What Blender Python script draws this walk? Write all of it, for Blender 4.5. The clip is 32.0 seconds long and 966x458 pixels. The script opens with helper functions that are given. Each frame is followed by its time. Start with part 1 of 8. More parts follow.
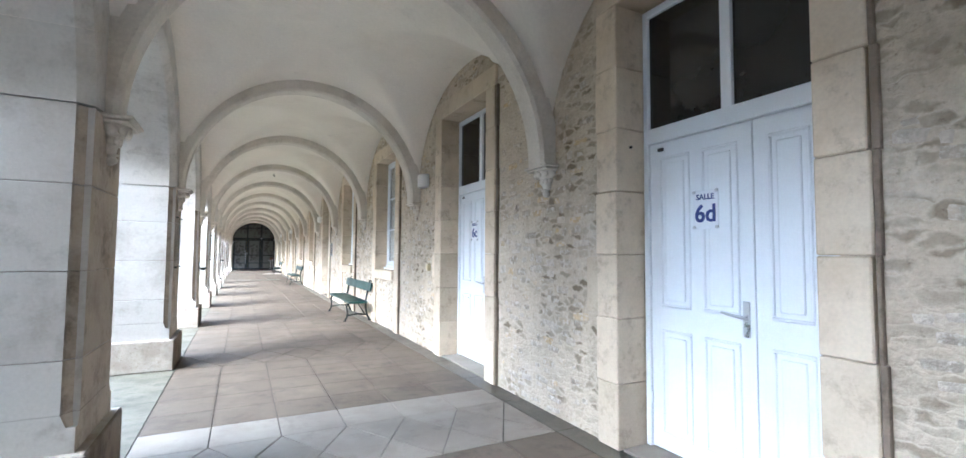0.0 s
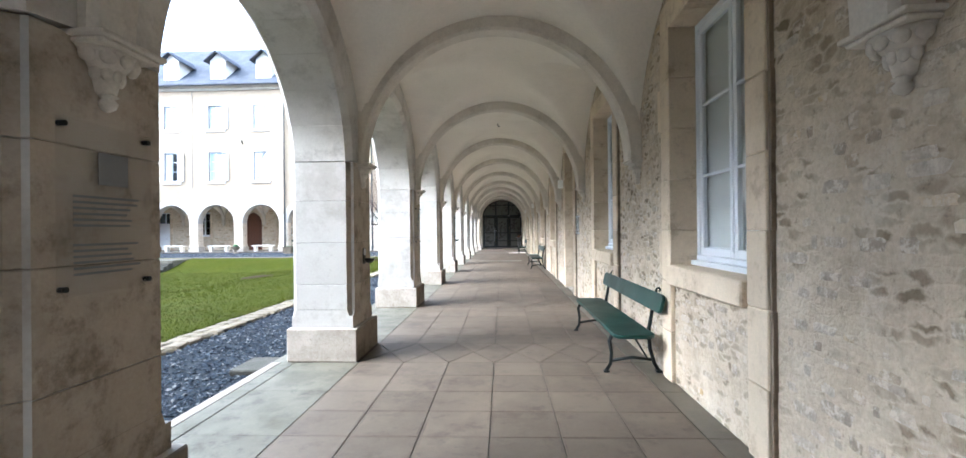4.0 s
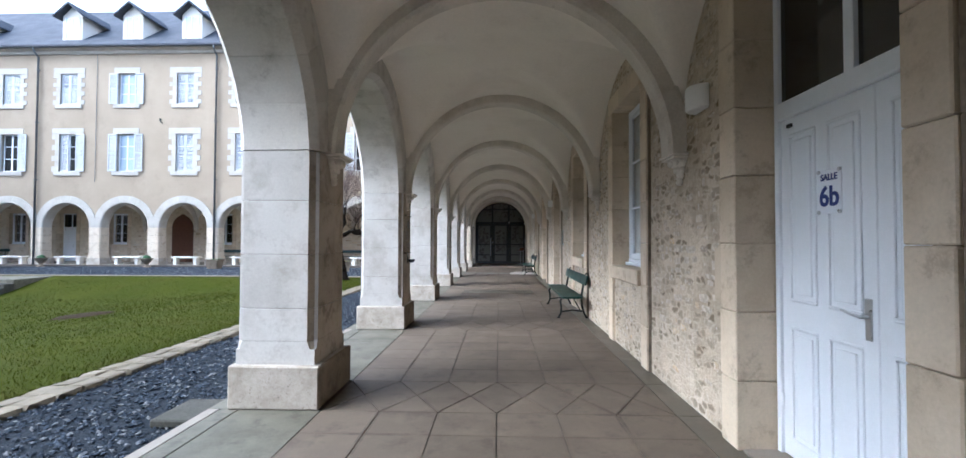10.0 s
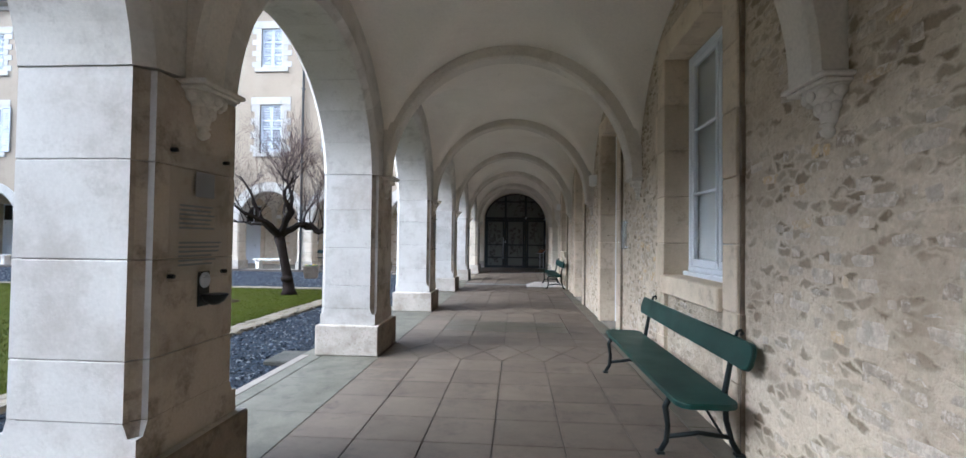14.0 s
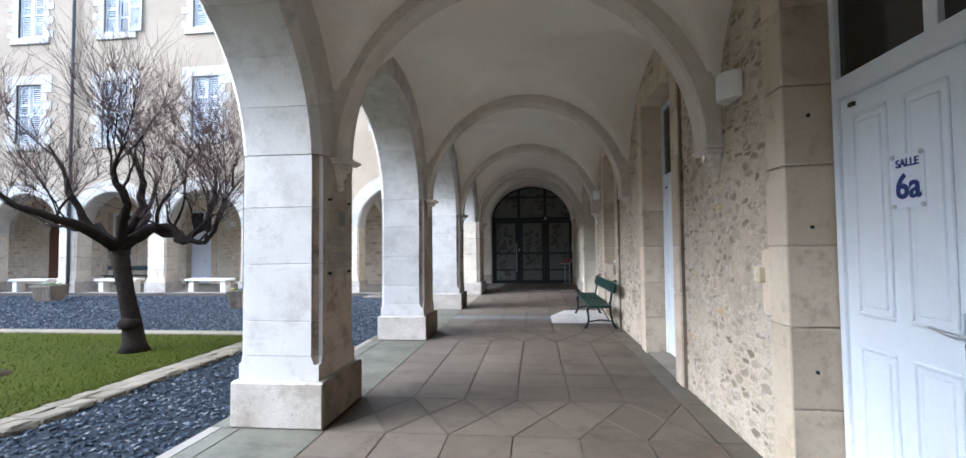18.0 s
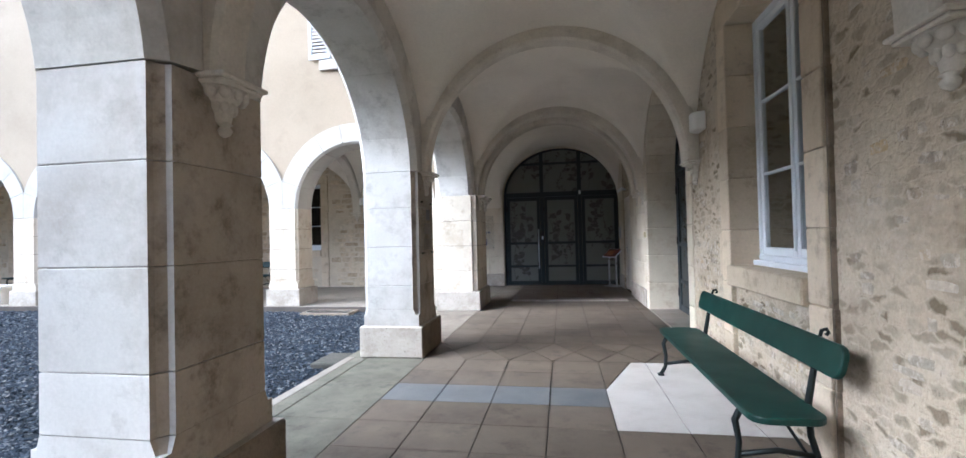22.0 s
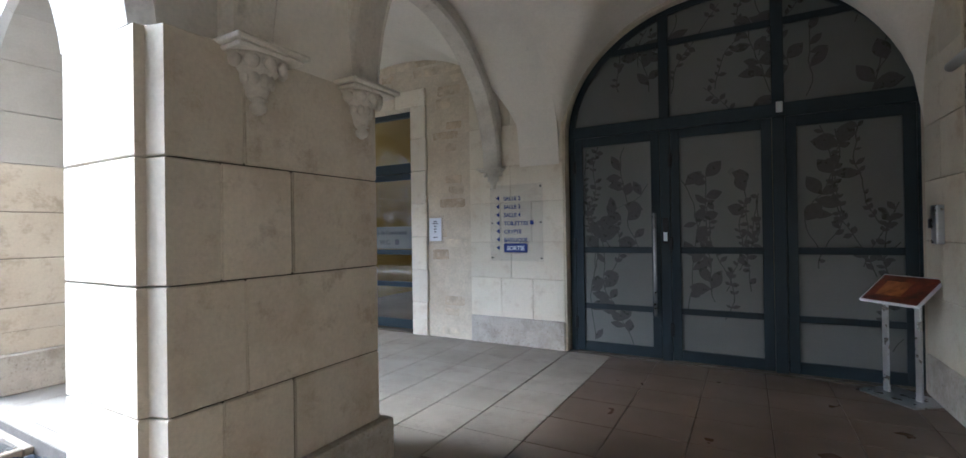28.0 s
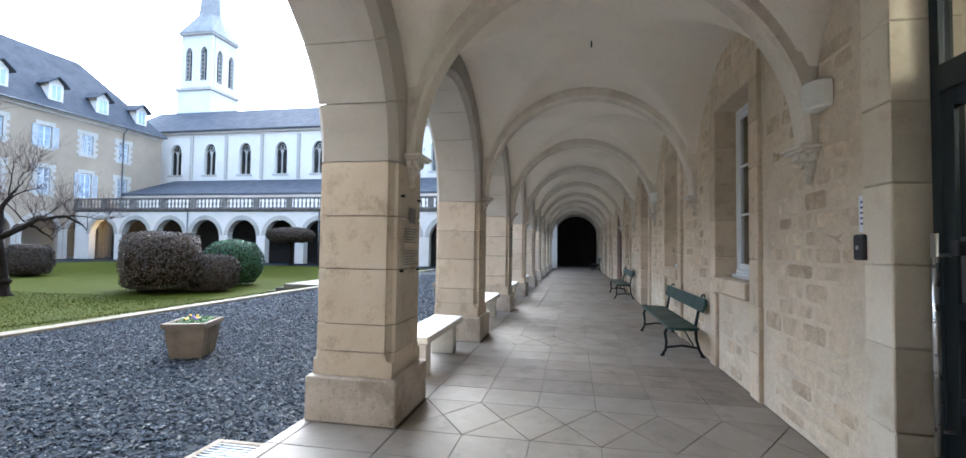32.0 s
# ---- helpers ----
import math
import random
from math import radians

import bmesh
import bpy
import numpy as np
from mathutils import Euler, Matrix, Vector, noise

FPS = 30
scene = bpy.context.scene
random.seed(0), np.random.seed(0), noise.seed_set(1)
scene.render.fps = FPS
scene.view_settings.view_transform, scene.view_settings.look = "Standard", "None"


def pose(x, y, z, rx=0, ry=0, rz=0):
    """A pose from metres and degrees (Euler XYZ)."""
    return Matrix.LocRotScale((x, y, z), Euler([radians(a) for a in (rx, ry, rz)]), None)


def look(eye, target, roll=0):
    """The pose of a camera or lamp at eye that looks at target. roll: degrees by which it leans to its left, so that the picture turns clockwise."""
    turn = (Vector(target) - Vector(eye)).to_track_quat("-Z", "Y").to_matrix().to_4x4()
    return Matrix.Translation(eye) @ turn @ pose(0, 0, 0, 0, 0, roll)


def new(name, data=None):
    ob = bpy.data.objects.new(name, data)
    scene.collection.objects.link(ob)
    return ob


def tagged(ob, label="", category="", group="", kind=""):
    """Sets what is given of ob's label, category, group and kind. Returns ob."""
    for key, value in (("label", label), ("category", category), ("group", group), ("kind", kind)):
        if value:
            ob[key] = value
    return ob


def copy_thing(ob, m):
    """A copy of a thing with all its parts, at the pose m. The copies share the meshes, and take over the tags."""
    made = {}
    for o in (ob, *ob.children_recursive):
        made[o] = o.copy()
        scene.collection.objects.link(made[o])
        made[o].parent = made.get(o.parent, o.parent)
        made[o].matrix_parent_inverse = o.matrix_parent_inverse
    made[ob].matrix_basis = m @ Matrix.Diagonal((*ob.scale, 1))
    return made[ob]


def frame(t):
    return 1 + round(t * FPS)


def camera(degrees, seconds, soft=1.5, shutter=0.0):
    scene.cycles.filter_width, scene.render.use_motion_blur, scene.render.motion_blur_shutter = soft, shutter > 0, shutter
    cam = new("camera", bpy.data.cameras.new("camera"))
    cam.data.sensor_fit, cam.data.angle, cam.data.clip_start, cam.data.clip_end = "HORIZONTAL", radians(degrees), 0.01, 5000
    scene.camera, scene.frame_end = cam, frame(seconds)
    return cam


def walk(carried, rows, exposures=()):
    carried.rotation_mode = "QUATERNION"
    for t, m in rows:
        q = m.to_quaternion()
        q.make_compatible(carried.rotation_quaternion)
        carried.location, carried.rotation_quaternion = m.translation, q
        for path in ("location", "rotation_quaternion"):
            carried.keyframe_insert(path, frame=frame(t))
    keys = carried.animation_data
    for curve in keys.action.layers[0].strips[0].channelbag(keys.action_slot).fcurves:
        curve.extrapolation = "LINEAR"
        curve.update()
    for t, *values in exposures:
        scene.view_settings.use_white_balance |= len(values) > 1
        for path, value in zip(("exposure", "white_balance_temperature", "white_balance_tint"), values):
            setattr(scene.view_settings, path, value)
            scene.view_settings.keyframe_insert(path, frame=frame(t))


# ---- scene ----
cam = camera(91.5, 32.0)
# seconds, place, pitch, roll, yaw
PATH = [
    (0.0, 0.724, -2.991, 1.492, 3.05, -0.40, -27.13),
    (0.5, 0.913, -2.415, 1.489, 2.30, -0.80, -16.59),
    (1.0, 1.100, -1.815, 1.487, 2.05, -0.99, -12.44),
    (1.5, 1.265, -1.167, 1.485, 1.89, -1.02, -6.69),
    (2.0, 1.407, -0.477, 1.485, 1.75, -0.56, -4.90),
    (2.5, 1.510, 0.233, 1.491, 1.48, -0.30, -1.65),
    (3.0, 1.590, 1.018, 1.500, 0.96, -0.07, -0.87),
    (3.5, 1.651, 1.815, 1.504, 0.51, 0.29, 1.05),
    (4.0, 1.688, 2.585, 1.509, 0.13, 0.60, 2.34),
    (4.5, 1.710, 3.324, 1.518, 1.14, 0.89, 4.91),
    (6.5, 1.618, 6.258, 1.520, 2.42, -0.25, 7.72),
    (7.0, 1.602, 7.022, 1.514, 2.86, 0.08, 6.08),
    (7.5, 1.597, 7.774, 1.510, 2.67, -0.24, 5.23),
    (8.0, 1.603, 8.520, 1.511, 2.68, -0.34, 3.85),
    (8.5, 1.604, 9.251, 1.514, 2.24, -0.40, 2.83),
    (9.0, 1.592, 9.980, 1.515, 2.16, -0.49, 2.27),
    (9.5, 1.583, 10.698, 1.511, 1.66, -0.35, 1.66),
    (10.0, 1.595, 11.413, 1.509, 1.43, -0.18, 1.94),
    (10.5, 1.641, 12.110, 1.510, 1.41, -0.01, 1.74),
    (11.0, 1.674, 12.817, 1.512, 1.50, -0.14, 2.20),
    (11.5, 1.694, 13.561, 1.507, 1.16, -0.29, 2.10),
    (12.0, 1.717, 14.311, 1.501, 1.29, -0.79, 2.79),
    (12.5, 1.738, 15.045, 1.495, 1.23, -0.62, 2.84),
    (13.0, 1.757, 15.779, 1.493, 1.31, -0.63, 3.71),
    (13.5, 1.761, 16.520, 1.495, 1.37, -0.66, 3.77),
    (15.5, 1.590, 19.578, 1.500, 1.33, -0.48, 5.21),
    (16.0, 1.586, 20.304, 1.502, 1.35, -0.19, 5.32),
    (16.5, 1.609, 21.029, 1.504, 1.33, 0.12, 5.46),
    (17.0, 1.654, 21.754, 1.506, 1.73, 0.36, 5.21),
    (17.5, 1.715, 22.470, 1.507, 2.25, 0.35, 5.53),
    (18.0, 1.765, 23.188, 1.503, 2.30, 0.58, 6.15),
    (18.5, 1.805, 23.917, 1.503, 2.58, 0.54, 6.82),
    (19.0, 1.831, 24.641, 1.507, 2.15, 0.38, 7.01),
    (19.5, 1.814, 25.389, 1.505, 1.98, 0.26, 7.11),
    (20.0, 1.793, 26.129, 1.502, 1.21, 0.28, 7.24),
    (20.5, 1.754, 26.869, 1.496, 1.24, 0.78, 7.47),
    (21.0, 1.734, 27.597, 1.488, 0.83, 0.67, 7.56),
    (21.5, 1.715, 28.297, 1.482, 0.82, 1.05, 8.24),
    (22.0, 1.725, 28.999, 1.480, 0.96, 1.38, 9.53),
    (22.5, 1.746, 29.722, 1.485, 1.17, 1.16, 10.47),
    (23.0, 1.761, 30.452, 1.488, 1.20, 1.39, 10.43),
    (23.5, 1.745, 31.179, 1.492, 1.45, 1.48, 10.61),
    (24.0, 1.736, 31.918, 1.493, 1.66, 1.44, 10.23),
    (24.5, 1.728, 32.653, 1.492, 1.21, 1.21, 10.16),
    (25.0, 1.728, 33.382, 1.491, 0.78, 1.23, 12.27),
    (25.5, 1.749, 34.091, 1.490, 0.52, 1.31, 16.09),
    (27.5, 2.054, 36.792, 1.497, 0.32, 1.19, 21.00),
    (28.0, 1.961, 37.431, 1.501, 0.31, 0.90, 29.29),
    (28.5, 1.838, 38.107, 1.502, 0.17, 0.92, 38.42),
    (29.0, 1.655, 38.762, 1.500, 0.38, 1.50, 45.05),
    (29.5, 1.397, 39.378, 1.495, 0.30, 1.75, 53.41),
    (30.0, 1.027, 39.876, 1.493, 0.12, 1.57, 62.89),
    (30.5, 0.660, 40.265, 1.498, 0.12, 1.01, 74.35),
    (31.0, 0.327, 40.618, 1.506, 0.67, -0.33, 84.35),
    (31.5, -0.065, 40.906, 1.510, 1.39, -0.63, 92.67),
    (32.0, -0.487, 41.171, 1.512, 2.17, -0.80, 100.83),
]
walk(cam, [(t, pose(x, y, z, 90 + pitch, roll, yaw)) for t, x, y, z, pitch, roll, yaw in PATH],
     exposures=[
    (0.0, 3.99, 4690, 4), (1.0, 3.40, 4700, 4), (2.0, 3.11, 4840, 4), (2.6, 2.36, 4860, 4), (3.1, 2.61, 4830, 4), (4.0, 3.21, 4880, 4),
    (4.5, 3.26, 4940, 4), (7.0, 2.91, 4890, 6), (8.0, 2.06, 4840, 6), (9.0, 2.61, 4740, 6), (10.0, 2.26, 4770, 6), (12.0, 2.56, 4820, 6),
    (13.0, 2.11, 4770, 6), (16.0, 2.46, 4710, 6), (17.0, 2.41, 4690, 6), (18.5, 2.41, 4690, 6), (20.0, 2.50, 4760, 6), (22.0, 2.54, 4750, 6),
    (23.0, 2.46, 4750, 6), (24.0, 2.36, 4710, 6), (25.0, 2.74, 4580, 6), (28.0, 3.32, 4630, 4), (29.0, 4.22, 4650, 4), (29.5, 3.92, 4640, 4),
    (30.0, 3.93, 4590, 4), (30.3, 3.64, 4640, 4), (30.5, 3.60, 4660, 4), (31.0, 3.50, 4710, 4), (32.0, 2.76, 4860, 4)])

# ---- world and light ----
SUN_EL, SUN_AZ = 35.0, 247.0          # degrees above the horizon; compass bearing with +y north
wd = bpy.data.worlds.new("sky")
scene.world = wd
wd.use_nodes = True
wn = wd.node_tree.nodes
bgn = wn["Background"]
skn = wn.new("ShaderNodeTexSky")
skn.sky_type = "NISHITA"
skn.sun_disc = False
skn.sun_elevation = radians(SUN_EL)
skn.sun_rotation = radians(SUN_AZ)
skn.air_density, skn.dust_density, skn.ozone_density = 0.5, 9.0, 0.1
veil = wn.new("ShaderNodeMix")        # thin even cloud over the clear sky
veil.data_type = "RGBA"
veil.inputs[0].default_value = 0.35
veil.inputs[7].default_value = (6.0, 6.2, 6.5, 1)
wd.node_tree.links.new(skn.outputs[0], veil.inputs[6])
wd.node_tree.links.new(veil.outputs[2], bgn.inputs[0])
bgn.inputs[1].default_value = 0.15
sl = bpy.data.lights.new("sun", "SUN")
sl.energy, sl.angle, sl.color = 0.25, radians(110), (1.0, 0.97, 0.93)
sun = new("sun", sl)
az, el = radians(SUN_AZ), radians(SUN_EL)
sdir = Vector((math.sin(az) * math.cos(el), math.cos(az) * math.cos(el), math.sin(el)))
sun.matrix_world = look(sdir * 120, (0, 0, 0))


# ---- materials ----
def mk(name, a, b, size=0.6, fine=0.02, rough=0.8, bump=0.25, rnd=0.0, stain=None, ssize=1.2, samt=0.5,
       metal=0.0, spec=0.4, fineamt=0.25, island=False, stretch=(1, 1, 1), coat=0.0, pal=None, smear=None, spots=None, cells=None):
    m = bpy.data.materials.new(name)
    m.use_nodes = True
    nt = m.node_tree
    N, L = nt.nodes, nt.links
    p = N["Principled BSDF"]
    geo = N.new("ShaderNodeNewGeometry")
    vm = N.new("ShaderNodeVectorMath")
    vm.operation = "MULTIPLY"
    vm.inputs[1].default_value = stretch
    L.new(geo.outputs["Position"], vm.inputs[0])

    def noi(scale, detail, rougn=0.55):
        n = N.new("ShaderNodeTexNoise")
        n.inputs["Scale"].default_value, n.inputs["Detail"].default_value = scale, detail
        n.inputs["Roughness"].default_value = rougn
        L.new(vm.outputs[0], n.inputs["Vector"])
        return n

    def mix(fac, x, y, mode="MIX"):
        q = N.new("ShaderNodeMix")
        q.data_type, q.blend_type = "RGBA", mode
        for sock, val in ((q.inputs[0], fac), (q.inputs[6], x), (q.inputs[7], y)):
            if isinstance(val, bpy.types.NodeSocket):
                L.new(val, sock)
            else:
                sock.default_value = val if isinstance(val, float) else (*val, 1)
        return q.outputs[2]

    def ramp(src, lo, hi, v0=0.0, v1=1.0):
        r = N.new("ShaderNodeMapRange")
        r.inputs[1].default_value, r.inputs[2].default_value = lo, hi
        r.inputs[3].default_value, r.inputs[4].default_value = v0, v1
        L.new(src, r.inputs[0])
        return r.outputs[0]

    big, sm = noi(1 / size, 4), noi(1 / fine, 3, 0.65)
    col = mix(ramp(big.outputs[0], 0.3, 0.7), a, b)
    if pal:
        src = geo.outputs["Random Per Island"] if island else N.new("ShaderNodeObjectInfo").outputs["Random"]
        cr = N.new("ShaderNodeValToRGB")
        for i, c in enumerate(pal):
            e = cr.color_ramp.elements[i] if i < 2 else cr.color_ramp.elements.new(1.0)
            e.position, e.color = i / (len(pal) - 1), (*c, 1)
        L.new(src, cr.inputs[0])
        g0 = N.new("ShaderNodeCombineColor")
        gv0 = ramp(big.outputs[0], 0.25, 0.75, 0.72, 1.22)
        for i in range(3):
            L.new(gv0, g0.inputs[i])
        col = mix(1.0, cr.outputs[0], g0.outputs[0], "MULTIPLY")
    g = N.new("ShaderNodeCombineColor")
    gr = ramp(sm.outputs[0], 0.25, 0.75, 1 - fineamt, 1 + fineamt * 0.6)
    for i in range(3):
        L.new(gr, g.inputs[i])
    col = mix(1.0, col, g.outputs[0], "MULTIPLY")
    if stain:
        st = noi(1 / ssize, 5, 0.7)
        col = mix(ramp(st.outputs[0], 0.5, 0.72, 0.0, samt), col, stain)
    if rnd:
        if island:
            src = geo.outputs["Random Per Island"]
        else:
            src = N.new("ShaderNodeObjectInfo").outputs["Random"]
        g2 = N.new("ShaderNodeCombineColor")
        L.new(ramp(src, 0, 1, 1 - rnd, 1 + rnd * 0.5), g2.inputs[0])
        L.new(ramp(src, 0, 1, 1 - rnd * 1.05, 1 + rnd * 0.45), g2.inputs[1])
        L.new(ramp(src, 0, 1, 1 - rnd * 1.2, 1 + rnd * 0.4), g2.inputs[2])
        col = mix(1.0, col, g2.outputs[0], "MULTIPLY")
    if spots:
        # dirt: colour, size, amount, and how much of the surface stays clean
        for dcol, dsize, damt, dlo in spots:
            dn = noi(1 / dsize, 6, 0.75)
            col = mix(ramp(dn.outputs[0], dlo, dlo + 0.14, 0.0, damt), col, dcol)
    edge = None
    if cells:
        # half-buried stones under the mortar: size, darkest tone, how much of the surface shows them
        csize, cdark, clo = cells
        wob = noi(1.6 / csize, 3)
        wv = N.new("ShaderNodeVectorMath")
        wv.operation = "MULTIPLY_ADD"
        L.new(wob.outputs["Color"], wv.inputs[0])
        wv.inputs[1].default_value = (csize * 0.8, csize * 0.8, csize * 0.5)
        L.new(vm.outputs[0], wv.inputs[2])
        sq = N.new("ShaderNodeVectorMath")
        sq.operation = "MULTIPLY"
        sq.inputs[1].default_value = (1.0, 1.0, 2.4)
        L.new(wv.outputs[0], sq.inputs[0])
        vo = [N.new("ShaderNodeTexVoronoi"), N.new("ShaderNodeTexVoronoi")]
        vo[1].feature = "DISTANCE_TO_EDGE"
        for q in vo:
            q.inputs["Scale"].default_value = 1 / csize
            L.new(sq.outputs[0], q.inputs["Vector"])
        sp = N.new("ShaderNodeSeparateColor")
        L.new(vo[0].outputs["Color"], sp.inputs[0])
        tint = N.new("ShaderNodeCombineColor")
        for i, w in enumerate((0.0, 0.03, 0.08)):
            L.new(ramp(sp.outputs[0], 0.05, 0.62, cdark - w, 1.0), tint.inputs[i])
        shade = mix(1.0, col, tint.outputs[0], "MULTIPLY")
        edge = ramp(vo[1].outputs["Distance"], 0.0, 0.16)
        area = N.new("ShaderNodeMath")
        area.operation = "MULTIPLY"
        pn = noi(1.3, 4, 0.6)
        L.new(ramp(pn.outputs[0], clo, clo + 0.16), area.inputs[0])
        L.new(ramp(vo[1].outputs["Distance"], 0.05, 0.22, 0.0, 1.0), area.inputs[1])
        col = mix(area.outputs[0], col, shade)
    if smear:
        sn = noi(1 / smear[1], 6, 0.7)
        col = mix(ramp(sn.outputs[0], smear[2], smear[2] + 0.12, 0.0, smear[3]), col, smear[0])
    L.new(col, p.inputs["Base Color"])
    p.inputs["Metallic"].default_value = metal
    p.inputs["Specular IOR Level"].default_value = spec
    p.inputs["Coat Weight"].default_value = coat
    L.new(ramp(big.outputs[0], 0.2, 0.8, max(0.02, rough - 0.08), min(1, rough + 0.08)), p.inputs["Roughness"])
    if bump:
        ad = N.new("ShaderNodeMath")
        ad.operation = "ADD"
        L.new(ramp(big.outputs[0], 0, 1, 0, 2.0), ad.inputs[0])
        L.new(sm.outputs[0], ad.inputs[1])
        bn = N.new("ShaderNodeBump")
        bn.inputs["Strength"].default_value = bump
        bn.inputs["Distance"].default_value = fine * 0.5
        top = ad.outputs[0]
        if edge:
            a2_ = N.new("ShaderNodeMath")
            a2_.operation = "MULTIPLY_ADD"
            a2_.inputs[1].default_value = 0.35
            L.new(edge, a2_.inputs[0])
            L.new(ad.outputs[0], a2_.inputs[2])
            top = a2_.outputs[0]
        L.new(top, bn.inputs["Height"])
        L.new(bn.outputs[0], p.inputs["Normal"])
    return m


def mk_glass(name, col=(0.9, 0.95, 0.95), rough=0.02):
    m = bpy.data.materials.new(name)
    m.use_nodes = True
    p = m.node_tree.nodes["Principled BSDF"]
    p.inputs["Base Color"].default_value = (*col, 1)
    p.inputs["Roughness"].default_value = rough
    p.inputs["Transmission Weight"].default_value = 1.0
    p.inputs["IOR"].default_value = 1.45
    return m


def mk_glow(name, col, power):
    m = bpy.data.materials.new(name)
    m.use_nodes = True
    p = m.node_tree.nodes["Principled BSDF"]
    p.inputs["Base Color"].default_value = (*col, 1)
    p.inputs["Emission Color"].default_value = (*col, 1)
    p.inputs["Emission Strength"].default_value = power
    return m


M_PIER = mk("pier_stone", (0.565, 0.545, 0.502), (0.50, 0.475, 0.435), 0.5, 0.02, 0.85, 0.15, 0.08, (0.3226, 0.2864, 0.2419), 0.55, 0.40, fineamt=0.07, spots=[((0.1756, 0.1369, 0.1008), 0.28, 0.3, 0.55), ((0.2806, 0.2318, 0.1772), 1.1, 0.3, 0.5)])
M_PIER2 = mk("pier_stone_warm", (0.647, 0.573, 0.456), (0.568, 0.489, 0.378), 0.6, 0.02, 0.85, 0.15, 0.08, (0.431, 0.338, 0.232), 0.5, 0.4, fineamt=0.07, spots=[((0.294, 0.221, 0.146), 0.25, 0.45, 0.53)])
M_PLINTH = mk("plinth_stone", (0.5236, 0.4734, 0.4066), (0.4259, 0.3793, 0.315), 0.3, 0.015, 0.9, 0.5, 0.06, (0.2948, 0.2446, 0.1848), 0.25, 0.5, fineamt=0.12, spots=[((0.09, 0.07, 0.05), 0.035, 0.8, 0.57), ((0.2455, 0.205, 0.1452), 0.4, 0.5, 0.48)])
M_PIERJOINT = mk("pale_mortar_joint", (0.24, 0.21, 0.17), (0.15, 0.13, 0.10), 0.3, 0.01, 0.95, 0.3)
M_CORNER = mk("corner_ashlar", (0.66, 0.59, 0.475), (0.58, 0.515, 0.41), 0.45, 0.02, 0.88, 0.2, 0.10, (0.40, 0.31, 0.20), 0.4, 0.5, fineamt=0.09, spots=[((0.30, 0.225, 0.145), 0.22, 0.5, 0.54), ((0.16, 0.125, 0.09), 0.03, 0.5, 0.64)])
M_DARKSTONE = mk("dark_weathered_stone", (0.20, 0.185, 0.17), (0.13, 0.12, 0.11), 0.4, 0.03, 0.9, 0.3, 0.1, (0.07, 0.065, 0.06), 0.4, 0.6)
M_WETSTONE = mk("damp_dark_stone", (0.085, 0.08, 0.066), (0.06, 0.058, 0.048), 0.3, 0.02, 0.85, 0.4, 0.1, (0.04, 0.042, 0.028), 0.2, 0.6, spec=0.15, fineamt=0.3)
M_VOUS = mk("voussoir_stone", (0.65, 0.62, 0.565), (0.57, 0.54, 0.485), 0.5, 0.02, 0.85, 0.15, 0.10, (0.276, 0.244, 0.199), 0.45, 0.55, fineamt=0.08, spots=[((0.19, 0.16, 0.123), 0.3, 0.42, 0.56)])
M_WHITESTONE = mk("white_arch_stone", (0.4808, 0.4538, 0.4046), (0.4325, 0.4036, 0.3543), 0.6, 0.02, 0.85, 0.15, 0.06, (0.3478, 0.2976, 0.2325), 0.6, 0.35, fineamt=0.06)
M_VAULT = mk("vault_plaster", (0.84, 0.785, 0.69), (0.78, 0.725, 0.63), 1.4, 0.03, 0.9, 0.1, 0.0, (0.62, 0.56, 0.47), 1.1, 0.4, fineamt=0.06, spots=[((0.42, 0.365, 0.29), 0.35, 0.3, 0.62)])
M_RIB = mk("rib_stone", (0.73, 0.68, 0.59), (0.63, 0.58, 0.50), 0.6, 0.02, 0.88, 0.2, 0.05, (0.342, 0.293, 0.23), 0.5, 0.45, fineamt=0.12, spots=[((0.19, 0.156, 0.119), 0.2, 0.4, 0.60)])
M_MORTAR = mk("lime_mortar", (0.61, 0.527, 0.393), (0.51, 0.427, 0.31), 0.35, 0.03, 0.95, 0.7, 0.0, (0.39, 0.32, 0.235), 0.3, 0.6, fineamt=0.18, spots=[((0.33, 0.26, 0.175), 0.8, 0.55, 0.50), ((0.17, 0.13, 0.095), 0.05, 0.7, 0.58), ((0.68, 0.615, 0.505), 0.5, 0.5, 0.53)], cells=(0.14, 0.38, 0.36))
M_MORTAR2 = mk("warm_lime_mortar", (0.68, 0.595, 0.455), (0.58, 0.50, 0.375), 0.4, 0.03, 0.95, 0.5, 0.0, (0.47, 0.385, 0.275), 0.4, 0.4, fineamt=0.14, spots=[((0.44, 0.355, 0.245), 0.6, 0.4, 0.54)])
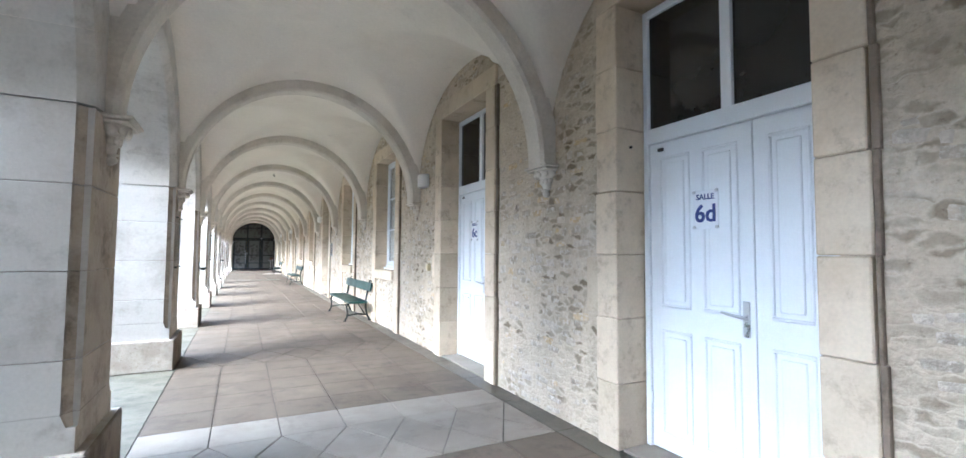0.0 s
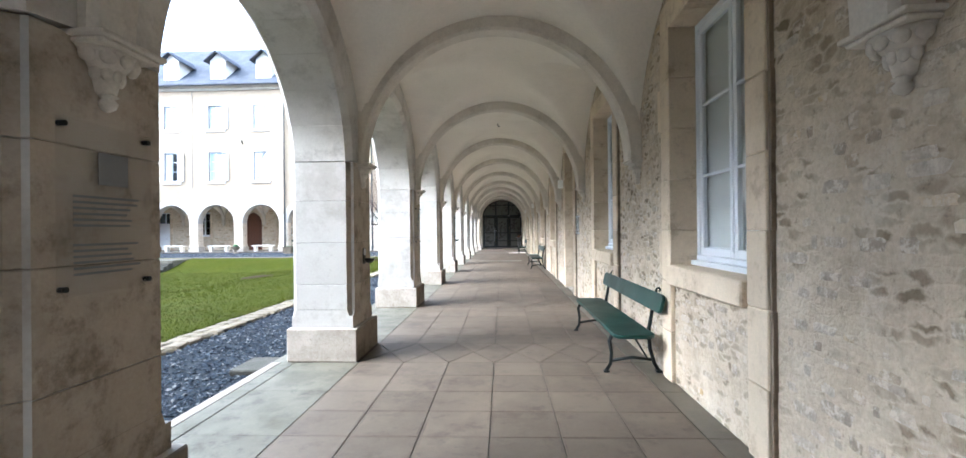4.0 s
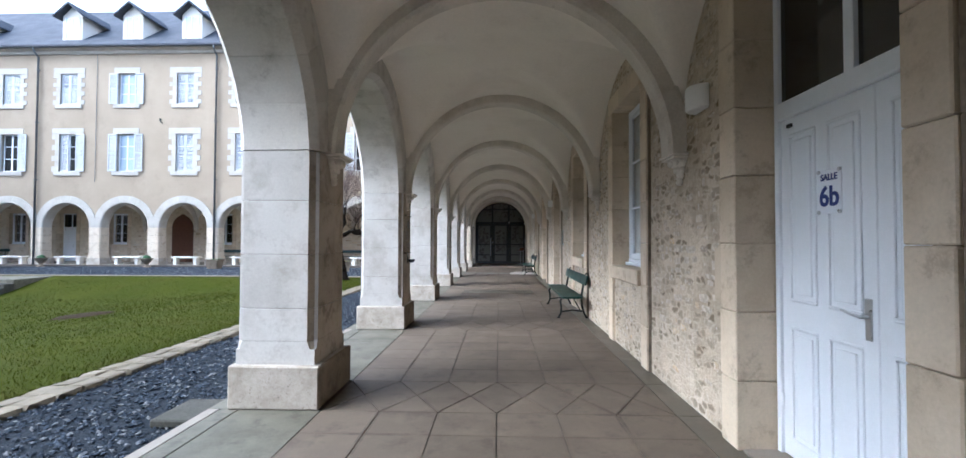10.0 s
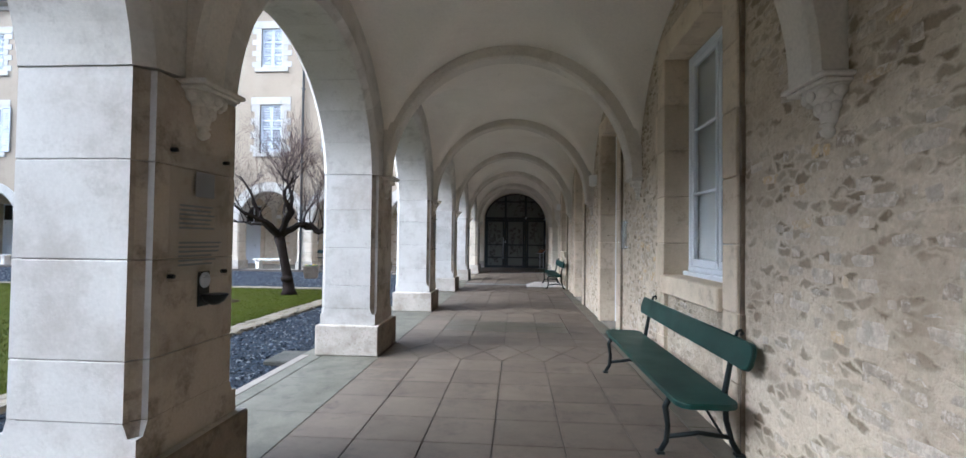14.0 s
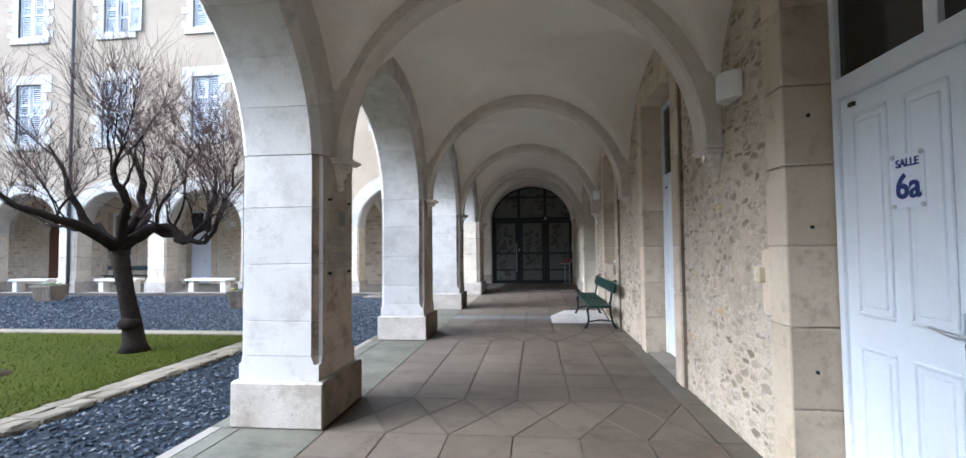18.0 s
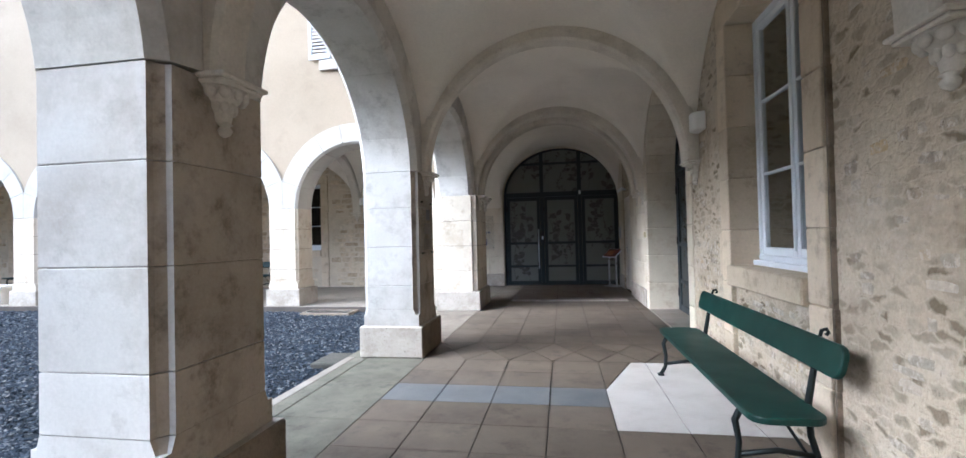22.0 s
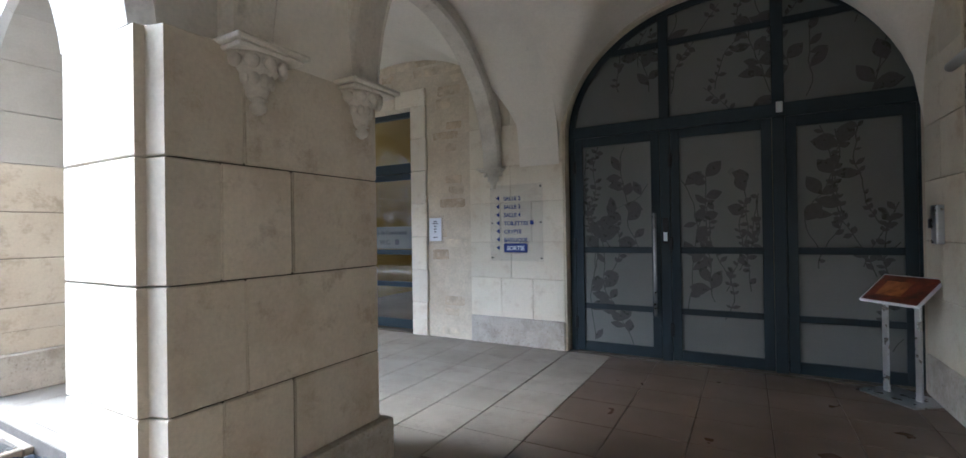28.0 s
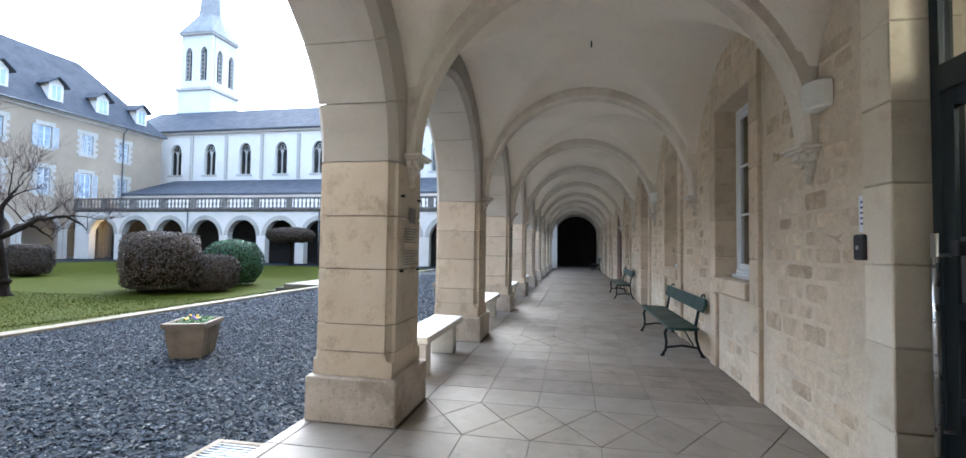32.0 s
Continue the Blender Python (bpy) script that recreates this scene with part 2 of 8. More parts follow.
M_RUBBLE = mk("rubble_stone", (0.56, 0.504, 0.4256), (0.448, 0.4032, 0.336), 0.07, 0.02, 0.9, 1.0, 0.0, (0.2688, 0.2184, 0.1568), 0.06, 0.5, fineamt=0.15, pal=[(0.44, 0.38, 0.30), (0.51, 0.445, 0.355), (0.40, 0.335, 0.25), (0.55, 0.48, 0.38), (0.48, 0.42, 0.335), (0.31, 0.25, 0.185), (0.42, 0.365, 0.28), (0.54, 0.475, 0.38), (0.38, 0.315, 0.235), (0.58, 0.51, 0.40), (0.54, 0.395, 0.20), (0.46, 0.395, 0.31), (0.35, 0.285, 0.21), (0.50, 0.405, 0.275)], smear=((0.63, 0.56, 0.45), 0.06, 0.48, 0.92))
M_RUBBLE_J = mk("rubble_stone_joined", (0.56, 0.504, 0.4256), (0.448, 0.4032, 0.336), 0.07, 0.02, 0.9, 1.0, 0.0, (0.2688, 0.2184, 0.1568), 0.06, 0.5, fineamt=0.15, island=True, pal=[(0.44, 0.38, 0.30), (0.51, 0.445, 0.355), (0.40, 0.335, 0.25), (0.55, 0.48, 0.38), (0.48, 0.42, 0.335), (0.31, 0.25, 0.185), (0.42, 0.365, 0.28), (0.54, 0.475, 0.38), (0.38, 0.315, 0.235), (0.58, 0.51, 0.40), (0.54, 0.395, 0.20), (0.46, 0.395, 0.31), (0.35, 0.285, 0.21), (0.50, 0.405, 0.275)], smear=((0.63, 0.56, 0.45), 0.06, 0.48, 0.92))
M_COURSED = mk("coursed_stone", (0.66, 0.58, 0.46), (0.58, 0.50, 0.38), 0.2, 0.02, 0.9, 0.8, 0.0, (0.30, 0.225, 0.145), 0.15, 0.45, fineamt=0.12, pal=[(0.638, 0.541, 0.393), (0.673, 0.576, 0.427), (0.513, 0.41, 0.279), (0.695, 0.604, 0.456), (0.433, 0.336, 0.222), (0.65, 0.553, 0.405), (0.593, 0.473, 0.319), (0.684, 0.616, 0.496)], smear=((0.64, 0.555, 0.42), 0.09, 0.50, 0.6))
M_COURSED_J = mk("coursed_stone_joined", (0.66, 0.58, 0.46), (0.58, 0.50, 0.38), 0.2, 0.02, 0.9, 0.8, 0.0, (0.30, 0.225, 0.145), 0.15, 0.45, fineamt=0.12, island=True, pal=[(0.638, 0.541, 0.393), (0.673, 0.576, 0.427), (0.513, 0.41, 0.279), (0.695, 0.604, 0.456), (0.433, 0.336, 0.222), (0.65, 0.553, 0.405), (0.593, 0.473, 0.319), (0.684, 0.616, 0.496)], smear=((0.64, 0.555, 0.42), 0.09, 0.50, 0.6))
M_SURR = mk("dressed_stone", (0.69, 0.59, 0.44), (0.60, 0.505, 0.37), 0.4, 0.02, 0.85, 0.15, 0.16, (0.434, 0.33, 0.208), 0.45, 0.4, fineamt=0.08, spots=[((0.237, 0.174, 0.112), 0.2, 0.45, 0.54)])
M_ASHLAR = mk("ashlar_stone", (0.76, 0.695, 0.565), (0.69, 0.625, 0.50), 0.6, 0.02, 0.85, 0.15, 0.12, (0.56, 0.45, 0.31), 0.5, 0.4, fineamt=0.07, spots=[((0.48, 0.375, 0.25), 0.25, 0.40, 0.54)])
M_TILE = mk("floor_tile", (0.142, 0.114, 0.084), (0.107, 0.0855, 0.063), 0.45, 0.012, 0.62, 0.15, 0.16, (0.07595, 0.05908, 0.04253), 0.5, 0.55, spec=0.3, fineamt=0.10, spots=[((0.04261, 0.03374, 0.024), 0.35, 0.6, 0.53), ((0.045, 0.037, 0.028), 1.3, 0.65, 0.55), ((0.1798, 0.1481, 0.1093), 0.9, 0.4, 0.50)])
M_TILE_L = mk("pale_floor_tile", (0.283, 0.25, 0.205), (0.235, 0.204, 0.168), 0.4, 0.012, 0.68, 0.15, 0.08, (0.1927, 0.1593, 0.1197), 0.5, 0.4, spec=0.25, fineamt=0.10, spots=[((0.1206, 0.09856, 0.07427), 0.35, 0.4, 0.54)])
M_TILE_M = mk("mid_tone_floor_tile", (0.235, 0.20, 0.158), (0.195, 0.163, 0.128), 0.4, 0.012, 0.62, 0.15, 0.10, (0.13, 0.106, 0.08), 0.5, 0.5, spec=0.3, fineamt=0.10, spots=[((0.09, 0.072, 0.053), 0.5, 0.5, 0.53)])
M_TILE_G = mk("grey_floor_tile", (0.135, 0.14, 0.14), (0.105, 0.11, 0.115), 0.4, 0.012, 0.5, 0.2, 0.08, (0.175, 0.165, 0.15), 0.5, 0.4)
M_TILE_B = mk("brown_floor_tile", (0.1147, 0.0795, 0.05265), (0.08775, 0.0606, 0.03975), 0.5, 0.012, 0.32, 0.1, 0.06, (0.1485, 0.1087, 0.07575), 0.6, 0.4, spec=0.5, fineamt=0.1)
M_TILE_E = mk("edge_slab", (0.1407, 0.1277, 0.093), (0.1029, 0.09548, 0.06882), 0.4, 0.015, 0.7, 0.4, 0.08, (0.06758, 0.06758, 0.03546), 0.4, 0.5, fineamt=0.2, spots=[((0.03515, 0.03373, 0.01866), 0.22, 0.6, 0.52), ((0.1779, 0.1618, 0.1197), 0.6, 0.4, 0.54)])
M_TILE_D = mk("damp_floor_tile", (0.095, 0.083, 0.060), (0.070, 0.062, 0.045), 0.4, 0.012, 0.40, 0.2, 0.10, (0.135, 0.112, 0.08), 0.3, 0.6, spec=0.4, fineamt=0.2, spots=[((0.155, 0.127, 0.094), 0.4, 0.9, 0.54), ((0.048, 0.044, 0.030), 0.15, 0.5, 0.55)])
M_SPIRE = mk("grey_spire_stone", (0.36, 0.35, 0.34), (0.29, 0.285, 0.275), 1.5, 0.05, 0.9, 0.3, 0.0, (0.20, 0.19, 0.18), 1.5, 0.5)
M_TILE_RIM = mk("dirty_tile_edge", (0.132, 0.105, 0.077), (0.10, 0.079, 0.058), 0.45, 0.012, 0.62, 0.15, 0.16, (0.06, 0.047, 0.034), 0.5, 0.7, spec=0.3, fineamt=0.12, spots=[((0.04, 0.031, 0.023), 1.1, 0.8, 0.53), ((0.1798, 0.1481, 0.1093), 0.9, 0.4, 0.50)])
M_STRIP = mk("pale_strip_stone", (0.54, 0.504, 0.46), (0.477, 0.441, 0.396), 0.4, 0.012, 0.6, 0.1, 0.05, (0.36, 0.315, 0.267), 0.4, 0.3, fineamt=0.08)
# corridor-side pier stone: brown patina with that side's shade in its colour
M_PIER_IN = mk("brown_shade_stone", (0.50, 0.43, 0.34), (0.41, 0.35, 0.27), 0.5, 0.02, 0.9, 0.25, 0.10, (0.20, 0.16, 0.115), 0.4, 0.55, fineamt=0.10, spots=[((0.10, 0.08, 0.06), 0.25, 0.6, 0.52), ((0.50, 0.44, 0.36), 0.7, 0.5, 0.52)])
# darker plinth copy: the corridor side's shade is put into the colour
M_PLINTH_IN = mk("shade_dark_stone", (0.27, 0.215, 0.155), (0.20, 0.155, 0.11), 0.4, 0.02, 0.9, 0.4, 0.10, (0.11, 0.085, 0.06), 0.3, 0.6, fineamt=0.15, spots=[((0.06, 0.05, 0.035), 0.2, 0.6, 0.52)])
M_JOINT = mk("floor_joint", (0.10, 0.085, 0.07), (0.07, 0.06, 0.05), 0.3, 0.01, 0.95, 0.3)
M_WHITEP = mk("white_paint", (0.82, 0.845, 0.87), (0.78, 0.81, 0.84), 0.7, 0.01, 0.42, 0.05, 0.0, (0.6, 0.6, 0.58), 0.6, 0.2, fineamt=0.04)
M_CREAMP = mk("cream_paint", (0.76, 0.71, 0.62), (0.72, 0.67, 0.58), 0.7, 0.01, 0.5, 0.05, 0.0, fineamt=0.04)
M_GREEN = mk("green_bench_paint", (0.0042, 0.039, 0.030), (0.0032, 0.031, 0.024), 0.4, 0.008, 0.42, 0.1, 0.05, (0.00945, 0.0234, 0.0201), 0.4, 0.4, fineamt=0.1)
M_IRON = mk("black_iron", (0.025, 0.032, 0.03), (0.018, 0.022, 0.022), 0.2, 0.006, 0.5, 0.15, metal=0.6)
M_STEEL = mk("brushed_steel", (0.62, 0.63, 0.64), (0.55, 0.56, 0.57), 0.1, 0.004, 0.3, 0.02, metal=1.0, fineamt=0.05)
M_DARKFR = mk("slate_metal_frame", (0.026, 0.038, 0.045), (0.021, 0.031, 0.038), 0.5, 0.01, 0.45, 0.04, metal=0.2, fineamt=0.05)
M_BLACK = mk("black_plastic", (0.02, 0.02, 0.022), (0.015, 0.015, 0.017), 0.2, 0.01, 0.4, 0.02)
# near-black: the shade of unlit interiors is put into the colour
M_UNLIT = mk("unlit_black", (0.03, 0.028, 0.025), (0.02, 0.019, 0.017), 0.8, 0.05, 0.9, 0.0)
# darker copy of the frosted film: the recessed door's shade put into colour
M_FILM_SHADE = mk("shaded_frosted_film", (0.05225, 0.0605, 0.05775), (0.044, 0.0506, 0.0484), 0.8, 0.02, 0.38, 0.0, spec=0.3, fineamt=0.05)
M_FILM = mk("frosted_film", (0.175, 0.178, 0.165), (0.145, 0.148, 0.136), 0.8, 0.02, 0.32, 0.0, spec=0.35, fineamt=0.05)
# leaf print darkened the same way as the shaded film
M_LEAFP_SHADE = mk("shaded_leaf_print", (0.03, 0.0348, 0.033), (0.024, 0.0282, 0.027), 0.3, 0.01, 0.25, 0.0, spec=0.5, fineamt=0.08)
M_LEAFP = mk("leaf_print", (0.075, 0.076, 0.07), (0.056, 0.057, 0.052), 0.06, 0.01, 0.3, 0.0, spec=0.5, fineamt=0.15)
M_BLIND = mk("white_inner_shutter", (0.82, 0.85, 0.85), (0.77, 0.80, 0.80), 0.6, 0.02, 0.6, 0.02, fineamt=0.05)
M_GLASS = mk_glass("window_glass", (0.95, 0.97, 0.97))
M_PLEXI = mk("clear_plaque", (0.62, 0.66, 0.65), (0.58, 0.62, 0.61), 0.6, 0.02, 0.12, 0.0, spec=0.6, fineamt=0.03)
M_PLEXI.node_tree.nodes["Principled BSDF"].inputs["Alpha"].default_value = 0.05
# clear sheet made pale: its grazing reflection is put into colour and alpha
M_ACRYL_GLARE = mk("acrylic_glare", (0.80, 0.82, 0.83), (0.76, 0.78, 0.79), 0.6, 0.02, 0.10, 0.0, spec=0.6, fineamt=0.03)
M_ACRYL_GLARE.node_tree.nodes["Principled BSDF"].inputs["Alpha"].default_value = 0.38
# clear plaque with its faint blue-green reflection painted in as a tint
M_PLAQUE = mk("reflection_tint_plaque", (0.55, 0.62, 0.64), (0.50, 0.57, 0.59), 0.6, 0.02, 0.15, 0.0, spec=0.6, fineamt=0.03)
M_PLAQUE.node_tree.nodes["Principled BSDF"].inputs["Alpha"].default_value = 0.38
M_DARKGLASS = mk("dark_pane", (0.022, 0.022, 0.02), (0.016, 0.016, 0.015), 0.5, 0.02, 0.06, 0.0, spec=0.6, fineamt=0.05)
# opaque pane: a pale blue sky reflection painted into the colour
M_SKYPANE = mk("sky_reflection_pane", (0.42, 0.50, 0.60), (0.36, 0.44, 0.55), 0.5, 0.05, 0.08, 0.0, spec=0.6, fineamt=0.05)
M_BLUE = mk("blue_print", (0.011, 0.028, 0.20), (0.010, 0.024, 0.17), 0.3, 0.01, 0.4, 0.0, fineamt=0.03)
M_PAPER = mk("white_paper", (0.80, 0.82, 0.86), (0.77, 0.79, 0.84), 0.4, 0.02, 0.6, 0.0, fineamt=0.03)
M_INK = mk("dark_print", (0.09, 0.09, 0.10), (0.07, 0.07, 0.08), 0.3, 0.01, 0.5, 0.0, fineamt=0.03)
M_INKG = mk("grey_print", (0.20, 0.20, 0.20), (0.17, 0.17, 0.17), 0.3, 0.01, 0.5, 0.0, fineamt=0.05)
M_RED = mk("red_poster", (0.24, 0.05, 0.025), (0.05, 0.025, 0.02), 0.09, 0.01, 0.35, 0.0, fineamt=0.3)
M_ORANGE = mk("orange_print", (0.50, 0.20, 0.06), (0.22, 0.07, 0.03), 0.06, 0.01, 0.35, 0.0, fineamt=0.3)
M_LAMPW = mk("white_lamp_glass", (0.80, 0.79, 0.75), (0.77, 0.76, 0.72), 0.4, 0.02, 0.35, 0.0, fineamt=0.03)
M_GRAVEL = mk("slate_gravel", (0.0229, 0.027, 0.0327), (0.0148, 0.0175, 0.0223), 0.08, 0.012, 0.75, 1.0, 0.0, (0.0539, 0.0566, 0.0578), 0.05, 0.4, fineamt=0.6, spec=0.08)
M_PEBBLE = mk("slate_chips", (0.17, 0.187, 0.221), (0.102, 0.1105, 0.1318), 0.05, 0.01, 0.85, 0.2, 0.0, island=True, spec=0.08, pal=[(0.0187, 0.0238, 0.03145), (0.04675, 0.0561, 0.07225), (0.0153, 0.0187, 0.0255), (0.085, 0.09775, 0.119), (0.0255, 0.0323, 0.0425), (0.05525, 0.06375, 0.0782), (0.0357, 0.0442, 0.0578), (0.12, 0.126, 0.135), (0.19, 0.19, 0.185)])
M_SOIL = mk("lawn_soil", (0.0335, 0.04126, 0.003218), (0.04576, 0.05107, 0.004597), 1.4, 0.02, 0.95, 0.9, 0.0, (0.05107, 0.04556, 0.008272), 0.9, 0.5, fineamt=0.4, spec=0.05)
M_GRASS = mk("grass_blades", (0.03473, 0.04688, 0.002758), (0.04822, 0.05567, 0.004137), 1.2, 0.05, 0.9, 0.0, 0.10, (0.060, 0.047, 0.012), 1.8, 0.55, island=True, spec=0.05)
M_EARTH = mk("bare_earth", (0.040, 0.028, 0.0165), (0.027, 0.019, 0.0115), 0.2, 0.02, 0.95, 0.8, fineamt=0.4, spec=0.05)
M_KERB = mk("kerb_stone", (0.195, 0.165, 0.115), (0.15, 0.127, 0.09), 0.2, 0.015, 0.9, 0.5, 0.2, (0.128, 0.111, 0.055), 0.3, 0.4)
M_RENDER = mk("beige_render", (0.371, 0.303, 0.219), (0.322, 0.263, 0.19), 1.6, 0.02, 0.92, 0.25, 0.0, (0.286, 0.231, 0.166), 2.2, 0.4, fineamt=0.10, spots=[((0.225, 0.179, 0.129), 0.9, 0.3, 0.53)])
M_RENDER_W = mk("pale_church_render", (0.74, 0.71, 0.65), (0.68, 0.64, 0.57), 2.0, 0.03, 0.92, 0.2, 0.0, (0.56, 0.50, 0.42), 2.2, 0.3, fineamt=0.1)
M_SHUT = mk("pale_blue_shutter", (0.55, 0.575, 0.60), (0.48, 0.505, 0.535), 0.5, 0.02, 0.6, 0.05, 0.1, fineamt=0.08)
M_SLATE = mk("roof_slate", (0.085, 0.09, 0.105), (0.06, 0.065, 0.078), 0.8, 0.06, 0.85, 0.4, 0.0, (0.10, 0.10, 0.10), 1.2, 0.3, fineamt=0.35, spec=0.12)
M_ZINC = mk("zinc", (0.16, 0.17, 0.18), (0.12, 0.13, 0.14), 0.5, 0.02, 0.5, 0.05, metal=0.5)
M_WOODDOOR = mk("brown_wooden_door", (0.13, 0.05, 0.022), (0.09, 0.034, 0.016), 0.15, 0.01, 0.5, 0.1, stretch=(4, 4, 0.6))
M_BARK = mk("bark", (0.026, 0.019, 0.015), (0.014, 0.011, 0.009), 0.12, 0.012, 0.95, 1.0, fineamt=0.5, spec=0.08)
M_TWIG = mk("reddish_twigs", (0.085, 0.055, 0.046), (0.06, 0.04, 0.034), 0.3, 0.02, 0.9, 0.0, fineamt=0.3)
M_HEDGE = mk("clipped_hedge_leaf", (0.055, 0.042, 0.032), (0.075, 0.055, 0.04), 0.5, 0.03, 0.8, 0.0, 0.4, island=True)
M_BOX = mk("dark_green_leaf", (0.030, 0.075, 0.030), (0.045, 0.095, 0.035), 0.5, 0.03, 0.7, 0.0, 0.35, island=True)
M_POT = mk("weathered_concrete_pot", (0.25, 0.205, 0.15), (0.185, 0.15, 0.11), 0.2, 0.012, 0.9, 0.5, 0.0, (0.11, 0.10, 0.07), 0.2, 0.5)
M_BENCHW = mk("white_bench_stone", (0.80, 0.77, 0.70), (0.72, 0.69, 0.62), 0.4, 0.012, 0.85, 0.2, 0.05, (0.52, 0.48, 0.4), 0.4, 0.35)
M_YEL = mk("yellow_petals", (0.75, 0.55, 0.05), (0.7, 0.45, 0.03), 0.1, 0.01, 0.6, 0.0)
M_VIO = mk("violet_petals", (0.12, 0.08, 0.4), (0.2, 0.12, 0.5), 0.1, 0.01, 0.6, 0.0)
M_LEAF = mk("young_leaf", (0.07, 0.16, 0.03), (0.05, 0.12, 0.025), 0.1, 0.01, 0.6, 0.0, 0.2, island=True)
M_OCHRE = mk("ochre_wall", (0.42, 0.33, 0.13), (0.36, 0.28, 0.10), 0.6, 0.03, 0.9, 0.1)
M_SWITCH = mk("cream_plastic", (0.72, 0.64, 0.42), (0.69, 0.61, 0.40), 0.2, 0.01, 0.5, 0.0, fineamt=0.03)
M_WARM = mk_glow("warm_lamp", (1.0, 0.62, 0.25), 12.0)


# ---- mesh helpers ----
def link(name, bm, mat, parent=None, smooth=False):
    me = bpy.data.meshes.new(name)
    bmesh.ops.recalc_face_normals(bm, faces=bm.faces)
    bm.to_mesh(me)
    bm.free()
    me.materials.append(mat)
    if smooth:
        me.shade_smooth()
    ob = new(name, me)
    ob.parent = parent
    return ob


def part(name, bm, mat, parent, label="", smooth=False):
    ob = link(name, bm, mat, parent, smooth)
    return tagged(ob, label)


def raw(name, verts, faces, mat, parent=None, smooth=False):
    me = bpy.data.meshes.new(name)
    me.from_pydata(verts, [], faces)
    me.materials.append(mat)
    if smooth:
        me.shade_smooth()
    ob = new(name, me)
    ob.parent = parent
    return ob


def share(name, ob, parent, m):
    """Another object on the mesh of ob, under parent, at the local pose m."""
    o = new(name, ob.data)
    o.parent = parent
    o.matrix_basis = m
    return o


def thing(name, label, category, m=None, group="", kind=""):
    ob = new(name)
    ob.empty_display_size = 0.2
    if m is not None:
        ob.matrix_basis = m
    return tagged(ob, label, category, group, kind)


def box(lo, hi, bev=0.0, bm=None, seg=1):
    """A box from corner lo to corner hi, its edges rounded by bev."""
    own = bm is None
    bm = bm or bmesh.new()
    r = bmesh.ops.create_cube(bm, size=1)
    c = [(a + b) / 2 for a, b in zip(lo, hi)]
    s = [max(1e-4, b - a) for a, b in zip(lo, hi)]
    bmesh.ops.scale(bm, vec=s, verts=r["verts"])
    bmesh.ops.translate(bm, vec=c, verts=r["verts"])
    if bev:
        es = list({e for v in r["verts"] for e in v.link_edges})
        bmesh.ops.bevel(bm, geom=es, offset=bev, segments=seg, affect="EDGES")
    return bm


def prism(pts, lo, hi, axis="z", bm=None):
    """A polygon drawn out from lo to hi along an axis; pts give the two other coordinates in order."""
    bm = bm or bmesh.new()

    def at(p, h):
        return {"z": (p[0], p[1], h), "y": (p[0], h, p[1]), "x": (h, p[0], p[1])}[axis]

    a = [bm.verts.new(at(p, lo)) for p in pts]
    b = [bm.verts.new(at(p, hi)) for p in pts]
    n = len(pts)
    for i in range(n):
        bm.faces.new((a[i], a[(i + 1) % n], b[(i + 1) % n], b[i]))
    bm.faces.new(a[::-1])
    bm.faces.new(b)
    return bm


def tube(pts, radii, sides=8, bm=None, cap=True):
    """A round bar along points."""
    bm = bm or bmesh.new()
    pts = [Vector(p) for p in pts]
    rings = []
    side = None
    for i, p in enumerate(pts):
        d = (pts[min(i + 1, len(pts) - 1)] - pts[max(i - 1, 0)]).normalized()
        if side is None:
            side = d.cross(Vector((0.31, 0.17, 0.93)))
            if side.length < 1e-3:
                side = d.cross(Vector((1, 0, 0)))
        side = (side - d * side.dot(d)).normalized()
        up = d.cross(side)
        r = radii[i] if hasattr(radii, "__len__") else radii
        rings.append([bm.verts.new(p + (side * math.cos(a) + up * math.sin(a)) * r)
                      for a in (2 * math.pi * k / sides for k in range(sides))])
    for q, w in zip(rings, rings[1:]):
        for k in range(sides):
            bm.faces.new((q[k], q[(k + 1) % sides], w[(k + 1) % sides], w[k]))
    if cap:
        bm.faces.new(rings[0][::-1])
        bm.faces.new(rings[-1])
    return bm


def lathe(profile, sides=16, bm=None, centre=(0, 0, 0), sx=1.0, sy=1.0, start=0.0, sweep=2 * math.pi):
    """Turns a profile of (radius, height) round the z axis."""
    bm = bm or bmesh.new()
    full = abs(sweep - 2 * math.pi) < 1e-6
    n = sides if full else sides + 1
    rings = []
    for r, h in profile:
        rings.append([bm.verts.new((centre[0] + sx * r * math.cos(start + sweep * k / sides),
                                    centre[1] + sy * r * math.sin(start + sweep * k / sides), centre[2] + h)) for k in range(n)])
    for q, w in zip(rings, rings[1:]):
        for k in range(sides):
            k2 = (k + 1) % n
            bm.faces.new((q[k], q[k2], w[k2], w[k]))
    bm.faces.new(rings[0][::-1])
    bm.faces.new(rings[-1])
    return bm


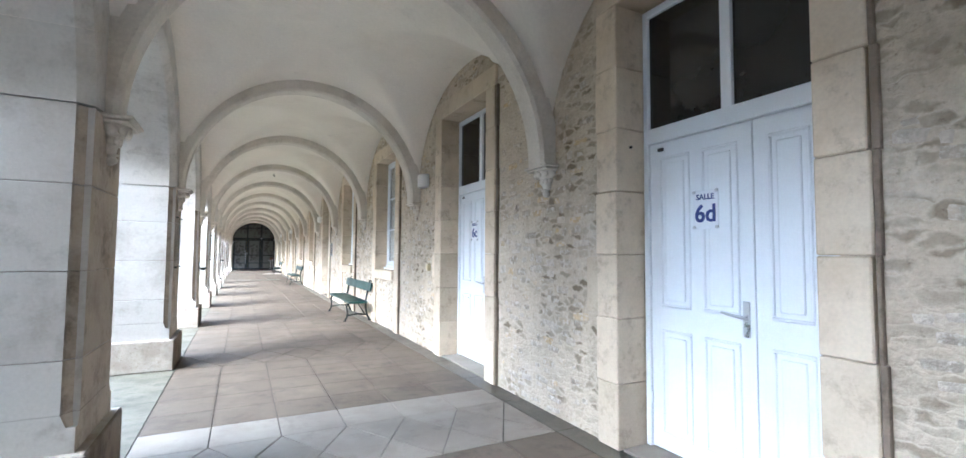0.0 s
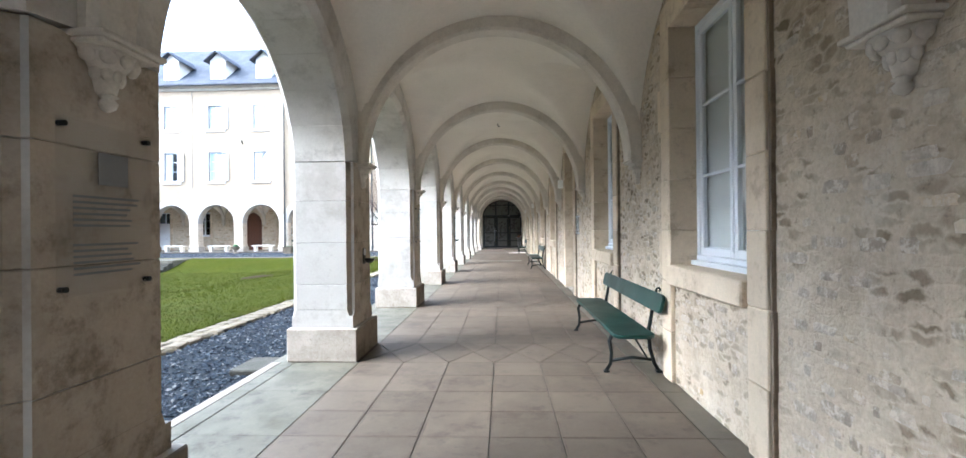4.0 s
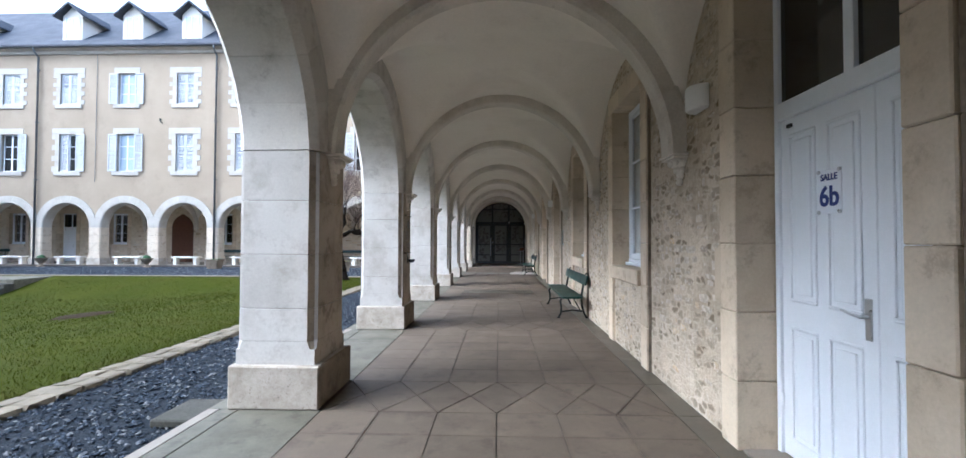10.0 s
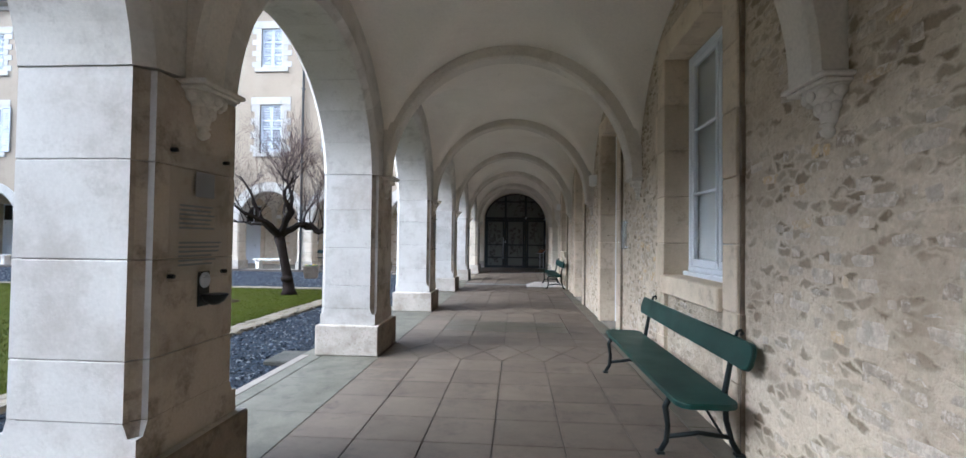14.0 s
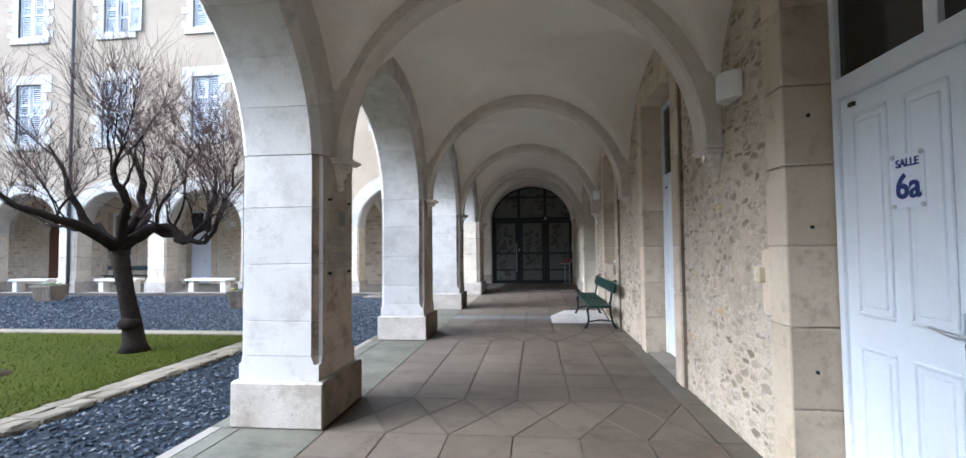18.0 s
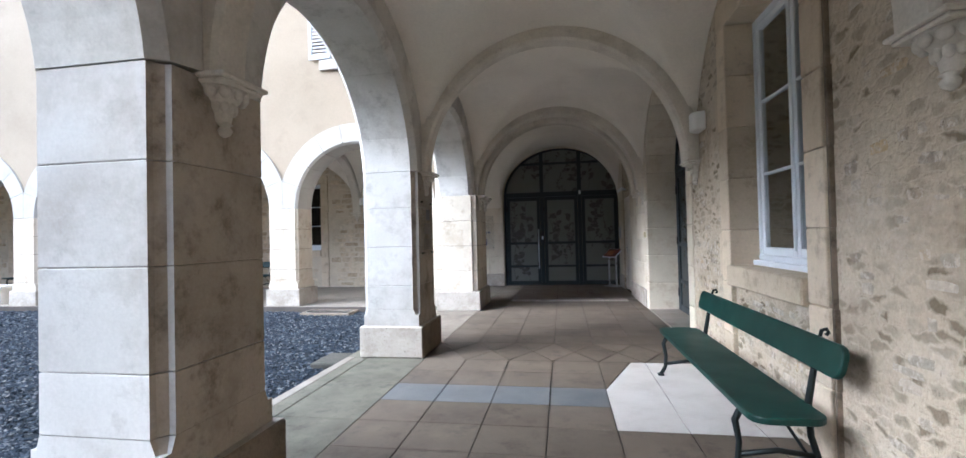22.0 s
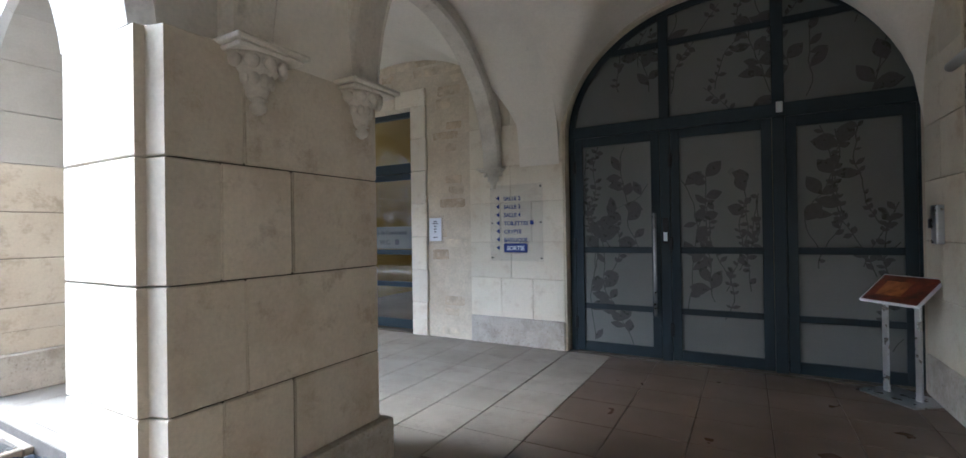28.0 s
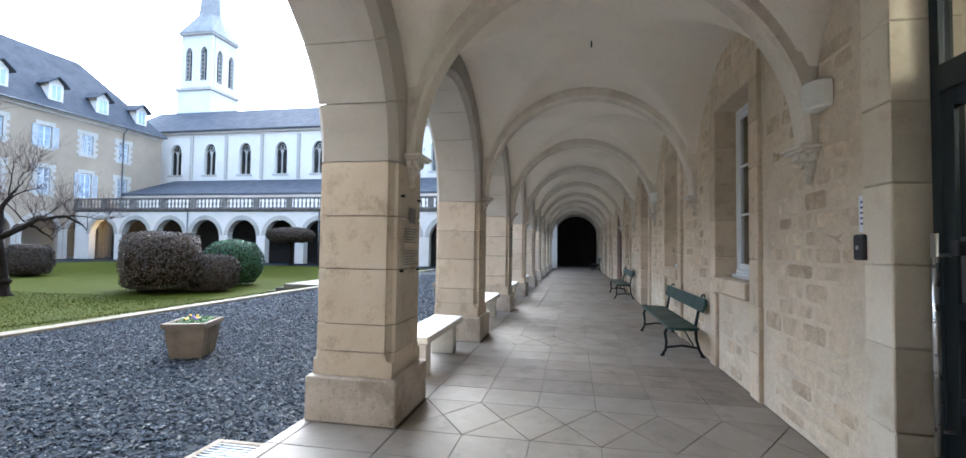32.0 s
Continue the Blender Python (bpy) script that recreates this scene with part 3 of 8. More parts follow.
def text_mesh(name, words, size, mat, parent, m, thick=0.0015, align="CENTER"):
    cu = bpy.data.curves.new(name, "FONT")
    cu.body, cu.size, cu.extrude, cu.align_x, cu.offset = words, size, thick, align, size * 0.022
    tmp = bpy.data.objects.new(name, cu)
    scene.collection.objects.link(tmp)
    dg = bpy.context.evaluated_depsgraph_get()
    me = bpy.data.meshes.new_from_object(tmp.evaluated_get(dg))
    bpy.data.objects.remove(tmp)
    me.materials.clear()
    me.materials.append(mat)
    ob = new(name, me)
    ob.parent = parent
    ob.matrix_basis = m
    return ob


def wall_mesh(u0, u1, z0, z1, thick, holes, bm=None):
    """A wall along local x, its face at y = 0 and its back at y = thick, with rectangular holes (ua, ub, za, zb)."""
    bm = bm or bmesh.new()
    us = sorted({u0, u1, *[u for h in holes for u in h[:2] if u0 < u < u1]})
    zs = sorted({z0, z1, *[z for h in holes for z in h[2:] if z0 < z < z1]})
    for a, b in zip(us, us[1:]):
        for c, d in zip(zs, zs[1:]):
            um, zm = (a + b) / 2, (c + d) / 2
            if not any(h[0] < um < h[1] and h[2] < zm < h[3] for h in holes):
                box((a, 0, c), (b, thick, d), 0, bm)
    bmesh.ops.remove_doubles(bm, verts=bm.verts, dist=1e-5)
    return bm


def arch_fill(c, half, zs, rise, top, y0, y1, bm=None, n=24):
    """Fills between an arch over the opening c - half .. c + half and a level top."""
    bm = bm or bmesh.new()
    pts = [(c - half * math.cos(math.pi * i / n), zs + rise * math.sin(math.pi * i / n)) for i in range(n + 1)]
    for (xa, za), (xb, zb) in zip(pts, pts[1:]):
        if xb - xa < 1e-5:
            continue
        vs = [bm.verts.new(p) for y in (y0, y1) for p in ((xa, y, za), (xb, y, zb), (xb, y, top), (xa, y, top))]
        for f in ((0, 1, 2, 3), (7, 6, 5, 4), (0, 4, 5, 1), (2, 6, 7, 3)):
            bm.faces.new([vs[i] for i in f])
    bmesh.ops.remove_doubles(bm, verts=bm.verts, dist=1e-5)
    return bm


EAST, NORTH = 3.36, 43.03            # faces of the two corridors' outer walls
PIER0, BAY = 4.59, 3.809             # first pier's middle, and the bays of the long corridor
PIER2, BAY2 = -4.64, 3.63            # the same for the second corridor, which runs to -x
IN2 = 39.738                         # plinth line of the second corridor

# ---- piers and arches ----
def cove(half, y0, y1, ci, co):
    """Plan of a shaft with hollow-chamfered corners, ci deep towards the corridor and co deep towards the court."""
    out = []
    for sx, sy, px, py in ((-1, -1, -half, y0), (1, -1, half, y0), (1, 1, half, y1), (-1, 1, -half, y1)):
        c = ci if sy > 0 else co
        q = [(px - sx * c, py), (px - sx * c * 0.95, py - sy * c * 0.45), (px - sx * c * 0.70, py - sy * c * 0.70),
             (px - sx * c * 0.45, py - sy * c * 0.95), (px, py - sy * c)]
        if sx * sy > 0:
            q = q[::-1]
        out += q
    return out


COURSES = (0.385, 0.89, 1.38, 1.87, 2.33)
COURSES2 = (0.385, 0.83, 1.305, 1.765, 2.24)
OUT = -0.78                          # court side of the shafts


def worn(pts, z0, z1, bm, e=0.007):
    """A block over a plan, its upper and lower edges rounded off."""
    cx, cy = sum(p[0] for p in pts) / len(pts), sum(p[1] for p in pts) / len(pts)
    rings = []
    for z, q in ((z0, e), (z0 + e * 1.4, 0), (z1 - e * 1.4, 0), (z1, e)):
        rings.append([bm.verts.new((x - math.copysign(q, x - cx), y - math.copysign(q, y - cy), z)) for x, y in pts])
    n = len(pts)
    for a, b in zip(rings, rings[1:]):
        for k in range(n):
            bm.faces.new((a[k], a[(k + 1) % n], b[(k + 1) % n], b[k]))
    bm.faces.new(rings[0][::-1])
    bm.faces.new(rings[-1])
    return bm


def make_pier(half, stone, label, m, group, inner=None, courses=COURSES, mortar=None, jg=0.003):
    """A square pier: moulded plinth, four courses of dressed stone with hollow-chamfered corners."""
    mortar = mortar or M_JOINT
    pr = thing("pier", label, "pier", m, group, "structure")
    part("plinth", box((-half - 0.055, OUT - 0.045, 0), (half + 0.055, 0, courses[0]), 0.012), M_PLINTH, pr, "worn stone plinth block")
    # plinth faces towards the corridor are shaded by a darker colour
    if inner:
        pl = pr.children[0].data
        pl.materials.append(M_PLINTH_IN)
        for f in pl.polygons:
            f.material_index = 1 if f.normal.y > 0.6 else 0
    for i, (a, b) in enumerate(zip(courses, courses[1:])):
        bm = bmesh.new()
        z0 = a + jg
        if i == 0:
            bm = box((-half, OUT, z0), (half, -0.06, a + 0.14), 0.0, bm)
            lo, hi = [(-half, OUT), (half, OUT), (half, -0.06), (-half, -0.06)], cove(half, OUT, -0.06, 0.07, 0.05)
            va = []
            for p in hi:
                q = min(lo, key=lambda s: (s[0] - p[0]) ** 2 + (s[1] - p[1]) ** 2)
                va.append(bm.verts.new((q[0] * 0.4 + p[0] * 0.6, q[1] * 0.4 + p[1] * 0.6, a + 0.14)))
            vb = [bm.verts.new((p[0], p[1], a + 0.21)) for p in hi]
            for k in range(len(hi)):
                bm.faces.new((va[k], va[(k + 1) % len(hi)], vb[(k + 1) % len(hi)], vb[k]))
            z0 = a + 0.21
        worn(cove(half, OUT, -0.06, 0.07, 0.05), z0, b - jg, bm, jg * 2)
        o = part("block", bm, stone, pr)
        # corridor faces: patina and shade share this browner colour
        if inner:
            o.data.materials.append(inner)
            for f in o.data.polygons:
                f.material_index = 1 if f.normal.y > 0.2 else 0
    part("core", box((-half + 0.10, OUT + 0.01, courses[0] - 0.01), (half - 0.10, -0.07, courses[-1] - 0.01)), mortar, pr, "dark mortar in the joints")
    part("core", box((-half + 0.01, OUT + 0.09, courses[0] - 0.01), (half - 0.01, -0.15, courses[-1] - 0.01)), mortar, pr, "dark mortar in the joints")
    return pr


def make_arch(half, zs, stone, label, m, group, lim, outer=0.46, n=11, foot=0.0, gap=0.0022, y0=OUT, y1=-0.06):
    """A round arch of separate wedge stones with hollowed inner edges, the first ones standing foot above the springing."""
    ar = thing("arch", label, "arch", m, group, "structure")
    c, d = 0.07, 0.05
    prof = [(half, y0 + d), (half + d * 0.30, y0 + d * 0.70), (half + d, y0), (half + outer, y0),
            (half + outer, y1), (half + c, y1), (half + c * 0.30, y1 - c * 0.70), (half, y1 - c)]
    s0 = math.asin(foot / half)
    step = (math.pi - 2 * s0) / n
    for i in range(n):
        bm = bmesh.new()
        a0, a1 = s0 + step * i + gap, s0 + step * (i + 1) - gap
        rings = []
        for s in range(5):
            a = a0 + (a1 - a0) * s / 4
            rings.append([bm.verts.new((max(-lim, min(lim, -r * math.cos(a))), y, zs + r * math.sin(a))) for r, y in prof])
        k = len(prof)
        for q, w in zip(rings, rings[1:]):
            for j in range(k):
                bm.faces.new((q[j], q[(j + 1) % k], w[(j + 1) % k], w[j]))
        bm.faces.new(rings[0][::-1])
        bm.faces.new(rings[-1])
        part("voussoir", bm, stone, ar)
    return ar


def make_corbel(m, label="carved stone corbel under the vault rib"):
    """A bracket: moulded slab, leafy bell and hanging drop. Local y points into the wall."""
    co = thing("corbel", label, "corbel", m, "vault corbels", "structure")
    bm = box((-0.185, -0.155, -0.012), (0.185, 0.05, 0.012), 0.006)
    box((-0.165, -0.135, -0.034), (0.165, 0.05, -0.012), 0.008, bm)
    part("slab", bm, M_RIB, co)
    bm = lathe([(0.025, -0.225), (0.05, -0.205), (0.06, -0.165), (0.085, -0.105), (0.125, -0.06), (0.15, -0.034)], 14, None, (0, 0, 0), 1.0, 0.82, math.pi, math.pi)
    for k in range(5):
        a = math.pi + math.pi * (k + 0.5) / 5
        bmesh.ops.create_icosphere(bm, subdivisions=2, radius=0.026, matrix=Matrix.Translation((0.128 * math.cos(a), 0.105 * math.sin(a), -0.066)) @ Matrix.Rotation(a, 4, "Z") @ Matrix.Diagonal((0.8, 1.3, 1.35, 1)))
        bmesh.ops.create_icosphere(bm, subdivisions=2, radius=0.017, matrix=Matrix.Translation((0.074 * math.cos(a), 0.061 * math.sin(a), -0.128)) @ Matrix.Rotation(a, 4, "Z") @ Matrix.Diagonal((0.8, 1.4, 2.0, 1)))
    part("bell", bm, M_RIB, co, "", True)
    bm = lathe([(0.008, -0.285), (0.032, -0.270), (0.040, -0.248), (0.024, -0.228), (0.042, -0.218), (0.026, -0.206)], 12, None, (0, -0.015, 0), 1, 1)
    part("drop", bm, M_RIB, co, "", True)
    return co


SPRING = 2.33
SP1, SP2 = 2.20, 2.24                # springing of the two arcades
H1, H2 = 0.40, 0.365
R1, R2 = BAY / 2 - H1, BAY2 / 2 - H2
ARCH_L = "round limestone arcade arch with hollowed edges, grey-stained"
ARCH_W = "round arcade arch of pale dressed limestone wedges"
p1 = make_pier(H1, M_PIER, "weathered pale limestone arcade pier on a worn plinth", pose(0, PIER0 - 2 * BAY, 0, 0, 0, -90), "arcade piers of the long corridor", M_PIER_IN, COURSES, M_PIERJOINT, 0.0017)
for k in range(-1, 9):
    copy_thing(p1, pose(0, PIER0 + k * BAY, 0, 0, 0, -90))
a1 = make_arch(R1, SP1, M_VOUS, ARCH_L, pose(0, PIER0 - 1.5 * BAY, 0, 0, 0, -90), "arcade arches of the long corridor", BAY / 2 - 0.002, 0.46, 11, 0.13, 0.0010)
for k in range(-1, 8):
    copy_thing(a1, pose(0, PIER0 + (k + 0.5) * BAY, 0, 0, 0, -90))
JN = 38.30                           # south side of the corner pier's plinth
LAST = (PIER0 + 8 * BAY + H1 + JN + 0.06) / 2
RL = (JN + 0.06 - PIER0 - 8 * BAY - H1) / 2
make_arch(RL, SP1, M_VOUS, ARCH_L, pose(0, LAST, 0, 0, 0, -90), "arcade arches of the long corridor", RL + 0.398, 0.46, 11, 0.13, 0.0010)
p2 = make_pier(H2, M_PIER2, "warm cream limestone arcade pier on a plain plinth", pose(PIER2, IN2, 0), "arcade piers of the second corridor", None, COURSES2)
for k in range(1, 9):
    copy_thing(p2, pose(PIER2 - k * BAY2, IN2, 0))
ARM = -1.45                          # west end of the corner pier
RF, CF = (ARM - PIER2 - H2) / 2, (ARM + PIER2 + H2) / 2
make_arch(RF, SP2, M_WHITESTONE, ARCH_W, pose(CF, IN2, 0), "arcade arches of the second corridor", RF + 0.36, 0.47, 9)
a2 = make_arch(R2, SP2, M_WHITESTONE, ARCH_W, pose(PIER2 - BAY2 / 2, IN2, 0), "arcade arches of the second corridor", BAY2 / 2 - 0.002, 0.47, 9)
for k in range(2, 9):
    copy_thing(a2, pose(PIER2 + BAY2 / 2 - k * BAY2, IN2, 0))

# corner pier: two arms in courses of separate blocks
EF = 0.015                           # east face of the corner pier
CY0, CY1 = JN + 0.05, 39.60
corner = thing("corner_pier", "large L-shaped corner pier of cream ashlar blocks", "pier", None, "", "structure")
part("plinth", box((-0.82, JN, 0), (EF + 0.06, CY1 + 0.06, COURSES[0]), 0.012), M_PLINTH, corner, "worn stone plinth block")
part("plinth", box((ARM - 0.06, IN2 - 0.82, 0), (-0.822, CY1 + 0.06, COURSES[0]), 0.012), M_PLINTH, corner, "worn stone plinth block")
cz = (0.385, 0.797, 1.306, 1.813, 2.33)
for i, (a, b) in enumerate(zip(cz, cz[1:])):
    cuts = (CY0 + 0.28, CY0 + 0.64, CY1) if i % 2 == 0 else (CY0 + 0.39, CY1)
    # the end block takes the hollowed corner
    q = cuts[0]
    plan = [(-0.70, CY0), (EF - 0.095, CY0), (EF - 0.085, CY0 + 0.035), (EF - 0.04, CY0 + 0.05), (EF, CY0 + 0.06), (EF, q - 0.0035), (-0.70, q - 0.0035)]
    part("block", worn(plan, a + 0.0035, b - 0.0035, bmesh.new(), 0.004), M_CORNER, corner)
    for q, w in zip(cuts, cuts[1:]):
        part("block", box((-0.70, q + 0.0035, a + 0.0035), (EF, w - 0.0035, b - 0.0035), 0.006, None, 2), M_CORNER, corner)
    part("block", box((ARM + 0.004, IN2 - 0.775, a + 0.0035), (-0.704, CY1, b - 0.0035), 0.006), M_CORNER, corner)
part("core", box((ARM + 0.02, IN2 - 0.76, 0.38), (EF - 0.012, CY1 - 0.012, 2.32)), M_JOINT, corner, "dark mortar in the joints")
part("core", box((-0.69, CY0 + 0.08, 0.38), (EF - 0.012, CY1 - 0.014, 2.32)), M_JOINT, corner, "dark mortar in the joints")
south_pier = thing("corner_pier", "pale limestone corner pier of the arcade", "pier", None, "", "structure")
part("plinth", box((-0.81, -4.2, 0), (0, PIER0 - 2 * BAY - 0.5, COURSES[0]), 0.012), M_PLINTH, south_pier)
part("shaft", box((-0.75, -4.14, COURSES[0]), (-0.06, PIER0 - 2 * BAY - 0.46, SPRING), 0.012), M_PIER, south_pier)

# spandrels over the arches, inside the vault's ends
bm = bmesh.new()
for k in range(-2, 8):
    arch_fill(-(PIER0 + (k + 0.5) * BAY), BAY / 2, SP1, R1 + 0.44, 5.0, OUT + 0.02, -0.09, bm)
arch_fill(-LAST, RL + 0.40, SP1, RL + 0.44, 5.0, OUT + 0.02, -0.09, bm)
wa = link("wall_arcade_long", bm, M_VAULT)
wa.matrix_basis = pose(0, 0, 0, 0, 0, -90)
tagged(wa, "pale limestone wall above the arcade arches", "wall", "", "structure")
bm = bmesh.new()
box((-0.73, JN + 0.42, SPRING), (EF - 0.01, CY1 - 0.01, 5.0), 0, bm)
box((ARM + 0.30, IN2 - 0.72, SPRING), (-0.735, CY1 - 0.012, 5.0), 0, bm)
box((ARM + 0.02, IN2 - 0.70, SPRING), (ARM + 0.298, CY1 - 0.014, SPRING + 0.25), 0, bm)
box((-0.73, -8, SPRING), (-0.09, PIER0 - 2 * BAY + 0.02, 5.0), 0, bm)
tagged(link("wall_corner", bm, M_VAULT), "pale stone wall over the corner pier", "wall", "", "structure")

# ---- vaults ----
VX, VB = 1.605, 1.77


def vault(x0, x1, y0, y1, long_axis, lunette=1.73, n=44):
    """A groined cell: a barrel along the corridor, cut by side cells that rise towards its crown."""
    verts, faces = [], []
    for j in range(n + 1):
        for i in range(n + 1):
            fx, fy = i / n, j / n
            u, w = (2 * fx - 1, 2 * fy - 1) if long_axis == "y" else (2 * fy - 1, 2 * fx - 1)
            main = VB * math.sqrt(max(0, 1 - u * u))
            side = (lunette + (VB - lunette) * (1 - abs(u)) ** 0.8) * max(0.0, 1 - abs(w) ** 2.15) ** 0.5
            d = main - side
            soft = 0.03
            z = 0.5 * (main + side + math.sqrt(d * d + soft * soft * 4 * (0.3 + abs(d) * 0)))
            verts.append((x0 + (x1 - x0) * fx, y0 + (y1 - y0) * fy, SPRING + min(z, VB + 0.02)))
    for j in range(n):
        for i in range(n):
            a = j * (n + 1) + i
            faces.append((a, a + n + 1, a + n + 2, a + 1))
    return verts, faces


def join(cells):
    vs, fs = [], []
    for v, f in cells:
        o = len(vs)
        vs += v
        fs += [tuple(i + o for i in q) for q in f]
    return vs, fs


VW, VE = -0.09, EAST + 0.01
cells = [vault(VW, VE, PIER0 + k * BAY, PIER0 + (k + 1) * BAY, "y") for k in range(-3, 8)]
YJ = 38.80
cells.append(vault(VW, VE, PIER0 + 8 * BAY, YJ, "y"))
cells.append(vault(VW, VE, YJ, NORTH + 0.01, "y", 1.70))
v, f = join(cells)
tagged(raw("ceiling", v, f, M_VAULT, None, True), "cream plastered groin vault over the long corridor", "ceiling", "", "structure")
XJ = -0.55
V2 = (IN2 + NORTH) / 2 - 0.03
xs = [XJ + 0.02, PIER2] + [PIER2 - k * BAY2 for k in range(1, 10)]
cells = [vault(b, a, IN2 - 0.07, NORTH + 0.01, "x") for a, b in zip(xs, xs[1:])]
v, f = join(cells)
c2 = tagged(raw("ceiling", v, f, M_VAULT, None, True), "cream plastered groin vault over the second corridor", "ceiling", "", "structure")
for x, y in ((VX, PIER0 + 2.5 * BAY), (PIER2 - BAY2 / 2, 41.38)):
    hk = thing("ceiling_hook", "small dark iron hook under the vault's crown", "hook", pose(x, y, SPRING + VB + 0.01), "ceiling hooks")
    part("shank", tube([(0, 0, 0.05), (0, 0, -0.05), (0.025, 0, -0.075), (0.045, 0, -0.05)], 0.011, 6), M_IRON, hk, "", True)
# arch band between the corner bay and the second corridor
bm = arch_fill(V2, 1.64, SPRING, 1.76, 4.75, 0.06, 0.60)
ab2 = link("wall_arch_band", bm, M_VAULT)
ab2.matrix_basis = pose(0, 0, 0, 0, 0, 90)
tagged(ab2, "plastered arch between the two corridor vaults", "wall", "", "structure")
# unseen slabs, added to keep the daylight out of the vaults
bm = box((-0.9, -12, 4.75), (EAST + 0.7, NORTH + 0.7, 5.0))
tagged(link("ceiling", bm, M_VAULT), "unseen slab that blocks daylight over the long corridor", "ceiling", "", "structure")
bm = box((-40, 39.1, 4.75), (-0.95, NORTH + 0.7, 5.0))
tagged(link("ceiling", bm, M_VAULT), "unseen slab that blocks daylight over the second corridor", "ceiling", "", "structure")


def make_rib(m, wide=0.26, group="vault ribs", a=1.60, b=1.61, deep=0.20):
    rb = thing("vault_rib", "plain plastered stone rib across the corridor vault", "vault rib", m, group, "structure")
    bm = bmesh.new()
    n = 40
    prof = [(-wide / 2, 0.03), (-wide / 2 + 0.03, 0), (wide / 2 - 0.03, 0), (wide / 2, 0.03), (wide / 2, deep), (-wide / 2, deep)]
    rings = []
    for i in range(n + 1):
        t = math.pi * i / n
        rings.append([bm.verts.new((-(a + h) * math.cos(t), y, SPRING + (b + h) * math.sin(t))) for y, h in prof])
    k = len(prof)
    for q, w in zip(rings, rings[1:]):
        for j in range(k):
            bm.faces.new((q[j], q[(j + 1) % k], w[(j + 1) % k], w[j]))
    bm.faces.new(rings[0][::-1])
    bm.faces.new(rings[-1])
    part("rib", bm, M_RIB, rb)
    return rb


rib = make_rib(pose(VX, PIER0 - 2 * BAY, 0))
for k in range(-1, 9):
    copy_thing(rib, pose(VX, PIER0 + k * BAY, 0))
copy_thing(rib, pose(VX, YJ, 0))
copy_thing(rib, pose(VX, YJ + 0.72, 0))
V2 = (IN2 + NORTH) / 2 - 0.03
for x in [-1.0] + xs[1:]:
    copy_thing(rib, pose(x, V2, 0, 0, 0, 90))
cb = make_corbel(pose(EAST, PIER0 - 2 * BAY, SPRING, 0, 0, -90))
for y in [PIER0 + k * BAY for k in range(-1, 9)] + [YJ, YJ + 0.72]:
    copy_thing(cb, pose(EAST, y, SPRING, 0, 0, -90))
for y in [PIER0 + k * BAY for k in range(-2, 9)] + [YJ, YJ + 0.66]:
    copy_thing(cb, pose(-0.06 if y < 38 else EF, y, SPRING, 0, 0, 90))
for x in [-1.0] + xs[1:]:
    copy_thing(cb, pose(x, NORTH, SPRING))
    copy_thing(cb, pose(x, IN2 - 0.06, SPRING, 0, 0, 180))

# ---- outer walls ----
BC = [PIER0 + (k + 0.5) * BAY for k in range(-2, 9)]     # middles of the bays, from the south
DOORS = [BC[0] + 0.20, BC[1] + 0.05, BC[4] + 0.08, BC[7] + 0.02, BC[8] + 0.03]
WINDOWS = [BC[2] + 0.02, BC[3], BC[5], BC[6], BC[9] - 0.02]
NICHE = 36.98
eh = [(-y - 0.80, -y + 0.80, 0, 3.56) for y in DOORS] + [(-y - 0.80, -y + 0.80, 1.0, 3.56) for y in WINDOWS]
eh += [(-NICHE - 1.46, -NICHE + 1.46, 0, 4.2), (-42.1, -40.75, 0, 2.42)]
bm = wall_mesh(-NORTH, 12, 0, 4.75, 0.62, eh)
arch_fill(-NICHE, 1.46, 2.62, 1.40, 4.2, 0, 0.62, bm)
we = link("wall_east", bm, M_MORTAR)
we.matrix_basis = pose(EAST, 0, 0, 0, 0, -90)
tagged(we, "old rubble wall with worn lime mortar", "wall", "", "structure")
CD = -2.99                                               # glazed door of the second corridor
W2C = [PIER2 - (k + 0.5) * BAY2 for k in range(0, 9)]
WIN2, DOR2 = [W2C[0] - 0.02, W2C[1] + 0.16, W2C[3] + 0.1, W2C[5], W2C[7]], [W2C[2] + 0.42, W2C[6]]
nh = [(0.0, 3.36, 0, 4.4), (CD - 0.70, CD + 0.70, 0, 3.46)] + [(x - 0.70, x + 0.70, 1.02, 3.40) for x in WIN2] + [(x - 0.70, x + 0.70, 0, 3.40) for x in DOR2]
bm = wall_mesh(-40, EAST + 0.6, 0, 4.75, 0.62, nh)
arch_fill(1.68, 1.68, 2.64, 1.42, 4.4, 0, 0.62, bm)
wn2 = link("wall_north", bm, M_MORTAR2)
wn2.matrix_basis = pose(0, NORTH, 0)
tagged(wn2, "coursed stone wall with lime mortar", "wall", "", "structure")
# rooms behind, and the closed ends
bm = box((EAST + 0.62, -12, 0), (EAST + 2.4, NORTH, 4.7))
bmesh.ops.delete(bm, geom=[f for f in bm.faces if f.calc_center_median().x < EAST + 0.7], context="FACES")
tagged(link("wall_room_back", bm, M_UNLIT), "near-black walls standing for unlit rooms behind the corridor", "wall", "", "structure")
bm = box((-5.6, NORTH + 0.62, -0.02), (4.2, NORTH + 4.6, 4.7))
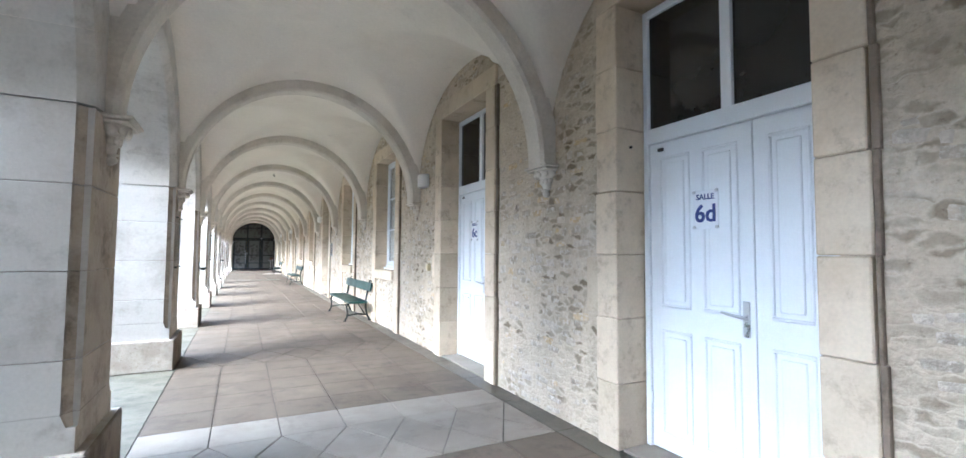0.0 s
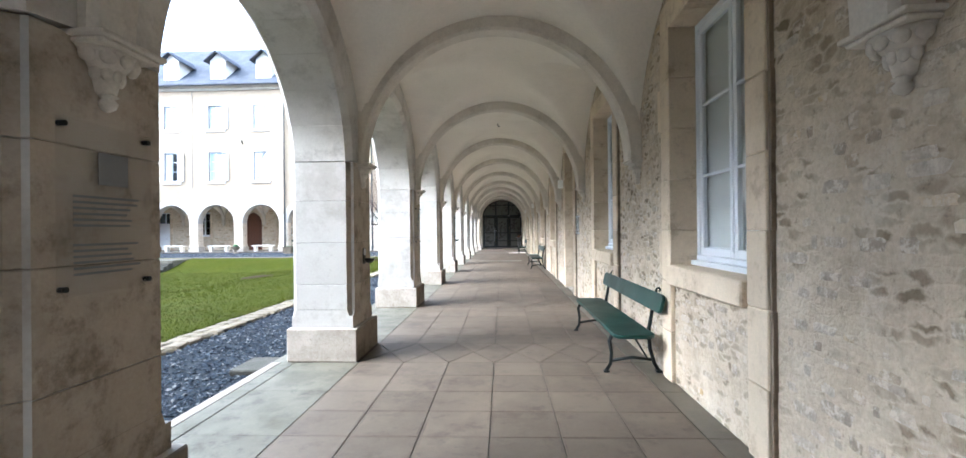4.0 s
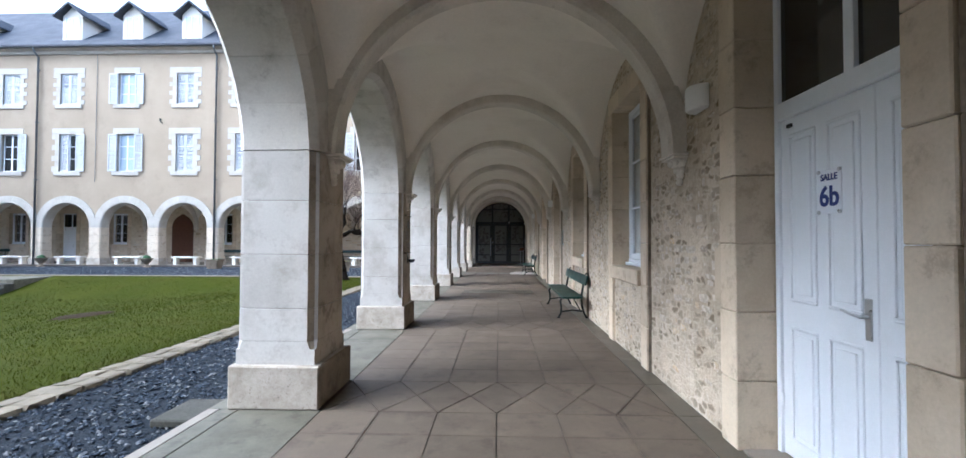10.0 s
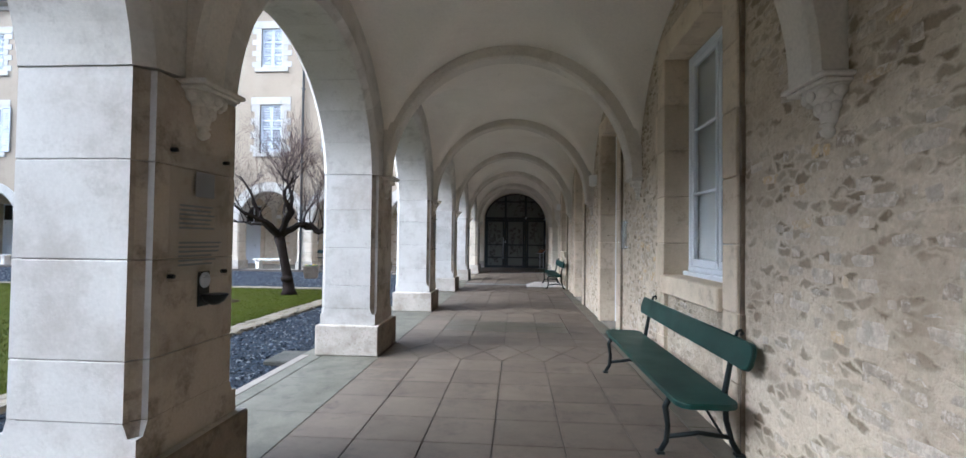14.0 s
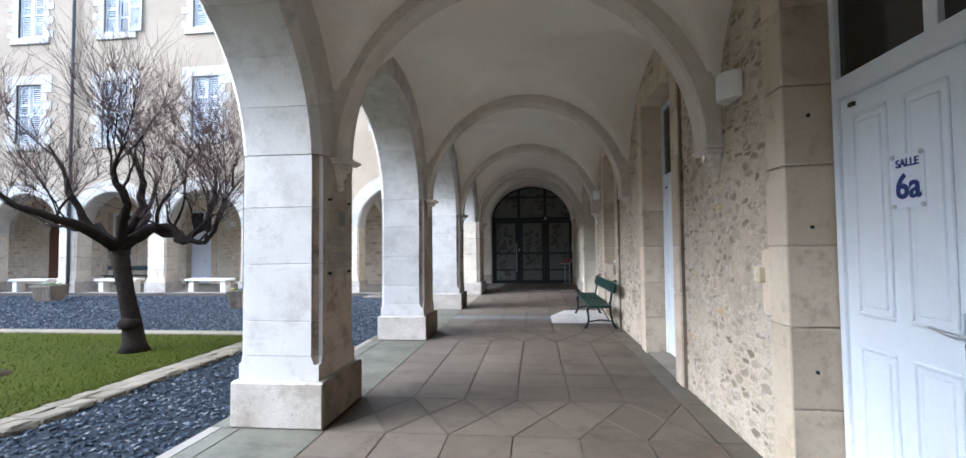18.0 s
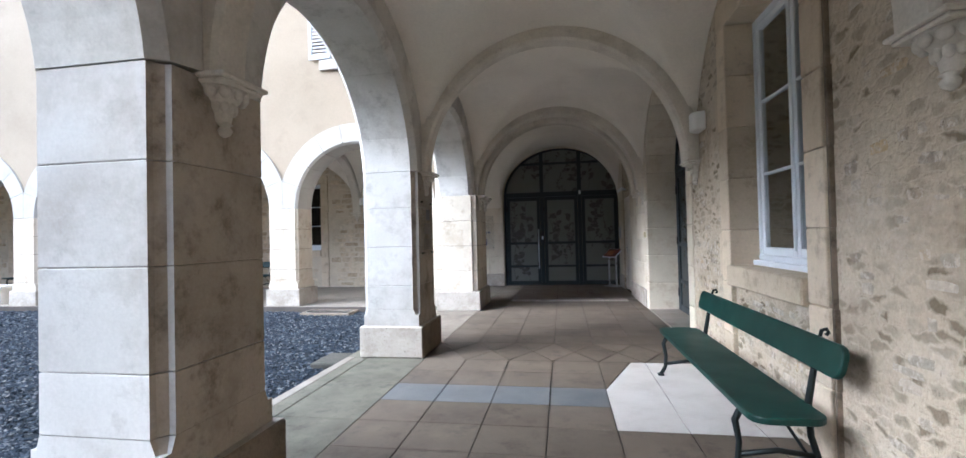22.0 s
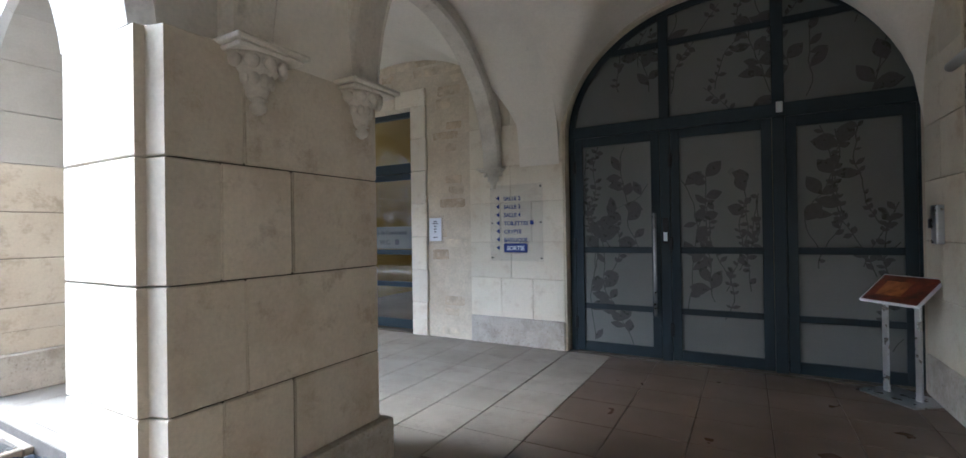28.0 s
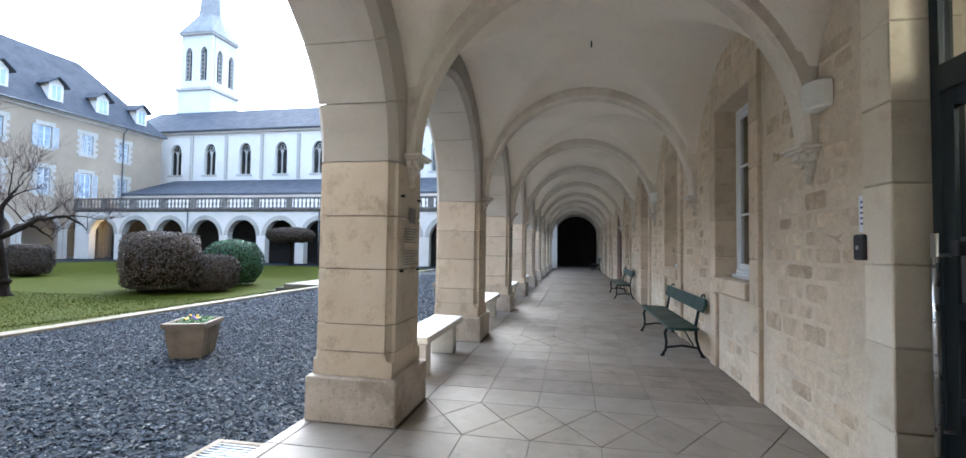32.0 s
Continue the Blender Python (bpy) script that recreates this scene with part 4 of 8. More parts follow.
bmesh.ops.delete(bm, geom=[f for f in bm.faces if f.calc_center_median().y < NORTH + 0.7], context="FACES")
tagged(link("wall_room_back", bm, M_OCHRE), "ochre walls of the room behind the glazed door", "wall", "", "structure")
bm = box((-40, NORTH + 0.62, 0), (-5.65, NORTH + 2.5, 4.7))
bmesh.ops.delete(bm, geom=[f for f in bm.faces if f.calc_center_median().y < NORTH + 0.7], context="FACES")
tagged(link("wall_room_back", bm, M_UNLIT), "near-black walls standing for unlit rooms behind the second corridor", "wall", "", "structure")
tagged(link("wall_south", box((-0.8, -12.4, 0), (EAST + 0.6, -12, 5)), M_MORTAR), "stone wall closing the corridor", "wall", "", "structure")
# near-black wall stands for the shade at the corridor's end
tagged(link("wall_west_end", box((-40.3, IN2 - 0.7, 0), (-39.9, NORTH + 0.6, 5)), M_UNLIT), "near-black wall standing for the second corridor's shaded end", "wall", "", "structure")

# ---- ground ----
GZ = -0.10
LX0, LX1, LY0, LY1 = -32.0, -3.22, 3.5, 31.6
bm = bmesh.new()
far = [bm.verts.new((x, y, GZ - 0.03)) for x, y in ((-700, -700), (700, -700), (700, 700), (-700, 700))]
rim = [bm.verts.new((x, y, GZ - 0.03)) for x, y in ((LX0, LY0), (LX1, LY0), (LX1, LY1), (LX0, LY1))]
for k in range(4):
    bm.faces.new((far[k], far[(k + 1) % 4], rim[(k + 1) % 4], rim[k]))
tagged(link("ground", bm, M_GRAVEL), "dark slate gravel ground of the courtyard", "ground", "", "structure")
bm = box((-1.02, -12, -0.2), (EAST + 0.62, NORTH + 0.6, -0.012))
fl = tagged(link("floor", bm, M_JOINT), "long corridor floor of square stone tiles with dark joints", "floor", "", "structure")
bm = box((-40, 38.874, -0.2), (-1.024, NORTH + 0.6, -0.012))
fl2 = tagged(link("floor", bm, M_JOINT), "second corridor floor of square pale stone tiles", "floor", "", "structure")
bm = box((EAST + 0.05, -12, -0.02), (EAST + 2.4, NORTH, 0.0))
tagged(link("floor", bm, M_UNLIT), "near-black floor standing for the unlit rooms behind the wall", "floor", "", "structure")
bm = box((-40, NORTH + 0.05, -0.02), (4.2, NORTH + 4.6, 0.001))
tagged(link("floor", bm, M_TILE), "tiled floor of the rooms behind the second corridor", "floor", "", "structure")

# lawn with its kerb of small stones


def lawn_z(x, y):
    """The lawn lies lower than the paths, with a bank along its north side."""
    def ease(t):
        t = max(0, min(1, t))
        return t * t * (3 - 2 * t)
    edge = min(1, max(0, min(x - LX0, LX1 - x, y - LY0, LY1 - y)) / 1.5)
    h = 0.04 * noise.noise(Vector((x * 0.35, y * 0.35, 3))) + 0.03
    return GZ + 0.01 + h * edge - 0.70 * ease((LX1 - x) / 10) * ease((LY1 - y) / 3.2) * ease((x - LX0) / 4) * ease((y - LY0) / 4)


nx, ny = 90, 90
vs, fs = [], []
for j in range(ny + 1):
    for i in range(nx + 1):
        x, y = LX0 + (LX1 - LX0) * i / nx, LY0 + (LY1 - LY0) * j / ny
        vs.append((x, y, lawn_z(x, y)))
for j in range(ny):
    for i in range(nx):
        a = j * (nx + 1) + i
        fs.append((a, a + 1, a + nx + 2, a + nx + 1))
lawn = tagged(raw("lawn", vs, fs, M_SOIL, None, True), "damp mossy green winter lawn", "lawn", "", "structure")

# ---- dressed stone round doors and windows ----
def make_surround(half, top, m, sill=0.0, stone=None, wide=0.235, deep=0.30, edge=False):
    """Jambs, lintel and sill in separate blocks. Local x runs along the wall, y into it."""
    stone = stone or M_SURR
    su = thing("stone_surround", "dressed limestone surround with worn edges, set in the corridor wall", "stone surround", m, "", "structure")
    n = 7
    for s in (-1, 1):
        for i in range(n):
            a, b = top * i / n, top * (i + 1) / n
            w = wide + (0.012 if i % 2 else 0.0)
            lo, hi = sorted((s * half, s * (half + w)))
            if edge and s < 0 and i in ((2, 5) if sill else (2,)):
                part("tail", box((lo - 0.17, -0.018, a + 0.03), (lo - 0.001, 0.1, b - 0.02), 0.016, None, 2), stone, su, "tail of a long jamb stone")
            part("block", box((lo, -0.045, a + 0.002), (hi, deep, b - 0.002), 0.008), stone, su)
    for a, b in ((-half - wide, -0.33), (-0.33, 0.33), (0.33, half + wide)):
        part("lintel", box((a + 0.002, -0.045, top + 0.001), (b - 0.002, deep, top + 0.25), 0.008), stone, su)
    if edge:
        # added dark brown strips stand in for the jamb's dark side face
        for i in range(n):
            w = half + wide + 0.012
            part("mortar_edge", box((w, -0.03, top * i / n), (w + 0.018 + 0.02 * ((i * 37 + 11) % 5) / 5, 0.1, top * (i + 1) / n - 0.001), 0.004), M_PLINTH_IN, su, "dark brown strip for the jamb's outer side")
    if sill:
        part("sill", box((-half + 0.004, -0.085, sill - 0.19), (half - 0.004, deep + 0.02, sill), 0.012), stone, su)
    return su


def make_handle(parent, x, y, z, turn=-1):
    part("lock_plate", box((x - 0.024, y - 0.012, z - 0.13), (x + 0.024, y, z + 0.10), 0.005), M_STEEL, parent, "brushed steel lock plate")
    bm = tube([(x, y - 0.01, z), (x, y - 0.055, z)], 0.011, 8)
    tube([(x, y - 0.05, z), (x + turn * 0.06, y - 0.052, z + 0.006), (x + turn * 0.15, y - 0.048, z + 0.018)], [0.011, 0.010, 0.008], 8, bm)
    part("handle", bm, M_STEEL, parent, "brushed steel lever handle", True)


def make_door(m, words, cross=False):
    """A white double door, one leaf wide and one narrow, under a two-pane fanlight; origin on the sill."""
    d = thing("door", "closed white panelled double door under a dark two-pane fanlight", "door", m, "white corridor doors")
    y0, half, top = 0.235, 0.70, 3.47
    bm = box((-half, y0, 0.0), (-half + 0.05, y0 + 0.09, top), 0.004)
    box((half - 0.05, y0, 0.0), (half, y0 + 0.09, top), 0.004, bm)
    box((-half + 0.05, y0, top - 0.06), (half - 0.05, y0 + 0.09, top), 0.004, bm)
    box((-half + 0.05, y0 - 0.012, 2.37), (half - 0.05, y0 + 0.09, 2.49), 0.006, bm)
    box((-0.005, y0, 2.49), (0.075, y0 + 0.08, top - 0.06), 0.004, bm)
    part("frame", bm, M_WHITEP, d)
    for a, b in ((-half + 0.05, -0.005), (0.075, half - 0.05)):
        part("pane", box((a, y0 + 0.03, 2.49), (b, y0 + 0.036, top - 0.06)), M_DARKGLASS, d, "dark glass pane")
    part("threshold", box((-half, -0.01, 0.0), (half, 0.32, 0.022), 0.006), M_TILE_L, d, "worn stone threshold")
    for a, b, cols in ((-half + 0.053, -0.002, 1), (0.002, half - 0.053, 1)) if cross else ((-half + 0.053, 0.198, 2), (0.202, half - 0.053, 1)):
        lf = part("leaf", box((a, y0 + 0.018, 0.028), (b, y0 + 0.06, 2.366), 0.005), M_WHITEP, d)
        w = (b - a - 0.10 * (cols + 1)) / cols
        for c in range(cols):
            xa = a + 0.10 + c * (w + 0.10)
            for za, zb in ((0.15, 0.93), (1.10, 2.25)):
                bm = bmesh.new()
                for q in (((xa, y0 + 0.006, za), (xa + w, y0 + 0.02, za + 0.022)), ((xa, y0 + 0.006, zb - 0.022), (xa + w, y0 + 0.02, zb)),
                          ((xa, y0 + 0.006, za + 0.022), (xa + 0.022, y0 + 0.02, zb - 0.022)), ((xa + w - 0.022, y0 + 0.006, za + 0.022), (xa + w, y0 + 0.02, zb - 0.022))):
                    box(*q, 0.006, bm)
                part("panel_moulding", bm, M_WHITEP, lf)
                part("panel", box((xa + 0.05, y0 + 0.010, za + 0.05), (xa + w - 0.05, y0 + 0.02, zb - 0.05), 0.008), M_WHITEP, lf)
        for z in (0.35, 1.25, 2.1):
            hx = a if a < -0.5 else b
            part("hinge", tube([(hx, y0 + 0.012, z), (hx, y0 + 0.012, z + 0.09)], 0.011, 8), M_WHITEP, lf)
    make_handle(d, -0.05 if cross else 0.14, y0 + 0.018, 1.10)
    if cross:
        part("lever", tube([(-0.05, y0 - 0.03, 1.10), (0.07, y0 - 0.03, 1.10)], 0.010, 8), M_STEEL, d, "brushed steel cross lever", True)
    part("bolt", box((-0.56, y0 + 0.002, 2.30), (-0.51, y0 + 0.02, 2.325), 0.003), M_BLACK, d, "small black latch")
    if words:
        sg = thing("room_sign", "small white room sign with blue lettering, screwed to the door", "sign", m @ pose(-0.14, y0 + 0.003, 1.83), "room signs")
        part("plate", box((-0.10, 0, -0.15), (0.10, 0.006, 0.12), 0.002), M_PAPER, sg)
        text_mesh("word", "SALLE", 0.055, M_BLUE, sg, pose(0, -0.002, 0.055, 90))
        text_mesh("number", words, 0.17, M_BLUE, sg, pose(0, -0.002, -0.10, 90))
        for sx in (-0.09, 0.09):
            for sz in (-0.14, 0.11):
                part("screw", tube([(sx, 0.002, sz), (sx, -0.008, sz)], 0.012, 8), M_STEEL, sg, "steel screw cap")
    elif cross:
        part("sticker", box((0.02, y0 + 0.002, 1.812), (0.18, y0 + 0.009, 1.848), 0.002), M_VIO, d, "violet strip sticker")
        for sx in (0.035, 0.165):
            part("stud", tube([(sx, y0 + 0.004, 1.83), (sx, y0 - 0.004, 1.83)], 0.010, 8), M_STEEL, d, "steel stud")
    return d


def make_window(m, half, sill, top, inner, group, rows=3, label="white two-leaf casement window in a deep stone reveal"):
    w = thing("window", label, "window", m, group)
    y0 = 0.21
    bm = box((-half, y0, sill), (-half + 0.055, y0 + 0.08, top), 0.004)
    box((half - 0.055, y0, sill), (half, y0 + 0.08, top), 0.004, bm)
    box((-half + 0.055, y0, top - 0.06), (half - 0.055, y0 + 0.08, top), 0.004, bm)
    part("window_frame", bm, M_WHITEP, w)
    bm = box((-half, y0 - 0.06, sill), (half, y0 + 0.08, sill + 0.045), 0.006)
    box((-half + 0.03, y0 - 0.02, sill + 0.045), (half - 0.03, y0 + 0.08, sill + 0.10), 0.012, bm)
    part("window_sill", bm, M_WHITEP, w, "white painted weather board")
    za, zb = sill + 0.10, top - 0.06
    for s in (-1, 1):
        a, b = sorted((s * 0.006, s * (half - 0.058)))
        bm = box((a, y0 + 0.012, za), (a + 0.055, y0 + 0.06, zb), 0.005)
        box((b - 0.055, y0 + 0.012, za), (b, y0 + 0.06, zb), 0.005, bm)
        box((a + 0.055, y0 + 0.012, za), (b - 0.055, y0 + 0.06, za + 0.07), 0.005, bm)
        box((a + 0.055, y0 + 0.012, zb - 0.06), (b - 0.055, y0 + 0.06, zb), 0.005, bm)
        cs = part("casement", bm, M_WHITEP, w)
        h = (zb - za - 0.13) / rows
        for i in range(rows):
            z = za + 0.07 + i * h
            if i:
                part("glazing_bar", box((a + 0.055, y0 + 0.014, z - 0.013), (b - 0.055, y0 + 0.055, z + 0.013), 0.004), M_WHITEP, cs)
            pn = part("pane", box((a + 0.055, y0 + 0.032, z + 0.013), (b - 0.055, y0 + 0.036, z + h - 0.013)), M_GLASS, cs)
            pn.visible_shadow = False
    part("espagnolette", tube([(0, y0 + 0.004, za + 0.05), (0, y0 + 0.004, zb - 0.05)], 0.012, 8), M_WHITEP, w)
    if inner:
        for s in (-1, 1):
            a, b = sorted((s * 0.004, s * (half - 0.02)))
            bm = box((a, y0 + 0.085, za), (b, y0 + 0.105, zb), 0.004)
            box((a + 0.08, y0 + 0.078, za + 0.1), (b - 0.08, y0 + 0.085, zb - 0.1), 0.006, bm)
            part("inner_shutter", bm, M_BLIND, w, "closed white inner shutter")
    return w


# plants printed on the frosted film: stems with paired leaves
def leaf_bits(rng, w, h, seedpts):
    vs, fs = [], []

    def leaf(cx, cz, ang, ln, wd):
        o = len(vs)
        for k in range(9):
            t = k / 8
            vs.append((cx + math.cos(ang) * ln * t + math.sin(ang) * wd * math.sin(math.pi * t), 0, cz + math.sin(ang) * ln * t - math.cos(ang) * wd * math.sin(math.pi * t)))
        for k in range(7, 0, -1):
            t = k / 8
            vs.append((cx + math.cos(ang) * ln * t - math.sin(ang) * wd * math.sin(math.pi * t), 0, cz + math.sin(ang) * ln * t + math.cos(ang) * wd * math.sin(math.pi * t)))
        fs.append(tuple(range(o, len(vs))))

    for x0, z0, n in seedpts:
        x, z, a = x0, z0, math.pi / 2 + rng.uniform(-0.6, 0.6)
        big = rng.random() < 0.5
        for i in range(n):
            nxp, nzp = x + math.cos(a) * 0.075, z + math.sin(a) * 0.075
            o = len(vs)
            s = 0.0055
            vs += [(x - s, 0, z), (x + s, 0, z), (nxp + s, 0, nzp), (nxp - s, 0, nzp)]
            fs.append((o, o + 1, o + 2, o + 3))
            x, z = nxp, nzp
            a += rng.uniform(-0.34, 0.34) + 0.16 * ((math.pi / 2) - a)
            for sgn in (-1, 1):
                if rng.random() < (0.36 if big else 0.62):
                    ln = rng.uniform(0.14, 0.24) if big else rng.uniform(0.05, 0.10)
                    leaf(x, z, a + sgn * rng.uniform(0.4, 1.5), ln, ln * rng.uniform(0.20, 0.36))
    for i, f in enumerate(fs):
        for j in f:
            vs[j] = (vs[j][0], -0.00004 * i, vs[j][2])
    keep = [f for f in fs if all(0.0 < vs[i][0] < w and 0.0 < vs[i][2] < h for i in f)]
    return vs, keep


def make_gate(m, width, zs, rise, label, handle=True, film=None, ink=None):
    """An arched glazed gate: slate-grey metal frame, frosted panes printed with plants; origin at the left foot."""
    g = thing("glazed_gate", label, "glazed gate", m, "")
    rng = random.Random(int(width * 100))
    film, ink = film or M_FILM, ink or M_LEAFP
    c, y0, y1 = width / 2, 0.10, 0.17
    m1, m2 = width * 0.335, width * 0.66
    fw = 0.045

    def head(x):
        t = max(-1, min(1, (x - c) / c))
        return zs + rise * math.sqrt(1 - t * t)

    bm = bmesh.new()
    n = 40
    ring = []
    for i in range(n + 1):
        a = math.pi * i / n
        ring.append([bm.verts.new((c - (c - d) * math.cos(a), y, zs + (rise - d) * math.sin(a))) for d, y in ((0, y0), (0.075, y0), (0.075, y1), (0, y1))])
    for q, w in zip(ring, ring[1:]):
        for j in range(4):
            bm.faces.new((q[j], q[(j + 1) % 4], w[(j + 1) % 4], w[j]))
    for s in (0.0, width - 0.075):
        box((s, y0, 0), (s + 0.075, y1, zs), 0.003, bm)
    part("outer_frame", bm, M_DARKFR, g)
    part("transom", box((0.075, y0 - 0.02, zs - 0.02), (width - 0.075, y1, zs + 0.12), 0.004), M_DARKFR, g)
    for mx in (m1, m2):
        part("mullion", box((mx - 0.055, y0 - 0.01, 0), (mx + 0.055, y1, zs - 0.021), 0.004), M_DARKFR, g)
        part("mullion", box((mx - 0.055, y0 - 0.01, zs + 0.121), (mx + 0.055, y1, head(mx) - 0.05), 0.004), M_DARKFR, g)
    hb = zs + rise * 0.68
    hx = c * math.sqrt(1 - 0.68 ** 2)
    part("upper_bar", box((c - hx + 0.07, y0 + 0.002, hb - 0.035), (c + hx - 0.07, y1 - 0.004, hb + 0.035), 0.003), M_DARKFR, g)
    cols = ((0.075, m1 - 0.055), (m1 + 0.055, m2 - 0.055), (m2 + 0.055, width - 0.075))
    for i, (a, b) in enumerate(cols):
        bm = box((a + 0.004, y0, 0.012), (a + 0.10, y1 - 0.01, zs - 0.024), 0.004)
        box((b - 0.10, y0, 0.012), (b - 0.004, y1 - 0.01, zs - 0.024), 0.004, bm)
        for z0, z1 in ((0.012, 0.13), (0.535, 0.60), (1.22, 1.29), (zs - 0.13, zs - 0.024)):
            box((a + 0.10, y0 + 0.001, z0), (b - 0.10, y1 - 0.012, z1), 0.003, bm)
        lf = part("leaf_frame", bm, M_DARKFR, g)
        for z0, z1 in ((0.13, 0.535), (0.60, 1.22), (1.29, zs - 0.13)):
            part("pane", box((a + 0.10, y0 + 0.028, z0), (b - 0.10, y0 + 0.036, z1)), film, lf, "frosted film pane")
        w, h = b - a - 0.20, zs - 0.26
        vs, fs = leaf_bits(rng, w, h, [(rng.uniform(0.05, w - 0.05), rng.uniform(-0.1, 1.4), rng.randint(10, 24)) for _ in range(8)])
        pr = tagged(raw("leaf_print", vs, fs, ink, lf), kind="stuff")
        pr.location = (a + 0.10, y0 + 0.0262, 0.13)
        for z in (0.28, 1.25, 2.2):
            if i < 2:
                part("hinge", box((a - 0.02, y0 - 0.022, z), (a + 0.02, y0 + 0.005, z + 0.15), 0.006), M_BLACK, lf, "black metal hinge")
    # head panes
    bm = bmesh.new()
    pts = [bm.verts.new((c - (c - 0.07) * math.cos(math.pi * k / 32), y0 + 0.03, zs + (rise - 0.07) * math.sin(math.pi * k / 32))) for k in range(33)]
    bm.faces.new(pts)
    part("head_pane", bm, film, g, "frosted film pane in the arched head")
    vs, fs = leaf_bits(rng, width, rise, [(rng.uniform(0.2, width - 0.2), rng.uniform(-0.1, 0.9), rng.randint(8, 16)) for _ in range(16)])
    fs = [f for f in fs if all(zs + vs[i][2] < head(vs[i][0]) - 0.09 and vs[i][2] > 0.12 for i in f)]
    pr = tagged(raw("leaf_print", vs, fs, ink, g), kind="stuff")
    pr.location = (0, y0 + 0.0282, zs)
    if handle:
        hxp = m1 - 0.115
        bm = tube([(hxp, y0 - 0.055, 0.50), (hxp, y0 - 0.055, 1.68)], 0.018, 10)
        for z in (0.62, 1.56):
            tube([(hxp, y0 - 0.05, z), (hxp, y0, z)], 0.010, 8, bm)
        part("pull_bar", bm, M_STEEL, g, "long brushed steel pull bar", True)
        part("lock", box((m1 - 0.03, y0 - 0.035, 1.33), (m1 + 0.035, y0 - 0.011, 1.62), 0.006), M_BLACK, g, "black lock case")
        part("lock_label", box((m1 - 0.022, y0 - 0.038, 1.36), (m1 + 0.02, y0 - 0.0345, 1.46), 0.001), M_PAPER, g, "small white lock label")
        part("sensor", box((m2 - 0.02, y0 - 0.05, zs + 0.02), (m2 + 0.04, y0 - 0.021, zs + 0.13), 0.006), M_LAMPW, g, "small white sensor box")
    return g


for y, wd_ in zip(DOORS, ("6d", "6c", "6b", "6a", "")):
    mm = pose(EAST, y, 0, 0, 0, -90)
    make_surround(0.71, 3.49, mm, edge=True)
    make_door(mm, wd_, not wd_)
    for z in {"6d": (2.35,), "6a": (0.73, 1.61, 2.3)}.get(wd_, ()):
        pin = thing("hinge_pin", "rusty iron hinge pin set into the door jamb", "hinge pin", mm @ pose(-0.71, 0.10, z), "hinge pins")
        part("pin", box((-0.01, -0.007, -0.010), (0.022, 0.007, 0.010), 0.003), M_IRON, pin)
for i, y in enumerate(WINDOWS):
    mm = pose(EAST, y, 0, 0, 0, -90)
    make_surround(0.715, 3.47, mm, 1.155, edge=True)
    make_window(mm, 0.705, 1.155, 3.46, i != 4, "tall corridor windows", 3,
                "tall white casement window with closed white inner shutters" if i != 4 else "tall white casement window with dark panes")
for x in WIN2:
    mm = pose(x, NORTH, 0)
    make_surround(0.60, 3.32, mm, 1.17, M_SURR, 0.24)
    make_window(mm, 0.59, 1.17, 3.31, False, "second corridor windows", 3, "tall white casement window with dark panes, above a stone sill")
for x in DOR2:
    mm = pose(x, NORTH, 0)
    make_surround(0.60, 3.32, mm)
    make_door(mm @ pose(0, 0.02, 0) @ Matrix.Diagonal((0.84, 1, 0.955, 1)), "")
make_gate(pose(0.02, NORTH, 0), 3.39, 2.65, 1.42, "closed arched slate-grey gate with frosted plant-printed panes")
# the recessed door takes the film and print with shade in their colour
make_gate(pose(EAST + 0.42, NICHE + 1.46, 0, 0, 0, -90), 2.92, 2.62, 1.40, "arched slate-grey glazed door with frosted plant-printed panes", False, M_FILM_SHADE, M_LEAFP_SHADE)
part_sl = tagged(link("sill_niche", box((EAST - 0.01, NICHE - 1.46, 0.0), (EAST + 0.6, NICHE + 1.46, 0.02), 0.004), M_TILE_L), "pale stone door sill", "sill", "", "structure")

# dressed jambs of the arched recess
nj = thing("stone_surround", "tall cream ashlar jambs and arch of the recessed glazed door", "stone surround", pose(EAST, NICHE, 0, 0, 0, -90), "", "structure")
for s in (-1, 1):
    for i in range(5):
        a, b = 2.62 * i / 5, 2.62 * (i + 1) / 5
        lo, hi = sorted((s * 1.445, s * 1.70))
        part("block", box((lo, -0.016, a + 0.003), (hi, 0.60, b - 0.003), 0.008), M_ASHLAR, nj)
for i in range(13):
    a0, a1 = math.pi * i / 13 + 0.003, math.pi * (i + 1) / 13 - 0.003
    bm = bmesh.new()
    rr = [[bm.verts.new((-r * math.cos(a), y, 2.62 + (r - 0.05) * math.sin(a))) for r, y in ((1.445, -0.016), (1.70, -0.016), (1.70, 0.60), (1.445, 0.60))]
          for a in (a0, (a0 + a1) / 2, a1)]
    for q, w in zip(rr, rr[1:]):
        for j in range(4):
            bm.faces.new((q[j], q[(j + 1) % 4], w[(j + 1) % 4], w[j]))
    bm.faces.new(rr[0][::-1])
    bm.faces.new(rr[-1])
    part("voussoir", bm, M_ASHLAR, nj)

# ashlar facing near the gate
af = thing("ashlar_facing", "cream ashlar facing of large squared blocks", "wall facing", None, "", "structure")


